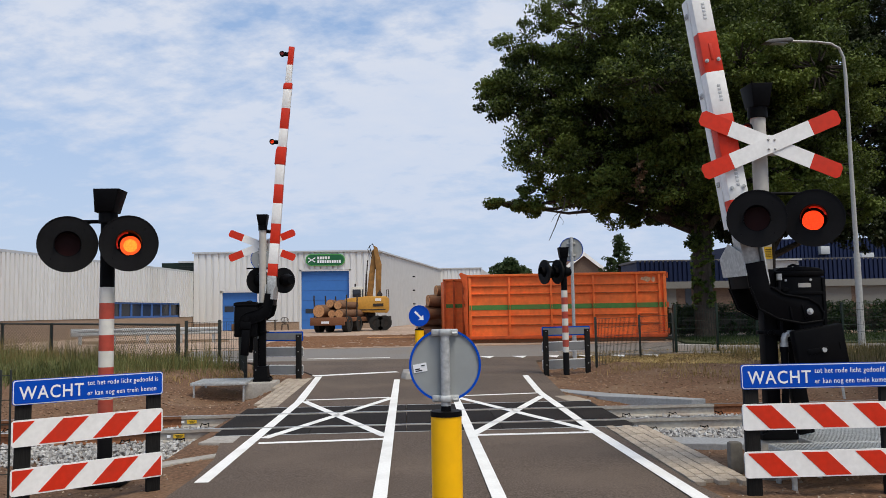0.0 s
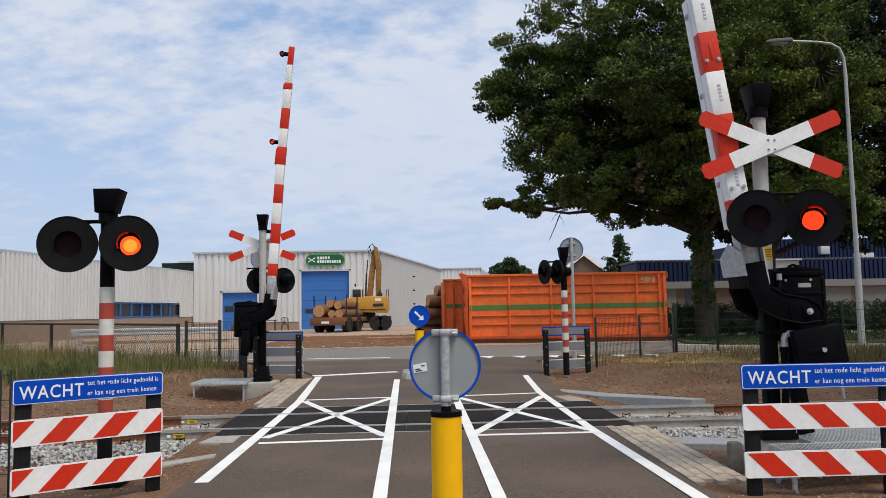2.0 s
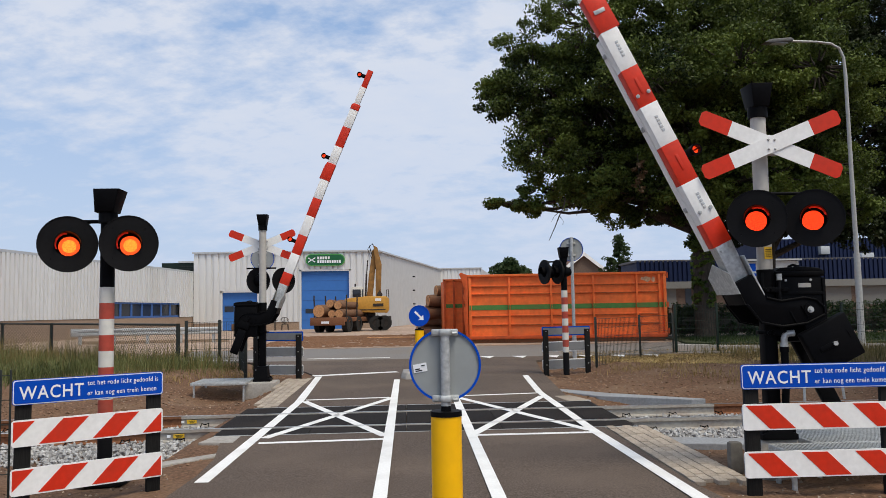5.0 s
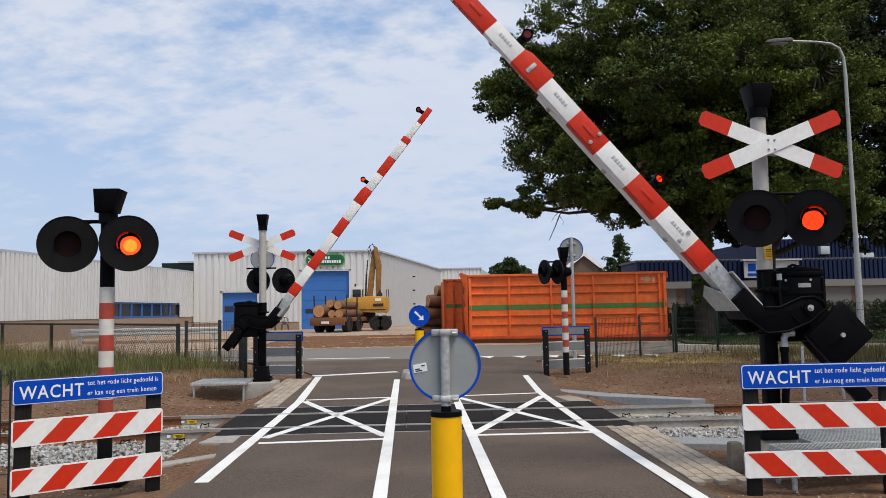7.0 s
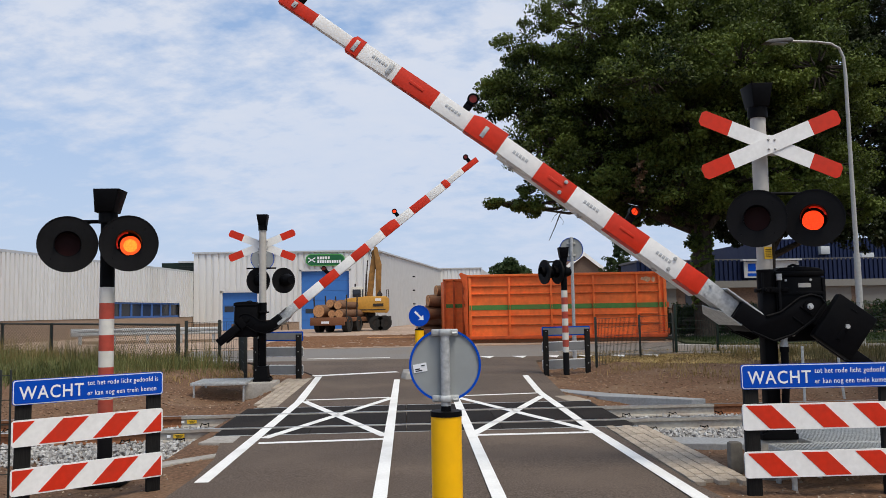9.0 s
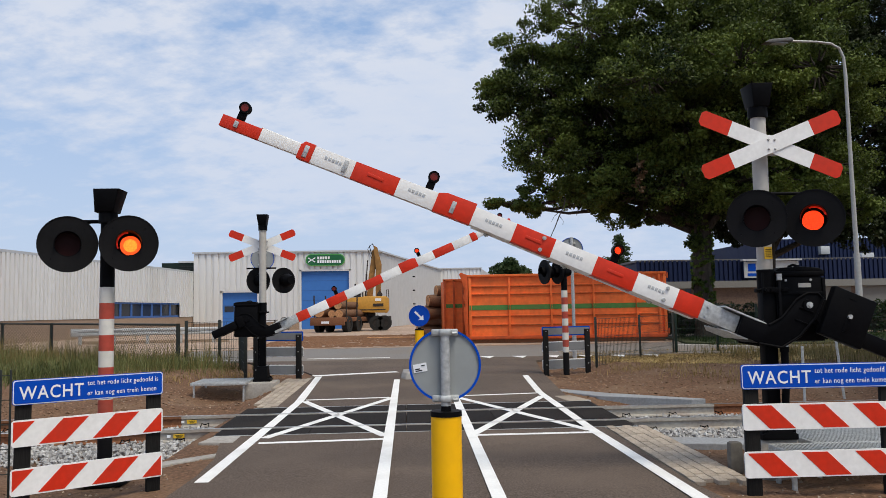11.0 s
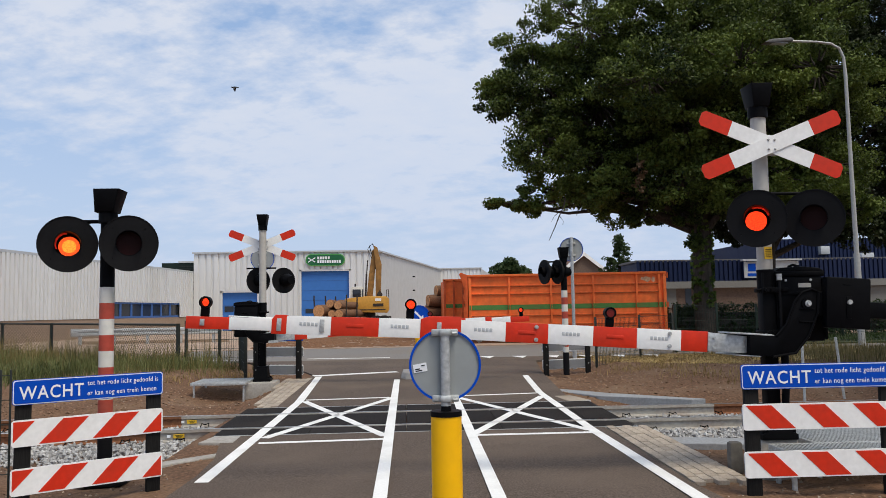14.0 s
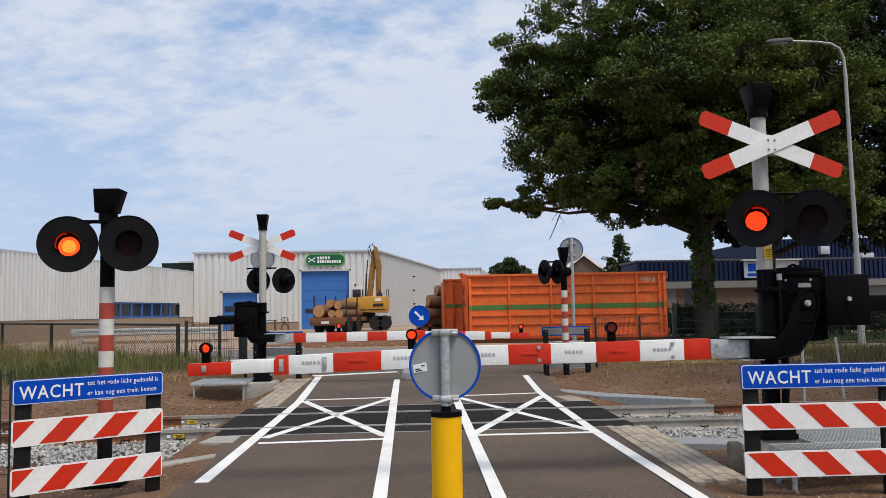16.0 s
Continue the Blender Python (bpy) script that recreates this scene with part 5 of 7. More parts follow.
            prism("groove", [(a + 0.12, y + 0.150), (b - 0.12, y + 0.150), (b - 0.12, y + 0.165), (a + 0.12, y + 0.165)], z - 0.012, z + 0.012, M["frameblue"], door)
        for px in ((0.75, 1.7, 2.65) if zt > 4 else (0.6,)):
            prism("pane", [(a + px - 0.33, y + 0.135), (a + px + 0.33, y + 0.135), (a + px + 0.33, y + 0.17), (a + px - 0.33, y + 0.17)], 1.55 if zt > 4 else 1.75, 1.87 if zt > 4 else 2.15, M["glass"], door)
        prism("door_frame", [(a, y - 0.06), (a + 0.14, y - 0.06), (a + 0.14, y + 0.3), (a, y + 0.3)], 0.3, zt, M["cladding"], hall2)
        prism("door_frame", [(b - 0.14, y - 0.06), (b, y - 0.06), (b, y + 0.3), (b - 0.14, y + 0.3)], 0.3, zt, M["cladding"], hall2)
        prism("door_frame", [(a, y - 0.06), (b, y - 0.06), (b, y + 0.3), (a, y + 0.3)], zt - 0.11, zt + 0.02, M["cladding"], hall2)
    one_box("roof_edge", ((x0 + x1) / 2, y - 0.02, z1 + 0.05), (x1 - x0 + 0.2, 0.35, 0.12), M["alu"], hall2)
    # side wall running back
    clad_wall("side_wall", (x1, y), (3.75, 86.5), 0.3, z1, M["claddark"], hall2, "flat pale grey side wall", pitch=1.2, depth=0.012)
    prism("roof_edge", [(x1 - 0.1, y - 0.1), (x1 + 0.12, y - 0.1), (3.9, 86.5), (3.6, 86.5)], z1, z1 + 0.12, M["alu"], hall2)
    bm = B()
    for i in range(3):
        tube(bm, [(0.6, 69.9, 2.2 + 1.2 * i), (0.75, 69.7, 2.2 + 1.2 * i)], 0.06, 6)
    part("wall_lamp", bm, M["black"], hall2)
    # third hall behind
    hall3 = thing("industrial_hall", pose(0, 0, 0), "pale grey ribbed metal hall far behind the yard", "building", "halls")
    clad_wall("wall", (3.75, 86.6), (8.2, 86.6), 0.3, 6.1, M["cladding"], hall3, "pale ribbed sheet wall", pitch=0.4)
    prism("core", [(3.9, 86.8), (8.2, 86.8), (12, 110), (3.9, 110)], 0.3, 6.05, M["claddark"], hall3)
    one_box("roof_edge", (6.0, 86.55, 6.16), (4.6, 0.3, 0.12), M["alu"], hall3)
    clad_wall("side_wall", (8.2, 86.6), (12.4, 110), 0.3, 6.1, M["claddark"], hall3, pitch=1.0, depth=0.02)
    # round-ended sign board; its lettering stays plain
    sign = thing("hall_sign", pose(-5.9, 58.10, 5.42), "green sign board with rounded ends and white bars on the hall", "sign")
    def pill(bm, w, h, y0, y1):
        pts = []
        for i in range(13):
            a = radians(-90 + 15 * i)
            pts.append((w / 2 - h / 2 + h / 2 * math.cos(a), h / 2 * math.sin(a)))
        for i in range(13):
            a = radians(90 + 15 * i)
            pts.append((-w / 2 + h / 2 + h / 2 * math.cos(a), h / 2 * math.sin(a)))
        slab(bm, pts, y0, y1)
    bm = B(); pill(bm, 2.85, 0.86, -0.06, 0.05)
    part("board", bm, mat("sign_green_light", (0.10, 0.36, 0.09), 0.5, var=0.05), sign, "bright green edge")
    bm = B(); pill(bm, 2.72, 0.74, -0.07, -0.055)
    part("field", bm, mat("sign_green_dark", (0.012, 0.12, 0.045), 0.5, var=0.05), sign, "dark green field")
    bm = B()
    for s in (-1, 1):
        box(bm, (-0.98, -0.078, 0), (0.62, 0.012, 0.07), 0, pose(0, 0, 0) @ Matrix.Translation((-0.98, 0, 0)) @ pose(0, 0, 0, 0, 32 * s, 0) @ Matrix.Translation((0.98, 0, 0)))
    part("emblem", bm, M["signwhite"], sign, "white crossed bars", round_=False)
    bm = B()
    for i in range(5):
        box(bm, (-0.50 + 0.19 * i, -0.078, 0.14), (0.14, 0.012, 0.20))
    for i in range(10):
        box(bm, (-0.50 + 0.175 * i, -0.078, -0.13), (0.13, 0.012, 0.20))
    part("bar", bm, M["signwhite"], sign, "white bars", round_=False)


warehouses()


def blue_building():
    y = 50.4
    b = thing("office_building", pose(0, 0, 0), "low brick building with dark blue ribbed fascia", "building")
    clad_wall("fascia", (14.85, y), (46, y), 3.15, 4.52, M["bluefacade"], b, "dark blue ribbed fascia", pitch=0.3)
    prism("roof_band", [(14.7, y - 0.35), (46, y - 0.35), (46, y + 0.3), (14.7, y + 0.3)], 2.72, 3.16, M["band_grey"], b, "pale grey band under the fascia")
    prism("wall", [(15.0, y + 0.05), (46, y + 0.05), (46, y + 14), (24.0, y + 14), (15.0, y + 4)], 0.3, 2.75, M["shade_brick"], b, "brown brick wall")
    prism("core", [(14.95, y + 0.1), (46, y + 0.1), (46, y + 14), (24.0, y + 14), (14.95, y + 4)], 2.75, 4.45, M["bluefacade"], b)
    prism("roof", [(14.8, y - 0.05), (46, y - 0.05), (46, y + 14), (23.9, y + 14), (14.8, y + 4)], 4.45, 4.58, M["roof"], b)
    for x0, x1 in ((15.4, 17.4), (18.0, 18.4), (25.8, 29.0), (29.4, 32.4), (33, 37)):
        w = prism("window", [(x0, y), (x1, y), (x1, y + 0.06), (x0, y + 0.06)], 1.5, 2.7, M["band_grey"] if x0 < 16 or x0 > 25 else M["glass"], b, "pale roller shutter")
    clad_wall("upper_wall", (26.8, y + 8), (60, y + 8), 4.4, 6.5, M["bluefacade"], b, "dark blue ribbed upper storey", pitch=0.3)
    prism("upper_core", [(26.85, y + 8.2), (60, y + 8.2), (60, y + 20), (26.85, y + 20)], 4.4, 6.45, M["bluefacade"], b)
    s = thing("roof_sign", pose(22.9, y - 0.3, 3.85), "white sign board with blue bars on the fascia", "sign")
    # white board given aluminium grey, the shade on it put into the colour
    one_box("board", (0.7, 0, 0.0), (3.6, 0.1, 1.05), M["alu"], s)
    bm = B()
    box(bm, (-0.6, -0.06, 0.15), (0.5, 0.02, 0.5)); box(bm, (0.05, -0.06, 0.15), (0.5, 0.02, 0.5))
    box(bm, (-0.3, -0.06, -0.32), (1.2, 0.02, 0.18))
    part("bar", bm, M["blue"], s, "blue bars", round_=False)
    one_box("cap", (0.7, -0.05, 0.62), (3.9, 0.4, 0.1), M["alu"], s)
    for x, z, w in ((31.5, 5.6, 0.7), (31.9, 4.75, 0.9)):
        a = one_box("air_unit", (0, 0, 0), (w, 0.5, 0.6), M["alu"], None, 0.03)
        a.matrix_basis = pose(x, y + (7.75 if z > 5 else 3.0), z)
        tagged(a, "pale air conditioning unit on the building", "air unit")
    c = one_rod("chimney_pipe", (0, 0, 0), (0, 0, 0.6), 0.14, M["black"])
    c.matrix_basis = pose(20.0, y + 1.5, 4.5)
    tagged(c, "short dark roof vent pipe", "vent")


blue_building()


def gable_house():
    h = thing("house", pose(18.4, 82, 0), "brown brick house with white-edged gable behind the container", "building")
    bm = B()
    slab(bm, [(-2.0, 0.3), (2.6, 0.3), (2.6, 5.3), (0.15, 7.0), (-2.0, 5.5)], 0, 8)
    part("wall", bm, M["shade_brick"], h)
    bm = B()
    for s, (x, z) in ((-1, (-2.4, 5.2)), (1, (2.9, 5.0))):
        slab(bm, [(0.15, 7.25), (x, z + 0.1), (x, z - 0.15), (0.15, 7.0)], -0.3, 8.2)
    part("roof", bm, M["rooftile"], h)
    bm = B()
    for x, z in ((-2.4, 5.2), (2.9, 5.0)):
        slab(bm, [(0.15, 7.45), (x, z + 0.29), (x, z - 0.12), (0.15, 7.04)], -0.40, -0.305)
    part("verge_board", bm, M["white"], h, "white verge board")


gable_house()


# ---- trees ----
def leaf_cloud(rng, centres, radius, count, size, up=0.35):
    """Many single leaves round each centre: small folded blades of two triangles, turned at random."""
    n = len(centres) * count
    c = np.repeat(np.array(centres), count, axis=0)
    d = rng.normal(size=(n, 3))
    d /= np.linalg.norm(d, axis=1)[:, None]
    r = np.repeat(np.array(radius) if np.ndim(radius) else np.full(len(centres), radius), count)
    pos = c + d * (r * rng.random(n) ** 0.45)[:, None] * np.array([1, 1, 0.62])
    nrm = rng.normal(size=(n, 3)) + np.array([0, 0, up]) + d * 0.8
    nrm /= np.linalg.norm(nrm, axis=1)[:, None]
    a = rng.normal(size=(n, 3))
    u = np.cross(nrm, a); u /= np.linalg.norm(u, axis=1)[:, None]
    w = np.cross(nrm, u)
    s = size * rng.uniform(0.65, 1.35, n)[:, None]
    p = np.stack([pos - u * s, pos + w * s * 0.62 + nrm * s * 0.15, pos + u * s, pos - w * s * 0.62 + nrm * s * 0.15], axis=1).reshape(-1, 3)
    k = np.arange(n) * 4
    f = np.stack([k, k + 1, k + 2, k + 3], axis=1)
    return p, f


def leaves(name, rng, centres, radius, count, size, material, parent, label, up=0.35):
    p, f = leaf_cloud(rng, centres, radius, count, size, up)
    me = bpy.data.meshes.new(name)
    me.vertices.add(len(p)); me.vertices.foreach_set("co", p.astype(np.float32).ravel())
    me.loops.add(len(f) * 4); me.loops.foreach_set("vertex_index", f.astype(np.int32).ravel())
    me.polygons.add(len(f))
    me.polygons.foreach_set("loop_start", (np.arange(len(f)) * 4).astype(np.int32))
    me.update(calc_edges=True)
    me.materials.append(material)
    ob = new(name, me)
    ob.parent = parent
    tagged(ob, label, kind="stuff")
    return ob


def big_tree(m, seed, lobes, trunk_r, fork, label, count=70, size=0.085, per=90, clump=0.55, ivy=0.0, leaf="leaf"):
    """A broad tree: tapered trunk, limbs to each lobe of the crown, twigs, and clumps of leaves on the lobes."""
    rng = np.random.default_rng(seed)
    root = thing("tree", m, label, "tree", "trees")
    bm = B()
    tube(bm, [(0, 0, -0.1), (0.03, 0, 0.4), (-0.02, 0.02, fork * 0.5), (0.05, 0, fork), (0.1, 0.1, fork + 2.5), (0.0, 0.1, fork + 5)],
         [trunk_r * 1.35, trunk_r * 1.05, trunk_r * 0.95, trunk_r * 0.95, trunk_r * 0.6, trunk_r * 0.25], 14)
    centres, radii = [], []
    for (x, y, z, rx, ry, rz) in lobes:
        z0 = fork + rng.uniform(-0.6, 2.2)
        mid = Vector((x * 0.45, y * 0.45, z0 + (z - z0) * 0.35 + 0.5))
        tube(bm, [(0, 0, z0), tuple(mid), (x * 0.8, y * 0.8, z0 + (z - z0) * 0.75), (x, y, z)], [trunk_r * 0.42, trunk_r * 0.27, trunk_r * 0.15, 0.03], 8)
        nn = max(int(per * (rx * rz) / 4), 7)
        for _ in range(nn):
            d = rng.normal(size=3); d /= np.linalg.norm(d)
            rr = rng.uniform(0.55, 1.0)
            c = (x + d[0] * rx * rr, y + d[1] * ry * rr, z + d[2] * rz * rr)
            centres.append(c)
            radii.append(rng.uniform(0.55, 1.15) * clump * min(1.0, 0.45 + 0.6 * rz))
            if rng.random() < 0.35:
                q = Vector(c)
                tube(bm, [(x + d[0] * rx * 0.2, y + d[1] * ry * 0.2, z + d[2] * rz * 0.2), tuple(q.lerp(Vector((x, y, z)), 0.4) + Vector((0, 0, -0.1))), c], [0.045, 0.03, 0.012], 5)
    part("trunk", bm, M["bark"], root, "dark bark trunk with limbs")
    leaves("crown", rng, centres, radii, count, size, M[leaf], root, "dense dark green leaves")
    if ivy:
        cs = []
        for _ in range(260):
            a, z = rng.uniform(0, 6.28), rng.uniform(1.2, ivy)
            r = trunk_r * 1.0
            cs.append((r * math.cos(a), r * math.sin(a), z))
        leaves("ivy", rng, cs, 0.10, 26, 0.045, M["trunk_ivy"], root, "green ivy leaves up the trunk")
    return root


# lobes: x, y, z, and half sizes, from the trunk's foot
OAK = [(-5.6, 0.8, 6.0, 1.3, 1.6, 0.5), (-5.6, -0.3, 7.6, 1.4, 1.8, 1.4), (-7.3, 0.6, 5.45, 0.55, 0.6, 0.14), (-6.5, 0.7, 5.3, 0.6, 0.6, 0.18), (-5.8, 0.6, 5.2, 0.5, 0.5, 0.22),
       (-3.4, 0.3, 5.1, 0.8, 0.9, 0.4), (-2.5, 0.2, 4.75, 0.8, 0.9, 0.38), (-1.7, 0.2, 4.75, 0.6, 0.8, 0.35), (-0.3, -0.6, 4.75, 0.6, 0.7, 0.35), (0.15, -0.4, 3.75, 0.2, 0.3, 0.2),
       (1.6, -1.0, 4.7, 1.3, 1.0, 0.45), (3.5, -1.0, 4.5, 1.4, 1.0, 0.5), (5.7, -1.0, 4.8, 1.4, 1.0, 0.6),
       (-2.4, -3.4, 9.2, 2.2, 1.6, 1.5), (0.8, -3.6, 9.6, 2.2, 1.6, 1.5), (3.8, -3.2, 9.6, 2.2, 1.6, 1.6),
       (-5.8, 0.4, 9.9, 2.3, 2.4, 1.7), (-7.3, 0.2, 9.4, 0.9, 1.2, 0.8), (-6.6, 0.3, 11.6, 0.7, 1.0, 0.7), (-3.6, 0, 6.6, 2.2, 2.6, 1.7), (-3.4, -0.6, 5.9, 1.8, 1.8, 0.7),
       (-3.2, 0.5, 9.4, 2.6, 2.8, 2.2), (-3.6, 0.2, 12.4, 2.6, 2.6, 2.0), (-0.8, -1.8, 5.9, 2.1, 1.8, 0.9), (-0.5, -1.5, 8.0, 2.6, 2.4, 1.9), (-0.6, -0.5, 11.0, 2.8, 3.0, 2.2),
       (0.0, 0.0, 14.0, 3.0, 3.0, 2.2), (2.4, -2.0, 6.0, 2.3, 2.0, 1.1), (2.6, -1.4, 8.6, 2.4, 2.6, 1.9), (2.8, 0, 11.6, 2.6, 2.8, 2.2), (5.2, -0.5, 6.6, 2.2, 2.2, 1.3),
       (-2.2, -1.2, 5.5, 1.9, 1.2, 0.6), (1.6, -1.6, 5.4, 2.2, 1.2, 0.7), (4.2, -1.6, 5.5, 2.0, 1.5, 0.8), (5.4, 0, 9.4, 2.4, 2.6, 2.0), (5.0, 0.5, 12.4, 2.4, 2.6, 2.0), (0.5, 2.6, 7.5, 3.0, 1.8, 2.2), (-2.5, 2.4, 8.2, 2.8, 1.6, 2.4), (4.0, 2.4, 8.5, 3.0, 1.8, 2.4)]
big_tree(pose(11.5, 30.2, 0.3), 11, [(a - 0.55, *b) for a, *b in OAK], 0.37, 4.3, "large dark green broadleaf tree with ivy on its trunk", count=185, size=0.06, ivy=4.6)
BACK = [(-2.5, 0, 6.0, 2.4, 2, 1.5), (0, -1, 5.4, 2.4, 2, 1.2), (2.6, 0, 6.2, 2.6, 2.2, 1.6), (-1.8, 0, 9.0, 2.8, 2.4, 2.2), (1.8, 0, 9.2, 2.8, 2.4, 2.2), (0, 0, 12.4, 3.2, 2.8, 2.4),
        (-4.2, -1.0, 5.0, 2.4, 1.8, 1.0), (-6.2, 0.5, 6.4, 2.2, 2.0, 1.6), (1.2, -1.0, 4.6, 2.6, 1.8, 0.9), (5.2, 0, 5.6, 2.6, 2.0, 1.5), (-6.5, 0, 10.5, 2.6, 2.4, 2.4), (-3.5, 0, 12.5, 2.8, 2.6, 2.4),
        (8.0, 0, 11.0, 3.0, 2.6, 3.0), (4.0, 0, 15.5, 3.5, 3.0, 2.6), (-1.0, 0, 16.0, 3.5, 3.0, 2.6), (8.0, 0, 15.0, 3.0, 2.6, 2.6),
        (5.2, 0, 8.5, 2.6, 2.4, 2.4), (-4.6, 0, 8.0, 2.2, 2.2, 2.2), (4.5, 0, 12.4, 2.8, 2.6, 2.4)]
big_tree(pose(16.5, 35.5, 0.3), 23, [(a + 2.9, *b) for a, *b in BACK], 0.4, 3.8, "dark green broadleaf tree behind the street lamp", count=100, size=0.085, leaf="leaf_shaded")


# unseen tree, added outside the view to cast shade on the bank
SHADE_TREE = [(-3.6, 0.0, 10.5, 2.4, 2.6, 1.6), (-1.0, -1.5, 10.0, 2.6, 2.6, 1.8), (-1.5, 2.5, 10.5, 2.6, 2.6, 1.8), (1.6, 0.5, 9.0, 2.6, 2.6, 2.0), (0.5, 0.5, 12.8, 3.0, 3.0, 2.0), (-3.0, -3.2, 9.8, 2.2, 2.2, 1.4),
        (2.0, -2.5, 8.0, 2.4, 2.2, 1.6), (3.5, 2.0, 9.5, 2.4, 2.4, 2.0)]
big_tree(pose(14.8, 12.0, 0.0), 37, SHADE_TREE, 0.36, 4.5, "unseen tree added to the right to shade the bank", count=90, size=0.10, leaf="leaf_shaded")


def small_tree(m, seed, lobes, label, size, count, per, clump=0.5, mat_name="leaf_far", trunk_r=0.12):
    rng = np.random.default_rng(seed)
    root = thing("tree", m, label, "tree", "trees")
    bm = B()
    top = max(l[2] for l in lobes)
    tube(bm, [(0, 0, -0.1), (0.05, 0, top * 0.5), (0, 0, top)], [trunk_r, trunk_r * 0.7, 0.03], 8)
    cs, rs = [], []
    for x, y, z, rx, ry, rz in lobes:
        tube(bm, [(0, 0, z * 0.6), (x * 0.6, y * 0.6, z * 0.8), (x, y, z)], [trunk_r * 0.5, trunk_r * 0.35, 0.02], 6)
        for _ in range(per):
            d = rng.normal(size=3); d /= np.linalg.norm(d)
            rr = rng.uniform(0.4, 1.0)
            cs.append((x + d[0] * rx * rr, y + d[1] * ry * rr, z + d[2] * rz * rr)); rs.append(clump * rng.uniform(0.6, 1.1))
    part("trunk", bm, M["bark"], root, "thin dark trunk")
    leaves("crown", rng, cs, rs, count, size, M[mat_name], root, "green leaves")
    return root


small_tree(pose(18.2, 67, 0.36), 5, [(0, 0, 3.9, 1.5, 1.2, 1.0), (-0.4, 0, 5.0, 0.9, 1.0, 0.9), (0.3, 0, 6.0, 0.7, 0.8, 0.8), (0.8, 0, 4.7, 0.8, 0.8, 0.8), (-1.1, 0, 3.8, 0.9, 0.8, 0.8), (0.1, 0, 6.9, 0.35, 0.4, 0.5), (0.9, 0, 3.4, 0.9, 0.8, 0.9)],
           "slim young green tree behind the container", 0.085, 46, 34, 0.36)
small_tree(pose(13.4, 101, 0.36), 6, [(-1.2, 0, 6.1, 1.4, 1.4, 1.0), (0.2, 0, 6.7, 1.5, 1.4, 1.2), (1.5, 0, 6.0, 1.3, 1.4, 1.0), (0, 0, 5.0, 2.4, 1.6, 1.2)],
           "round green tree far behind the halls", 0.2, 50, 30, 0.6, trunk_r=0.25)



# ---- fences, poles and yard things ----
def wire_panel(bm, a, b, z0, z1, dx=0.06, dz=0.2, r=0.003):
    """A welded wire panel between two plan points: upright and level wires."""
    a, b = Vector(a), Vector(b)
    n = max(int((b - a).length / dx), 1)
    for i in range(n + 1):
        p = a.lerp(b, i / n)
        rod(bm, (p.x, p.y, z0), (p.x, p.y, z1), r, None, 4)
    k = max(int((z1 - z0) / dz), 1)
    for i in range(k + 1):
        z = z0 + (z1 - z0) * i / k
        rod(bm, (a.x, a.y, z), (b.x, b.y, z), r * 1.3, None, 4)


def mesh_fence(name, pts, z0s, h, material, label, dx=0.06, post=0.03, r=0.003):
    root = thing(name, pose(0, 0, 0), label, "fence", "fences")
    for (x, y), z in zip(pts, z0s):
        one_box("post", (x, y, z + h / 2), (post * 2, post * 2, h + 0.06), material, root, bevel=0.004)
    for (a, za), (b, zb) in zip(zip(pts, z0s), list(zip(pts, z0s))[1:]):
        bm = B()
        wire_panel(bm, a, b, (za + zb) / 2 + 0.04, (za + zb) / 2 + h - 0.02, dx, 0.2, r)
        tagged(part("wire_panel", bm, material, root, round_=False), kind="stuff")
    return root


def chain_link(pts, zs, h, label):
    root = thing("chain_link_fence", pose(0, 0, 0), label, "fence", "fences")
    for (x, y), z in zip(pts, zs):
        one_rod("post", (x, y, z - 0.1), (x, y, z + h + 0.03), 0.05, M["fence"], root, seg=10)
    for (a, za), (b, zb) in zip(zip(pts, zs), list(zip(pts, zs))[1:]):
        a, b = Vector(a), Vector(b)
        L = (b - a).length
        one_rod("top_rail", (a.x, a.y, za + h), (b.x, b.y, zb + h), 0.028, M["fence"], root, seg=8)
        V, F = [], []
        n = int(L / 0.105)
        u = (b - a) / L
        nrm = Vector((-u.y, u.x)) * 0.0042
        up = 0.0042
        z = (za + zb) / 2
        for s in (-1, 1):
            for i in range(-int(h / 0.105), n + int(h / 0.105)):
                s0, s1 = i * 0.105, i * 0.105 + s * h
                t0, t1 = 0.0, h
                if s1 < 0:
                    t1 = t1 * (s0 / (s0 - s1)); s1 = 0
                elif s1 > L:
                    t1 = t1 * ((L - s0) / (s1 - s0)); s1 = L
                if s0 < 0 or s0 > L:
                    if s0 < 0 and s1 > 0 and s > 0:
                        t0 = -s0; s0 = 0
                    elif s0 > L and s1 < L and s < 0:
                        t0 = s0 - L; s0 = L
                    else:
                        continue
                if t1 <= t0:
                    continue
                p, q = a + u * s0, a + u * s1
                k = len(V)
                for (o, dz) in ((nrm, 0), (-nrm, 0), (Vector((0, 0)), up * 2)):
                    V.append((p.x + o.x, p.y + o.y, z + t0 + dz)); V.append((q.x + o.x, q.y + o.y, z + t1 + dz))
                F += [(k, k + 1, k + 3, k + 2), (k + 2, k + 3, k + 5, k + 4), (k + 4, k + 5, k + 1, k)]
        tagged(raw("wire_mesh", V, F, M["fence"], root), kind="stuff")
    return root


chain_link([(-5.77, 20.36), (-8.2, 22.4), (-10.71, 24.5), (-13.2, 26.6), (-15.7, 28.7)], [0.2, 0.22, 0.24, 0.26, 0.28], 1.13, "dark chain-link fence with a top rail in tall grass")
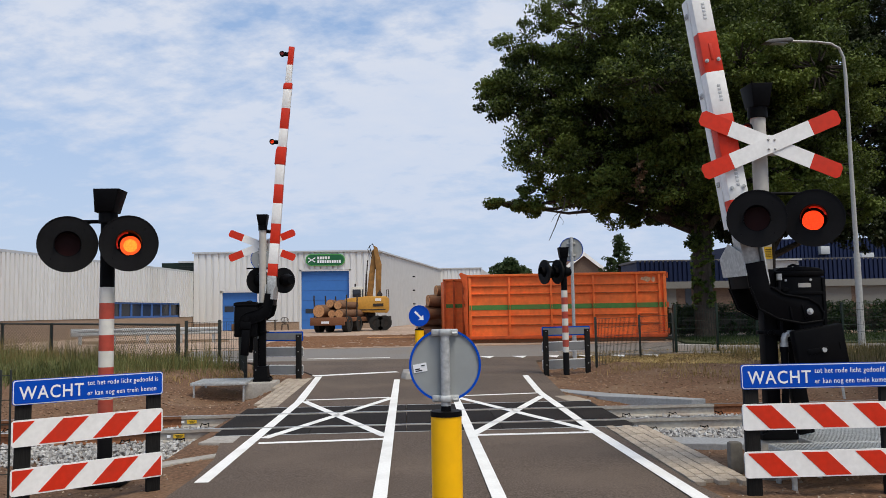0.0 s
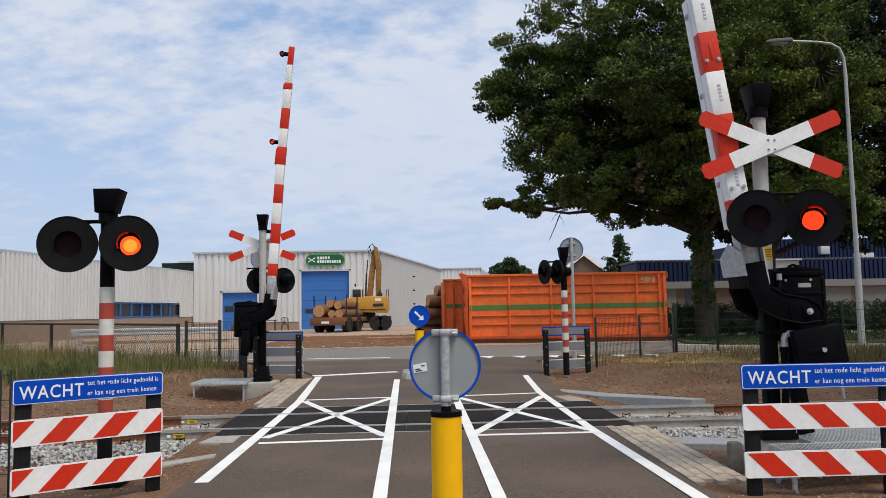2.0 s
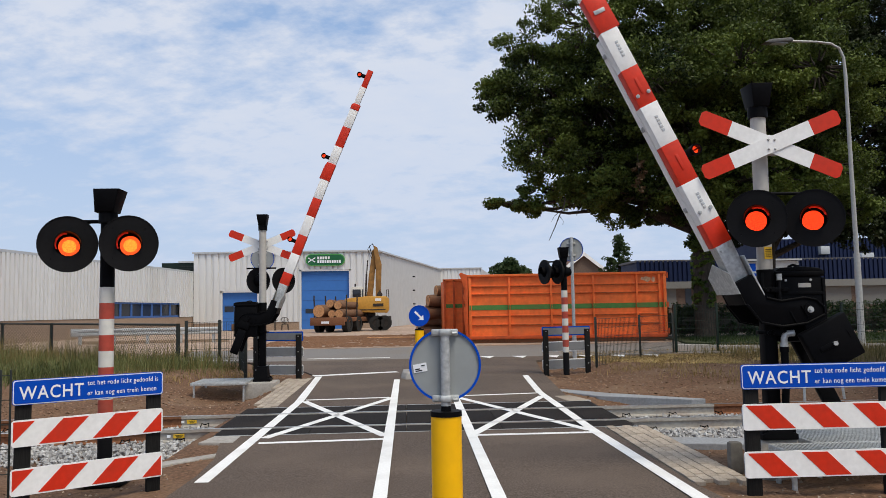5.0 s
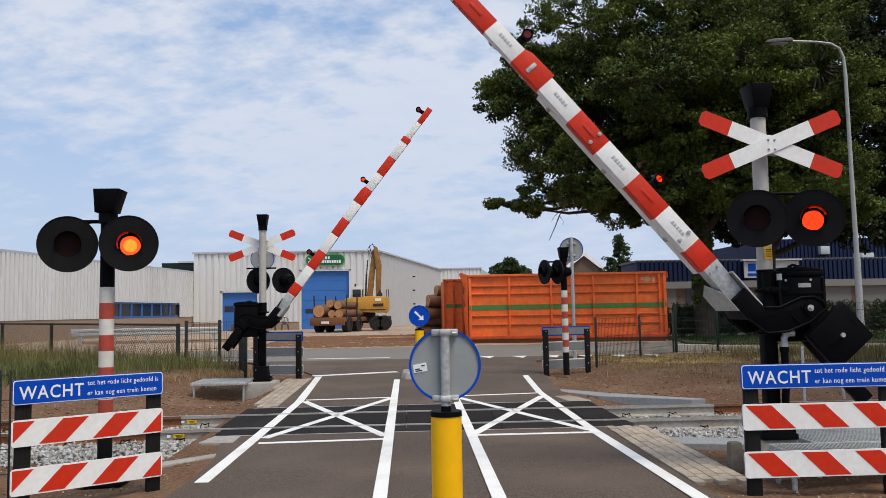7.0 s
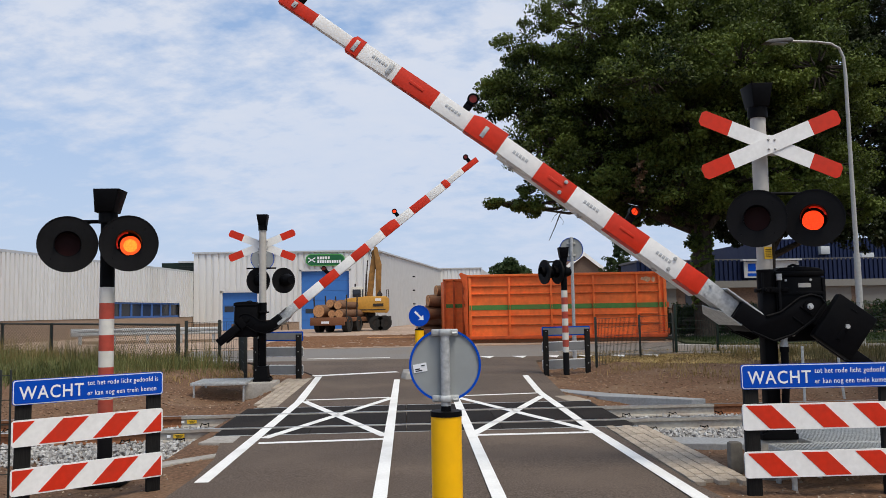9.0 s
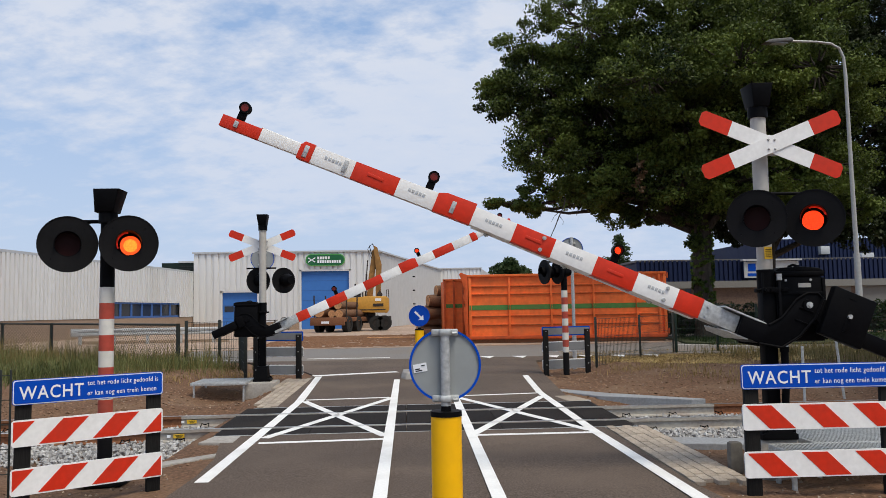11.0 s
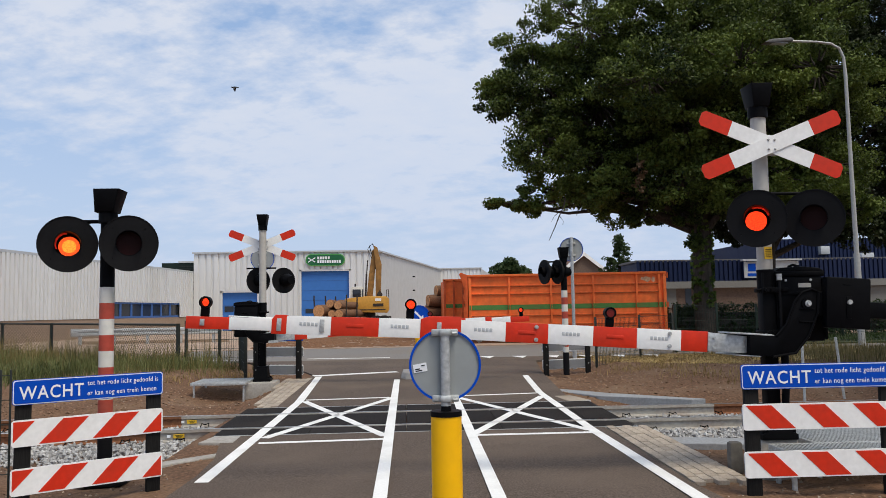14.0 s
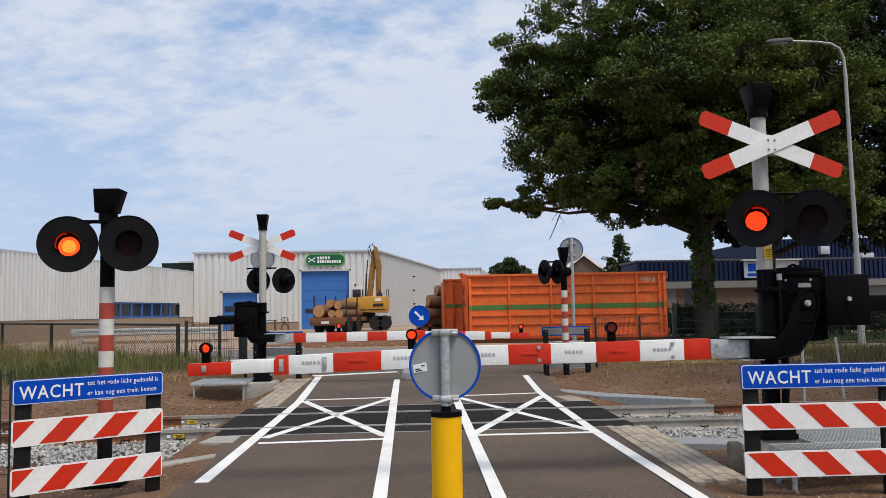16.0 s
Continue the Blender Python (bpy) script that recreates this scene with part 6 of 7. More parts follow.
mesh_fence("wire_fence", [(-5.55, 20.3), (-4.86, 20.9), (-4.2, 20.3), (-3.55, 17.7)], [0.2, 0.2, 0.2, 0.18], 1.2, M["fence"], "black welded wire fence beside the far barrier", 0.07, 0.035, 0.004)
mesh_fence("wire_fence", [(4.38, 18.3), (6.1, 20.6), (7.76, 22.9)], [0.19, 0.2, 0.21], 1.14, M["fence"], "low dark welded wire fence beside the road", 0.085, 0.024, 0.0035)
mesh_fence("wire_fence", [(7.86, 22.95), (9.16, 23.1), (12.2, 23.35), (15.7, 23.6), (19.2, 23.9), (22.7, 24.2)], [0.21, 0.22, 0.22, 0.23, 0.24, 0.25], 1.40, M["fencegreen"],
           "dark green welded wire fence in dry grass", 0.085, 0.035, 0.0035)
mesh_fence("wire_fence", [(9.75, 28.6), (13.0, 29.0), (16.5, 29.4), (20, 29.8), (23.5, 30.2)], [0.3, 0.3, 0.31, 0.31, 0.32], 1.3, M["fencegreen"],
           "dark green welded wire fence before a hedge", 0.085, 0.04, 0.003)
mesh_fence("wire_fence", [(-3.392, 7.0), (-3.475, 7.0), (-4.6, 6.9)], [0.0, 0.0, 0.0], 1.1, M["fence"], "black welded wire fence end beside the warning fence", 0.06, 0.008, 0.003)


def guardrail():
    root = thing("guardrail", pose(0, 0, 0), "galvanised steel guardrail along the yard", "guardrail")
    a, b = Vector((-13.9, 34.2)), Vector((-8.0, 34.6))
    prof = [(0, 0), (0.05, 0.04), (0.05, 0.10), (0.0, 0.14), (0.0, 0.17), (0.05, 0.21), (0.05, 0.27), (0, 0.31)]
    V, F = [], []
    for p in (a, b):
        for o, z in prof:
            V.append((p.x, p.y - o, 0.74 + z))
    n = len(prof)
    for i in range(n - 1):
        F.append((i, i + 1, n + i + 1, n + i))
    raw("beam", V, F, M["galv"], root)
    one_box("beam_end", (a.x - 0.1, a.y - 0.02, 0.9), (0.3, 0.06, 0.34), M["galv"], root, bevel=0.02)
    for i in range(5):
        p = a.lerp(b, (i + 0.08) / 4.3)
        one_box("post", (p.x, p.y + 0.06, 0.62), (0.12, 0.1, 0.64), M["galv"], root, bevel=0.01)
    bm = B()
    box(bm, (-11.0, 35.2, 0.42), (6.4, 0.25, 0.2), 0.03)
    tagged(part("low_kerb", bm, M["brick"], None, "low brown kerb behind the guardrail"), category="kerb", kind="structure")


guardrail()


def street_lamp():
    root = thing("street_lamp", pose(14.05, 24.0, 0.22), "tall grey street lamp with a curved arm and flat head", "street lamp")
    grey = mat("lamp_post_grey", (0.44, 0.44, 0.42), 0.5, 0.3, var=0.1)
    one_rod("base", (0, 0, -0.1), (0, 0, 2.9), 0.105, grey, root, r2=0.095, seg=18)
    bm = B()
    pts = [(0, 0, 2.9), (-0.02, 0, 5.5), (-0.03, 0, 8.6), (-0.06, 0, 9.15), (-0.18, 0, 9.45), (-0.45, 0, 9.6), (-0.9, 0, 9.66), (-2.1, 0, 9.70)]
    tube(bm, pts, [0.075, 0.065, 0.055, 0.045, 0.042, 0.04, 0.038, 0.036], 14)
    part("pole", bm, grey, root)
    bm = B()
    slab(bm, [(-1.75, 9.65), (-2.5, 9.59), (-2.65, 9.62), (-2.45, 9.72), (-1.8, 9.77), (-1.7, 9.72)], -0.15, 0.15, 0.03)
    head = part("head", bm, mat("lamp_head", (0.12, 0.12, 0.12), 0.5), root, "flat dark grey lamp head")
    one_box("diffuser", (-2.15, 0, 9.60), (0.5, 0.22, 0.02), M["alu"], head)


street_lamp()


def pole_sign(m, h, r, label):
    root = thing("round_sign", m, label, "traffic sign", "round signs seen from behind")
    one_rod("pole", (0, 0, -0.05), (0, 0, h + r), 0.038, M["galv"], root, seg=14)
    one_rod("sleeve", (0, 0, -0.05), (0, 0, 0.9), 0.05, M["galv"], root, seg=14)
    bm = B()
    ring(bm, 0.0, r - 0.01, 0.05, 0.056, 48, 0, h)
    bk = part("sign_back", bm, M["signback"], root, "plain grey back of the sign")
    bm = B()
    ring(bm, r - 0.012, r, 0.035, 0.07, 48, 0, h)
    part("rim", bm, M["blue"], bk, "blue folded rim")
    for dz in (-r * 0.5, r * 0.5):
        one_box("clamp", (0, 0.035, h + dz), (0.2, 0.03, 0.04), M["galv"], root, 0.004)


pole_sign(pose(3.94, 18.6, 0.17), 2.80, 0.285, "round traffic sign on a galvanised pole, grey back")
pole_sign(pose(-3.30, 18.3, 0.17), 2.66, 0.27, "round traffic sign behind the far barrier, grey back")
t = one_rod("marker_post", (0, 0, 0), (0.03, 0, 1.02), 0.022, M["galv"], seg=8)
t.matrix_basis = pose(7.2, 12.9, 0.0, 0, -7, 0)
tagged(t, "thin grey marker post in the soil", "post")
t = one_rod("marker_post", (0, 0, 0), (0, 0, 0.95), 0.022, M["galv"], seg=8)
t.matrix_basis = pose(6.33, 12.5, -0.05)
tagged(t, "thin grey marker post in the soil", "post")


def stub(x, y):
    bm = B()
    box(bm, (0, 0, 0.13), (0.13, 0.11, 0.30), 0.03)
    tagged(part("concrete_marker", bm, M["old_stone"], None, "short weathered concrete marker post", pose(x, y, 0.0)), category="marker")


stub(3.10, 7.52)


# ---- log truck, excavator, logs ----
def wheel(parent, m, r, w):
    bm = B()
    ring(bm, r * 0.55, r, -w / 2, w / 2, 24)
    t = part("wheel", bm, M["tyre"], parent, "black tyre", m)
    bm = B()
    ring(bm, 0.0, r * 0.56, -w * 0.35, w * 0.35, 20)
    part("rim", bm, M["machdark"], t)


def one_log(m, length, r, seed, label="brown felled log with pale sawn end"):
    rng = random.Random(seed)
    root = thing("log", m, label, "log", "felled logs")
    bm = B()
    pts, rs = [], []
    for i in range(7):
        pts.append((length * i / 6, rng.uniform(-0.03, 0.03), rng.uniform(-0.03, 0.03)))
        rs.append(r * (1 - 0.18 * i / 6) * rng.uniform(0.94, 1.06))
    tube(bm, pts, rs, 14)
    part("bark", bm, M["log"], root)
    for x, rr, nm in ((-0.006, rs[0] * 0.97, 0), (length + 0.006, rs[-1] * 0.97, 1)):
        bm = B()
        p = pts[0] if nm == 0 else pts[-1]
        rod(bm, (x - 0.01, p[1], p[2]), (x + 0.01, p[1], p[2]), rr, None, 14)
        part("sawn_end", bm, M["logend"], root, "pale sawn end")


def log_truck():
    # trailer, rear towards the crossing, running back to the right
    root = thing("log_trailer", pose(-4.67, 47.6, 0.36, 0, 0, 72), "dark rusty flat log trailer with steel stakes", "trailer")
    bm = B()
    box(bm, (2.1, 0, 0.78), (4.4, 2.1, 0.26), 0.03)
    for y in (-0.5, 0.5):
        box(bm, (2.1, y, 0.58), (4.2, 0.14, 0.22), 0.02)
    part("bed", bm, M["rust"], root, "dark rusty bed")
    bm = B()
    box(bm, (-0.12, 0, 0.68), (0.16, 2.2, 0.48), 0.03)
    rear = part("rear_beam", bm, M["rust"], root)
    one_box("rear_plate", (-0.215, 0.12, 0.62), (0.02, 0.5, 0.14), M["signwhite"], rear, label="pale plate")
    for x in (0.3, 2.0, 3.6):
        for y in (-1.02, 1.02):
            one_rod("stake", (x, y, 0.8), (x, y * 1.04, 2.25), 0.045, M["machdark"], root, seg=8)
    for x in (0.75, 2.3):
        for y in (-0.9, 0.9):
            wheel(root, pose(x, y, 0.48), 0.48, 0.34)
    for i, (x, y, z, l, r) in enumerate(((0.0, 0.62, 1.28, 4.3, 0.40), (0.2, -0.12, 1.14, 4.1, 0.24), (0.1, -0.65, 1.15, 4.2, 0.27), (0.4, -0.42, 1.62, 3.9, 0.26), (0.7, 0.2, 1.75, 3.6, 0.24))):
        one_log(pose(-4.67, 47.6, 0.36, 0, 0, 72) @ pose(x, y, z), l, r, 40 + i, "brown felled log lying on the trailer")
    ex = thing("wheeled_excavator", pose(-2.6, 51.5, 0.36), "yellow wheeled excavator with raised folded boom", "excavator")
    bm = B()
    slab(bm, [(-1.55, 1.45), (1.6, 1.35), (1.75, 1.6), (1.75, 2.45), (1.55, 2.6), (-0.1, 2.62), (-1.55, 2.45)], -1.2, 1.2, 0.06)
    body = part("body", bm, M["excy"], ex, "yellow engine body")
    one_box("grille", (0.95, -1.21, 1.95), (0.8, 0.03, 0.22), M["machdark"], body)
    one_box("panel", (0.95, -1.21, 2.35), (0.45, 0.02, 0.2), M["white"], body)
    one_box("stripe", (0.2, -1.212, 1.6), (2.6, 0.012, 0.07), M["machdark"], body)
    bm = B()
    slab(bm, [(-1.15, 2.4), (-0.1, 2.4), (-0.15, 3.28), (-0.3, 3.36), (-1.0, 3.36), (-1.12, 3.2)], -1.15, -0.1, 0.04)
    cab = part("cab", bm, M["bandwhite"], ex, "pale cab")
    one_box("window", (-0.66, -1.165, 2.86), (0.62, 0.03, 0.58), M["glass"], cab, bevel=0.01, label="dark cab window")
    one_box("window", (-0.2, -1.165, 2.86), (0.1, 0.03, 0.58), M["glass"], cab, label="dark cab window")
    one_rod("beacon", (-0.8, -0.6, 3.36), (-0.8, -0.6, 3.6), 0.06, M["machdark"], ex)
    bm = B()
    slab(bm, [(0.0, 2.2), (0.45, 2.1), (0.62, 3.6), (0.88, 5.4), (0.74, 5.75), (0.5, 5.5), (0.2, 3.8)], -0.2, 0.2, 0.04)
    part("boom", bm, M["worn_boom"], ex, "worn yellow boom")
    bm = B()
    slab(bm, [(0.6, 5.85), (0.9, 5.7), (1.22, 4.6), (1.12, 2.5), (0.74, 2.5), (0.76, 4.5)], -0.45, -0.2, 0.03)
    part("stick", bm, M["worn_boom"], ex, "worn yellow stick")
    bm = B()
    rod(bm, (-0.05, -0.28, 2.3), (0.05, -0.28, 4.0), 0.07, None, 8)
    rod(bm, (0.05, -0.28, 3.9), (0.15, -0.28, 4.9), 0.045, None, 8)
    rod(bm, (0.3, 0.3, 2.3), (0.4, 0.3, 4.6), 0.06, None, 8)
    part("cylinder", bm, M["machdark"], ex)
    bm = B()
    slab(bm, [(0.8, 2.2), (1.2, 2.2), (1.25, 2.8), (1.05, 3.1), (0.85, 2.8)], -0.55, -0.1, 0.03)
    part("grapple", bm, M["machdark"], ex)
    bm = B()
    tube(bm, [(0.5, -0.25, 5.2), (0.3, -0.25, 5.75), (0.5, -0.25, 5.95), (0.85, -0.25, 5.6), (0.95, -0.25, 4.8), (0.7, -0.25, 4.3)], 0.03, 6)
    tube(bm, [(0.45, -0.22, 5.0), (0.15, -0.22, 5.6), (0.35, -0.22, 5.85)], 0.025, 6)
    part("hose", bm, M["black"], ex)
    bm = B()
    box(bm, (0.1, 0, 0.85), (3.6, 1.5, 0.5), 0.06)
    rod(bm, (0.1, 0, 1.05), (0.1, 0, 1.5), 0.6, None, 20)
    part("chassis", bm, M["machdark"], ex)
    for x in (-0.9, 1.35):
        for y in (-1.0, 1.0):
            wheel(ex, pose(x, y, 0.58), 0.58, 0.5)
    wheel(ex, pose(0.85, -1.0, 0.58), 0.58, 0.5)
    bm = B()
    tube(bm, [(1.6, -1.1, 2.5), (1.6, -1.1, 3.1), (1.75, -1.1, 3.1), (1.75, -1.1, 2.5)], 0.03, 6)
    part("handrail", bm, M["machdark"], ex)
    # the boom reaches higher, the whole machine is a compact one
    for ob in ex.children:
        if ob.name.split(".")[0] in ("boom", "stick", "hose", "cylinder"):
            for v in ob.data.vertices:
                if v.co.z > 2.3:
                    v.co.z = 2.3 + (v.co.z - 2.3) * 1.2
    ex.matrix_basis = pose(-2.6, 51.5, 0.36) @ Matrix.Scale(0.84, 4)


log_truck()


def log_pile():
    lay = [(0.0, 37.2, 0.62, 0.25), (0.25, 37.8, 0.66, 0.29), (0.2, 38.5, 0.66, 0.27), (0.15, 36.7, 0.55, 0.19), (0.1, 37.45, 1.10, 0.26), (0.3, 38.1, 1.15, 0.24), (-0.1, 37.0, 1.45, 0.33),
           (0.35, 37.7, 1.6, 0.25), (0.55, 38.3, 1.65, 0.25), (0.45, 37.2, 2.05, 0.28), (0.6, 37.8, 2.1, 0.24), (0.85, 37.4, 2.5, 0.25), (1.0, 37.9, 2.55, 0.22)]
    for i, (x, y, z, r) in enumerate(lay):
        one_log(pose(x + 0.55, y, z, 0, 0, random.Random(i).uniform(4, 34)), 2.6 + 0.4 * (i % 3), r, i, "brown felled log stacked beside the container")
    for i, (x, y) in enumerate(((-1.0, 36.0), (-0.5, 35.3), (0.2, 35.6))):
        b = one_box("plank", (0, 0, 0), (1.6, 0.22, 0.05), M["logend"], bevel=0.008)
        b.matrix_basis = pose(x, y, 0.41, 0, 0, 8 * i - 6)
        tagged(b, "pale sawn plank lying on the yard", "plank", "planks on the yard")


log_pile()


def garden_set():
    def chair(m):
        root = thing("garden_chair", m, "grey plastic garden chair before the hall", "chair", "garden chairs")
        bm = B(); box(bm, (0, 0, 0.43), (0.46, 0.44, 0.04), 0.015)
        part("seat", bm, M["machdark"], root)
        bm = B()
        for i in range(5):
            a = radians(60 + 15 * i)
            tube(bm, [(0.06 * (i - 2) * -0.8, 0.21, 0.45), (0.12 * (2 - i) * 1.0, 0.26, 0.88 - 0.03 * abs(i - 2))], 0.016, 5)
        tube(bm, [(-0.25, 0.22, 0.5), (-0.25, 0.26, 0.8), (-0.12, 0.27, 0.9), (0.12, 0.27, 0.9), (0.25, 0.26, 0.8), (0.25, 0.22, 0.5)], 0.02, 6)
        part("backrest", bm, M["machdark"], root)
        for sx in (-0.2, 0.2):
            for sy in (-0.2, 0.2):
                one_rod("leg", (sx, sy, 0.42), (sx * 1.15, sy * 1.15, 0), 0.02, M["machdark"], root, seg=6)
        return root
    c = chair(pose(-8.6, 56.6, 0.375, 0, 0, 15))
    copy_thing(c, pose(-10.9, 56.8, 0.375, 0, 0, -40))
    t = thing("garden_table", pose(-9.9, 56.6, 0.375), "dark garden table before the hall", "table")
    bm = B(); box(bm, (0, 0, 0.72), (1.5, 0.8, 0.04), 0.01)
    part("tabletop", bm, M["machdark"], t)
    for sx in (-0.6, 0.6):
        for sy in (-0.3, 0.3):
            one_rod("leg", (sx, sy, 0.71), (sx, sy, 0), 0.03, M["machdark"], t, seg=6)
    f = one_box("firewood_stack", (0, 0, 0.25), (1.1, 0.4, 0.5), M["log"], bevel=0.05)
    f.matrix_basis = pose(-11.9, 57.2, 0.37)
    tagged(f, "low stack of brown firewood by the wall", "firewood")


garden_set()


# ---- hedge and grass ----
def hedge():
    rng = np.random.default_rng(8)
    root = thing("hedge", pose(0, 0, 0), "dark green clipped hedge behind the wire fence", "hedge")
    cs = []
    for _ in range(1500):
        x = rng.uniform(9.9, 34)
        cs.append((x, 30.9 + 0.05 * (x - 10) + rng.uniform(-0.45, 0.35), rng.uniform(0.4, 1.62)))
    leaves("foliage", rng, cs, 0.22, 26, 0.05, M["ivy"], root, "dark green leaves")
    bm = B()
    tube(bm, [(9.9, 31.1, 0.9), (22, 31.7, 0.9), (34, 32.3, 0.9)], 0.42, 8)
    part("core", bm, M["bark"], root, "dark twigs inside")


hedge()


def grass(name, rng, spots, h0, h1, material, label, lean=0.35, width=0.006):
    n = len(spots)
    x, y = spots[:, 0], spots[:, 1]
    z = np.array([soil(a, b) for a, b in spots]) - 0.01
    patch = np.array([0.5 + 0.5 * noise.noise(Vector((a * 1.1, b * 1.1, 7))) + 0.25 * noise.noise(Vector((a * 3.7, b * 3.7, 2))) for a, b in spots])
    h = rng.uniform(h0, h1, n) * np.clip(0.55 + 0.8 * patch, 0.45, 1.35)
    ang = rng.uniform(0, 2 * np.pi, n)
    ln = rng.uniform(0.05, lean, n) * h
    wx, wy = np.cos(ang + 1.57) * width, np.sin(ang + 1.57) * width
    tx, ty = np.cos(ang) * ln, np.sin(ang) * ln
    P = np.stack([np.stack([x - wx, y - wy, z], 1), np.stack([x + wx, y + wy, z], 1),
                  np.stack([x + tx * 0.4 + wx * 0.7, y + ty * 0.4 + wy * 0.7, z + h * 0.6], 1), np.stack([x + tx * 0.4 - wx * 0.7, y + ty * 0.4 - wy * 0.7, z + h * 0.6], 1),
                  np.stack([x + tx, y + ty, z + h], 1)], axis=1).reshape(-1, 3)
    k = np.arange(n) * 5
    F = [(a, a + 1, a + 2, a + 3) for a in k] + [(a + 3, a + 2, a + 4) for a in k]
    ob = raw(name, P.tolist(), F, material, label=label)
    return tagged(ob, kind="stuff", category="grass")


def clods(rng):
    """Lumps of earth on the bare soil, as plain low stones in the soil's colour."""
    V, F = [], []
    base = [(1, 0, 0), (-1, 0, 0), (0, 1, 0), (0, -1, 0), (0, 0, 1), (0, 0, -1)]
    tri = [(0, 2, 4), (2, 1, 4), (1, 3, 4), (3, 0, 4), (2, 0, 5), (1, 2, 5), (3, 1, 5), (0, 3, 5)]
    for _ in range(7000):
        side = rng.random() < 0.45
        x = rng.uniform(-7, -2.2) if side else rng.uniform(2.6, 9)
        y = rng.uniform(5.5, 9.0) if rng.random() < 0.4 else rng.uniform(13.2, 19.0)
        if y < 9 and (2.4 < x < 3.05):
            continue
        if y > 12 and -2.75 < x < -2.0:
            continue
        r = rng.uniform(0.008, 0.04) ** 1.0 * (0.6 if y < 9 else 1.0)
        z = soil(x, y)
        rot = Euler((rng.uniform(-0.3, 0.3), rng.uniform(-0.3, 0.3), rng.uniform(0, 6.28))).to_matrix()
        k = len(V)
        for b in base:
            p = rot @ Vector((b[0] * rng.uniform(0.8, 1.6), b[1] * rng.uniform(0.7, 1.2), b[2] * 0.6))
            V.append((x + r * p.x, y + r * p.y, z + r * p.z))
        F += [(k + a, k + b, k + c) for a, b, c in tri]
    tagged(raw("soil_clods", V, F, M["clod"], label="lumps of brown earth on the bare soil"), kind="stuff", category="soil")


def lawns():
    rng = np.random.default_rng(17)
    # tall green grass along the left fence
    t = rng.random(9000)
    s = np.stack([-5.0 - 9.5 * t, 20.0 + 7.2 * t], 1) + np.stack([rng.normal(0, 0.9, 9000) * 0.6, -np.abs(rng.normal(0, 1.1, 9000)) + 0.5], 1)
    grass("tall_grass", rng, s, 0.14, 0.5, M["grass"], "tall green grass along the fence", 0.6, 0.007)
    grass("tall_grass", rng, s[::4] + rng.normal(0, 0.15, s[::4].shape), 0.45, 0.95, M["midgrass"], "tall dry stalks among the grass along the fence", 0.45, 0.005)
    s = np.stack([rng.uniform(-9.5, -4.0, 5000), rng.uniform(17.2, 20.5, 5000)], 1)
    keep = (s[:, 1] - 17.0) > rng.random(5000) * 3.2
    grass("dry_grass", rng, s[keep][::2], 0.05, 0.2, M["midgrass"], "short dry grass at the soil's edge", 0.9)
    n = 9000
    s = np.stack([rng.uniform(-11.0, -4.4, n), rng.uniform(14.3, 20.0, n)], 1)
    keep = rng.random(n) < np.clip((-s[:, 0] - 4.6) / 2.2 + (s[:, 1] - 18.5) / 3.0, 0, 1)
    grass("tall_grass", rng, s[keep], 0.10, 0.38, M["grass"], "green grass spreading from the fence", 0.8, 0.007)
    # dry grass on the bank to the right
    n = 52000
    s = np.stack([rng.uniform(4.6, 16.5, n), rng.uniform(15.4, 24.2, n)], 1)
    w = np.clip((s[:, 1] - 17.4 + 0.25 * (s[:, 0] - 6.0) - 0.8 * np.sin(s[:, 0] * 0.9)) / 2.0, 0, 1)
    keep = rng.random(n) < w
    clump = np.array([noise.noise(Vector((a * 0.8, b * 0.8, 4))) + 0.6 * noise.noise(Vector((a * 2.3, b * 2.3, 9))) for a, b in s])
    keep &= rng.random(n) < np.clip(0.55 + 1.3 * clump, 0.03, 1)
    grass("dry_grass", rng, s[keep], 0.03, 0.13, M["drygrass"], "dry yellowish grass on the bank", 2.6, 0.006)
    n = 26000
    s = np.stack([rng.uniform(7.5, 16.0, n), rng.uniform(14.0, 23.5, n)], 1)
    w = np.clip((s[:, 0] - 7.5) / 4.0, 0, 1)
    clump = np.array([noise.noise(Vector((a * 0.7, b * 0.7, 14))) for a, b in s])
    keep = (rng.random(n) < w) & (rng.random(n) < np.clip(0.5 + 1.6 * clump, 0.02, 1))
    grass("tall_grass", rng, s[keep], 0.06, 0.42, M["midgrass"], "tall yellow-green grass on the bank", 0.5, 0.007)
    n = 16000
    s = np.stack([rng.uniform(10.2, 26, n), rng.uniform(25.9, 30.4, n)], 1)
    grass("lawn", rng, s, 0.13, 0.24, M["ivy"], "short green lawn before the hedge", 0.8, 0.01)
    # cut straw lying near the fence
    n = 46000
    a, r = rng.uniform(0, 6.283, n), np.sqrt(rng.random(n))
    s = np.stack([7.6 + 2.9 * r * np.cos(a) + 0.3 * (r * np.sin(a)), 20.0 + 2.6 * r * np.sin(a)], 1)
    clump = np.array([noise.noise(Vector((p * 1.3, q * 0.9, 21))) + 0.5 * noise.noise(Vector((p * 4, q * 3, 5))) for p, q in s])
    keep = rng.random(n) < np.clip(0.45 + 1.5 * clump, 0.02, 1)
    grass("straw", rng, s[keep], 0.02, 0.065, M["straw"], "cut yellow straw lying on the bank", 4.0, 0.007)
    # sparse tufts on the soil
    cs = [(-3.6, 18.3), (-4.2, 17.6), (5.6, 15.4), (6.4, 14.6), (7.2, 15.8), (8.2, 14.9), (9.0, 15.6), (5.0, 17.2), (5.7, 17.0), (-5.2, 16.9), (-6.2, 17.3)]
    s = np.concatenate([np.array(c) + rng.normal(0, 0.35, (160, 2)) for c in cs])
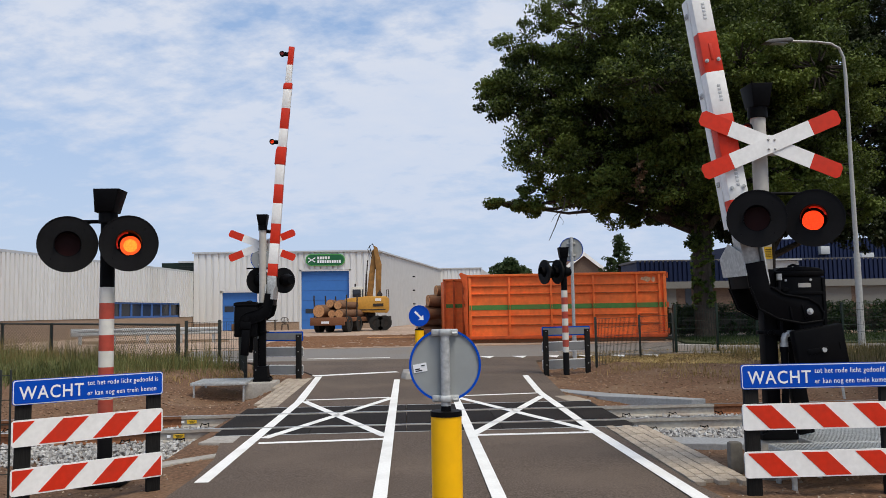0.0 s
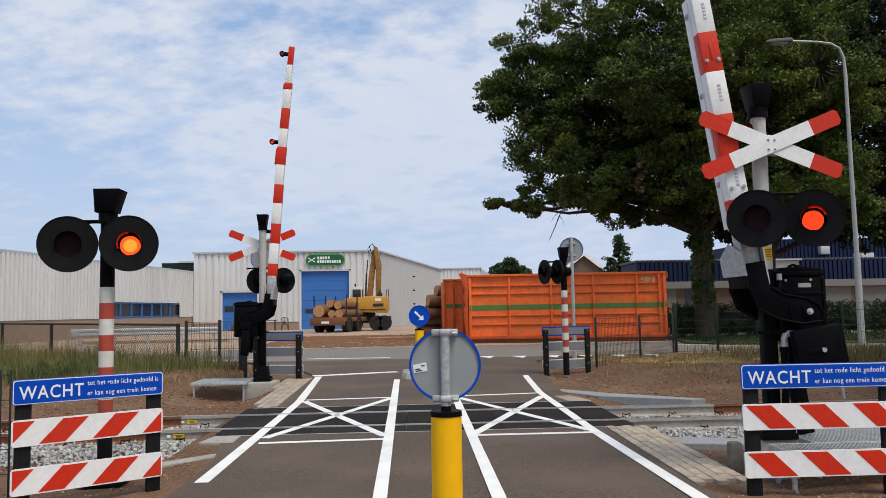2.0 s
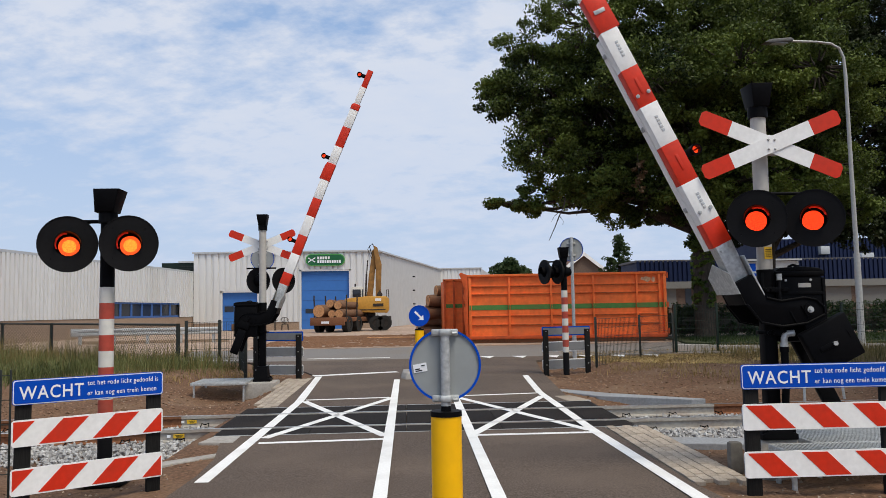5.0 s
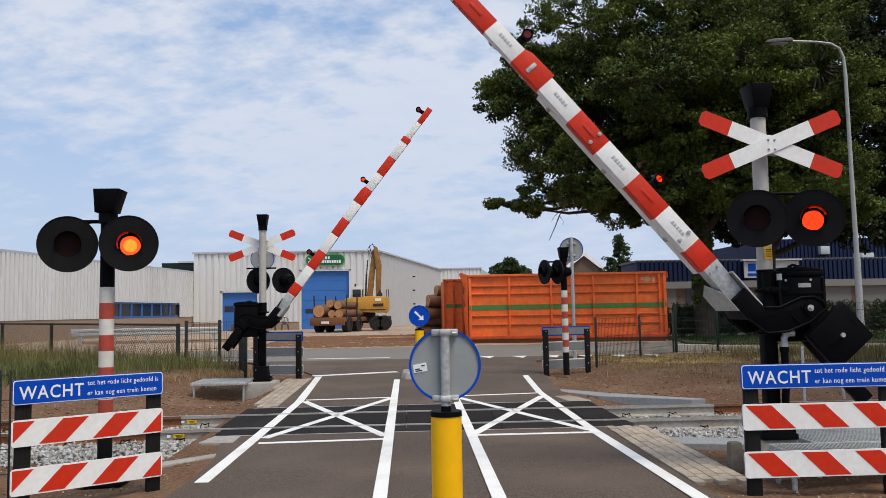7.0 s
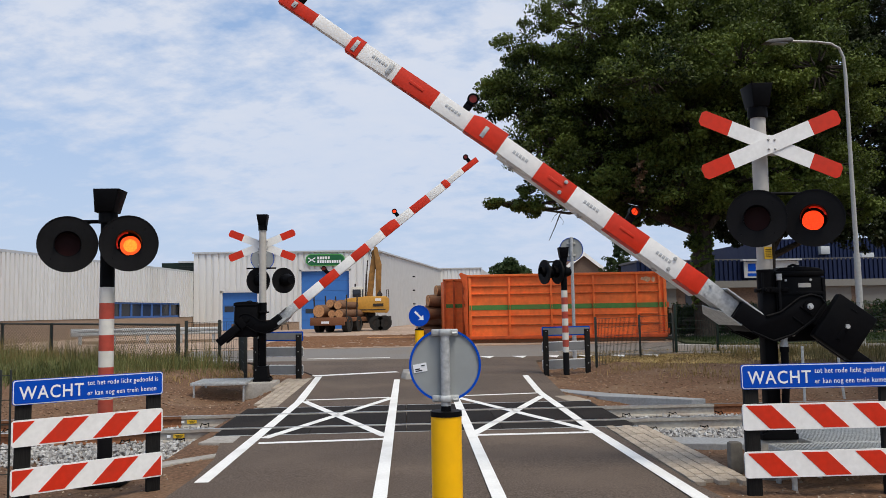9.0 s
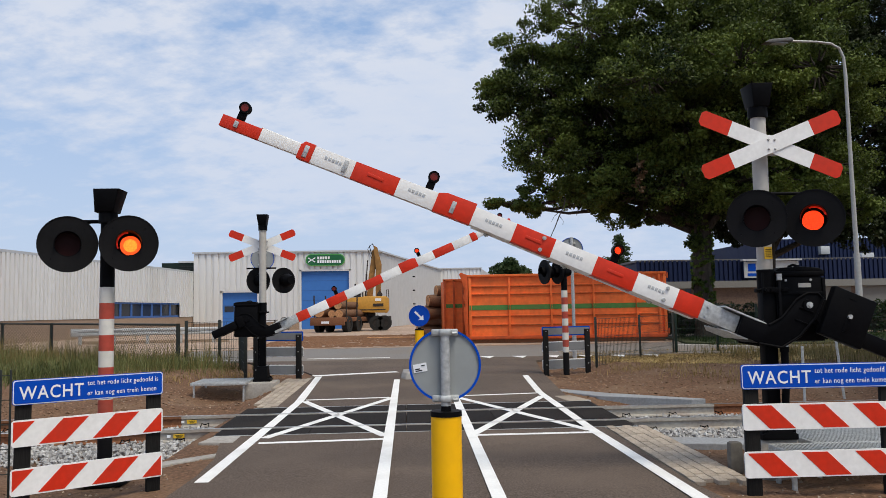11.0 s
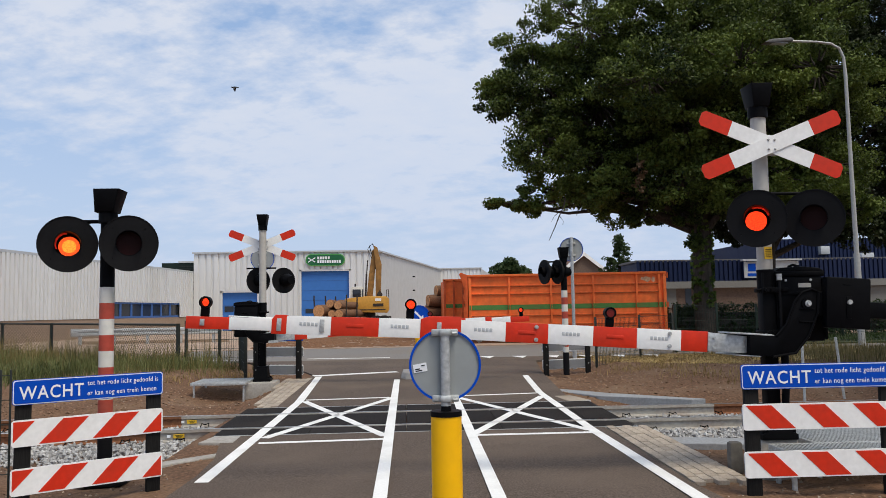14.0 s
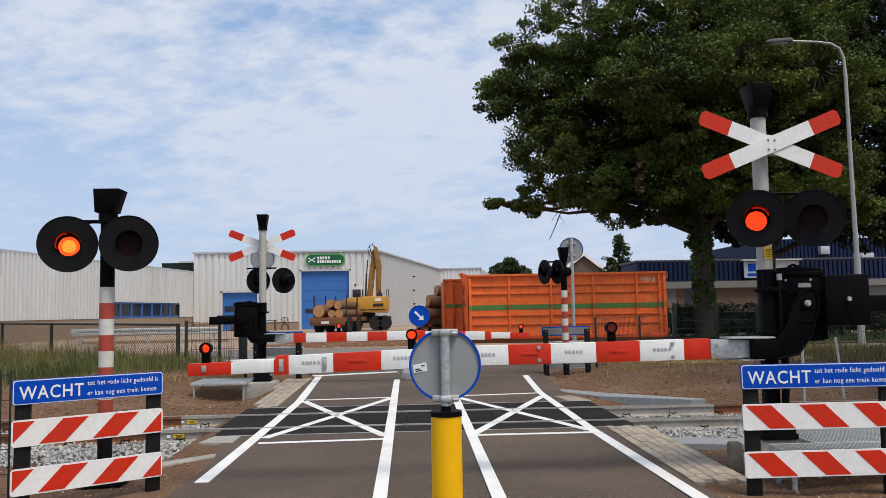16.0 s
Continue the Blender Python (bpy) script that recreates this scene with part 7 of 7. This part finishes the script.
    grass("dry_grass", rng, s, 0.05, 0.2, M["drygrass"], "sparse dry tufts on the soil", 1.0)
    # stones on the soil
    V, F = [], []
    base = [(1, 0, 0), (-1, 0, 0), (0, 1, 0), (0, -1, 0), (0, 0, 1), (0, 0, -1)]
    tri = [(0, 2, 4), (2, 1, 4), (1, 3, 4), (3, 0, 4), (2, 0, 5), (1, 2, 5), (3, 1, 5), (0, 3, 5)]
    for _ in range(1500):
        side = rng.random() < 0.45
        x = rng.uniform(-6, -2.3) if side else rng.uniform(2.6, 8)
        y = rng.choice([rng.uniform(5.5, 9.0), rng.uniform(13.0, 18.0)])
        r = rng.uniform(0.006, 0.022)
        z = soil(x, y)
        rot = Euler(rng.uniform(0, 6.28, 3)).to_matrix()
        k = len(V)
        for b in base:
            p = rot @ Vector((b[0] * rng.uniform(0.7, 1.4), b[1], b[2] * 0.8))
            V.append((x + r * p.x, y + r * p.y, z + r * p.z))
        F += [(k + a, k + b, k + c) for a, b, c in tri]
    clods(rng)
    tagged(raw("pebbles", V, F, M["pebble"], label="small stones lying on the soil"), kind="stuff", category="stones")


lawns()


def hanging_twig():
    bm = B()
    tube(bm, [(5.85, 28.5, 5.6), (5.80, 28.5, 5.3), (5.62, 28.5, 4.95), (5.48, 28.5, 4.6), (5.22, 28.5, 4.05)], [0.03, 0.026, 0.022, 0.018, 0.012], 6)
    tube(bm, [(5.70, 28.5, 5.15), (5.45, 28.55, 4.95), (5.35, 28.6, 4.75)], [0.014, 0.010, 0.006], 5)
    tube(bm, [(5.62, 28.5, 4.95), (5.75, 28.45, 4.75), (5.72, 28.4, 4.6)], [0.012, 0.009, 0.006], 5)
    tube(bm, [(5.85, 28.5, 5.5), (6.3, 28.5, 5.25), (6.25, 28.5, 4.95)], [0.014, 0.010, 0.006], 5)
    tagged(part("hanging_twig", bm, M["bark"], None, "thin bare twig hanging from the tree"), category="twig")


hanging_twig()


def dead_leaves():
    rng = np.random.default_rng(31)
    root = thing("dead_leaf_bunch", pose(0, 0, 0), "hanging bunch of withered brown leaves in the tree", "leaves")
    cs = [(8.05 + rng.uniform(-0.16, 0.16), 26.6 + rng.uniform(-0.1, 0.1), 6.55 - 0.09 * i) for i in range(12)]
    leaves("leaf_bunch", rng, cs, 0.12, 16, 0.06, leaf_mat("withered_leaf", (0.08, 0.045, 0.022), (0.16, 0.10, 0.055)), root, "withered brown leaves")
    bm = B()
    tube(bm, [(8.12, 26.9, 6.9), (8.05, 26.6, 6.4), (8.05, 26.6, 5.5)], [0.012, 0.01, 0.006], 6)
    part("twig", bm, M["bark"], root)


dead_leaves()


def bark_debris():
    rng = np.random.default_rng(41)
    V, F = [], []
    for _ in range(3200):
        x, y = rng.uniform(-5.5, 2.4), rng.uniform(28.6, 40)
        if rng.random() > 0.35 + 0.65 * math.sin(y * 2.3 + x * 0.4) ** 2:
            continue
        l, w, a = rng.uniform(0.05, 0.22), rng.uniform(0.02, 0.06), rng.normal(0, 0.5)
        z = gz(y) + 0.02
        c, s = math.cos(a), math.sin(a)
        k = len(V)
        for u, v, h in ((-l, -w, 0), (l, -w, 0), (l, w, 0), (-l, w, 0), (-l * 0.6, 0, 0.035), (l * 0.6, 0, 0.03)):
            V.append((x + u * c - v * s, y + u * s + v * c, z + h))
        F += [(k, k + 1, k + 5, k + 4), (k + 2, k + 3, k + 4, k + 5), (k + 1, k + 2, k + 5), (k + 3, k, k + 4)]
    tagged(raw("bark_debris", V, F, M["log"], label="strips of brown bark strewn on the yard"), kind="stuff", category="debris")


bark_debris()


# ---- bird ----
def bird():
    root = thing("bird", pose(0, 0, 0), "small dark bird flying across the sky", "bird")
    dark = mat("feather", (0.02, 0.02, 0.022), 0.8)
    bm = B()
    tube(bm, [(-0.16, 0, 0), (-0.12, 0, 0.0), (0.0, 0, 0.005), (0.10, 0, 0.0), (0.15, 0, 0.01), (0.19, 0, 0.0)], [0.012, 0.022, 0.04, 0.032, 0.024, 0.006], 8)
    part("body", bm, dark, root)
    out = []
    for s in (-1, 1):
        bm = B()
        a = [(0.07, 0, 0.01), (0.09, s * 0.12, 0.015), (0.03, s * 0.30, 0.0), (-0.02, s * 0.15, 0.0), (-0.06, 0, 0.005)]
        top = [bm.verts.new(p) for p in a]
        low = [bm.verts.new((p[0], p[1], p[2] - 0.006)) for p in a]
        fs = [bm.faces.new(top), bm.faces.new(low[::-1])] + [bm.faces.new((top[i], low[i], low[(i + 1) % 5], top[(i + 1) % 5])) for i in range(5)]
        bmesh.ops.recalc_face_normals(bm, faces=fs)
        w = part("wing", bm, dark, root)
        rows = [(0, pose(0, 0, 0))]
        t, k = 12.9, 0
        while t < 15.4:
            rows.append((t, pose(0, 0, 0, s * (38 if k % 2 == 0 else -30), 0, 0)))
            t += 0.1; k += 1
        rows.append((16.0, pose(0, 0, 0)))
        out.append((w, rows))
    return root, out


flyer, wings = bird()
MOVES.extend(wings)
A, C = Vector((-1.092, 36.0, 15.216)), Vector((-16.96, 34.0, 8.132))   # where it is at 13.2 s and at 15.0 s
MID = Vector((-7.508, 35.0, 11.655))
v0, v1 = (MID - A) / 0.8, (C - MID) / 1.0
head = math.degrees(math.atan2(v1.y, v1.x))
MOVES.append((flyer, [(t, Matrix.Translation(p) @ pose(0, 0, 0, 0, 0, head)) for t, p in ((0, A - v0 * 13.2), (13.2, A), (14.0, MID), (15.0, C), (16.0, C + v1))]))


# ---- paving stones, last ----
def paving(name, pts_ok, x0, x1, y0, y1, bx, by, label):
    root = thing(name, pose(0, 0, 0), label, "pavement")
    tagged(root, kind="structure")
    bm = B()
    box(bm, (0, 0, 0), (bx - 0.007, by - 0.007, 0.07), 0.004)
    me = bpy.data.meshes.new("paving_stone")
    bm.to_mesh(me); bm.free()
    me.materials.append(M["paver"])
    rng = random.Random(4)
    y = y0
    while y < y1:
        x = x0
        while x < x1:
            off = (by / 2 if int(round((x - x0) / bx)) % 2 else 0)
            cx, cy = x + bx / 2, y + by / 2 + off
            if pts_ok(cx, cy):
                o = new("paving_stone", me)
                o.parent = root
                o.matrix_basis = pose(cx, cy, gz(cy) - 0.03 + rng.uniform(-0.003, 0.003), rng.uniform(-0.6, 0.6) + 0.7, rng.uniform(-0.6, 0.6), 0)
            x += bx
        y += by


paving("paving", lambda x, y: 2.5 < x < 2.98 + 0.02 * (y - 7) and y < 10.02, 2.50, 3.1, 6.95, 10.0, 0.105, 0.21, "pale concrete paving stones beside the road")
paving("paving", lambda x, y: x < -2.08 and x > -2.42 - 0.05 * (y - 12.6), -2.72, -2.07, 12.66, 17.1, 0.11, 0.22, "pale concrete paving stones beyond the track")



# ---- keyed motion ----
def motions():
    for ob, rows in MOVES:
        walk(ob, rows)


motions()
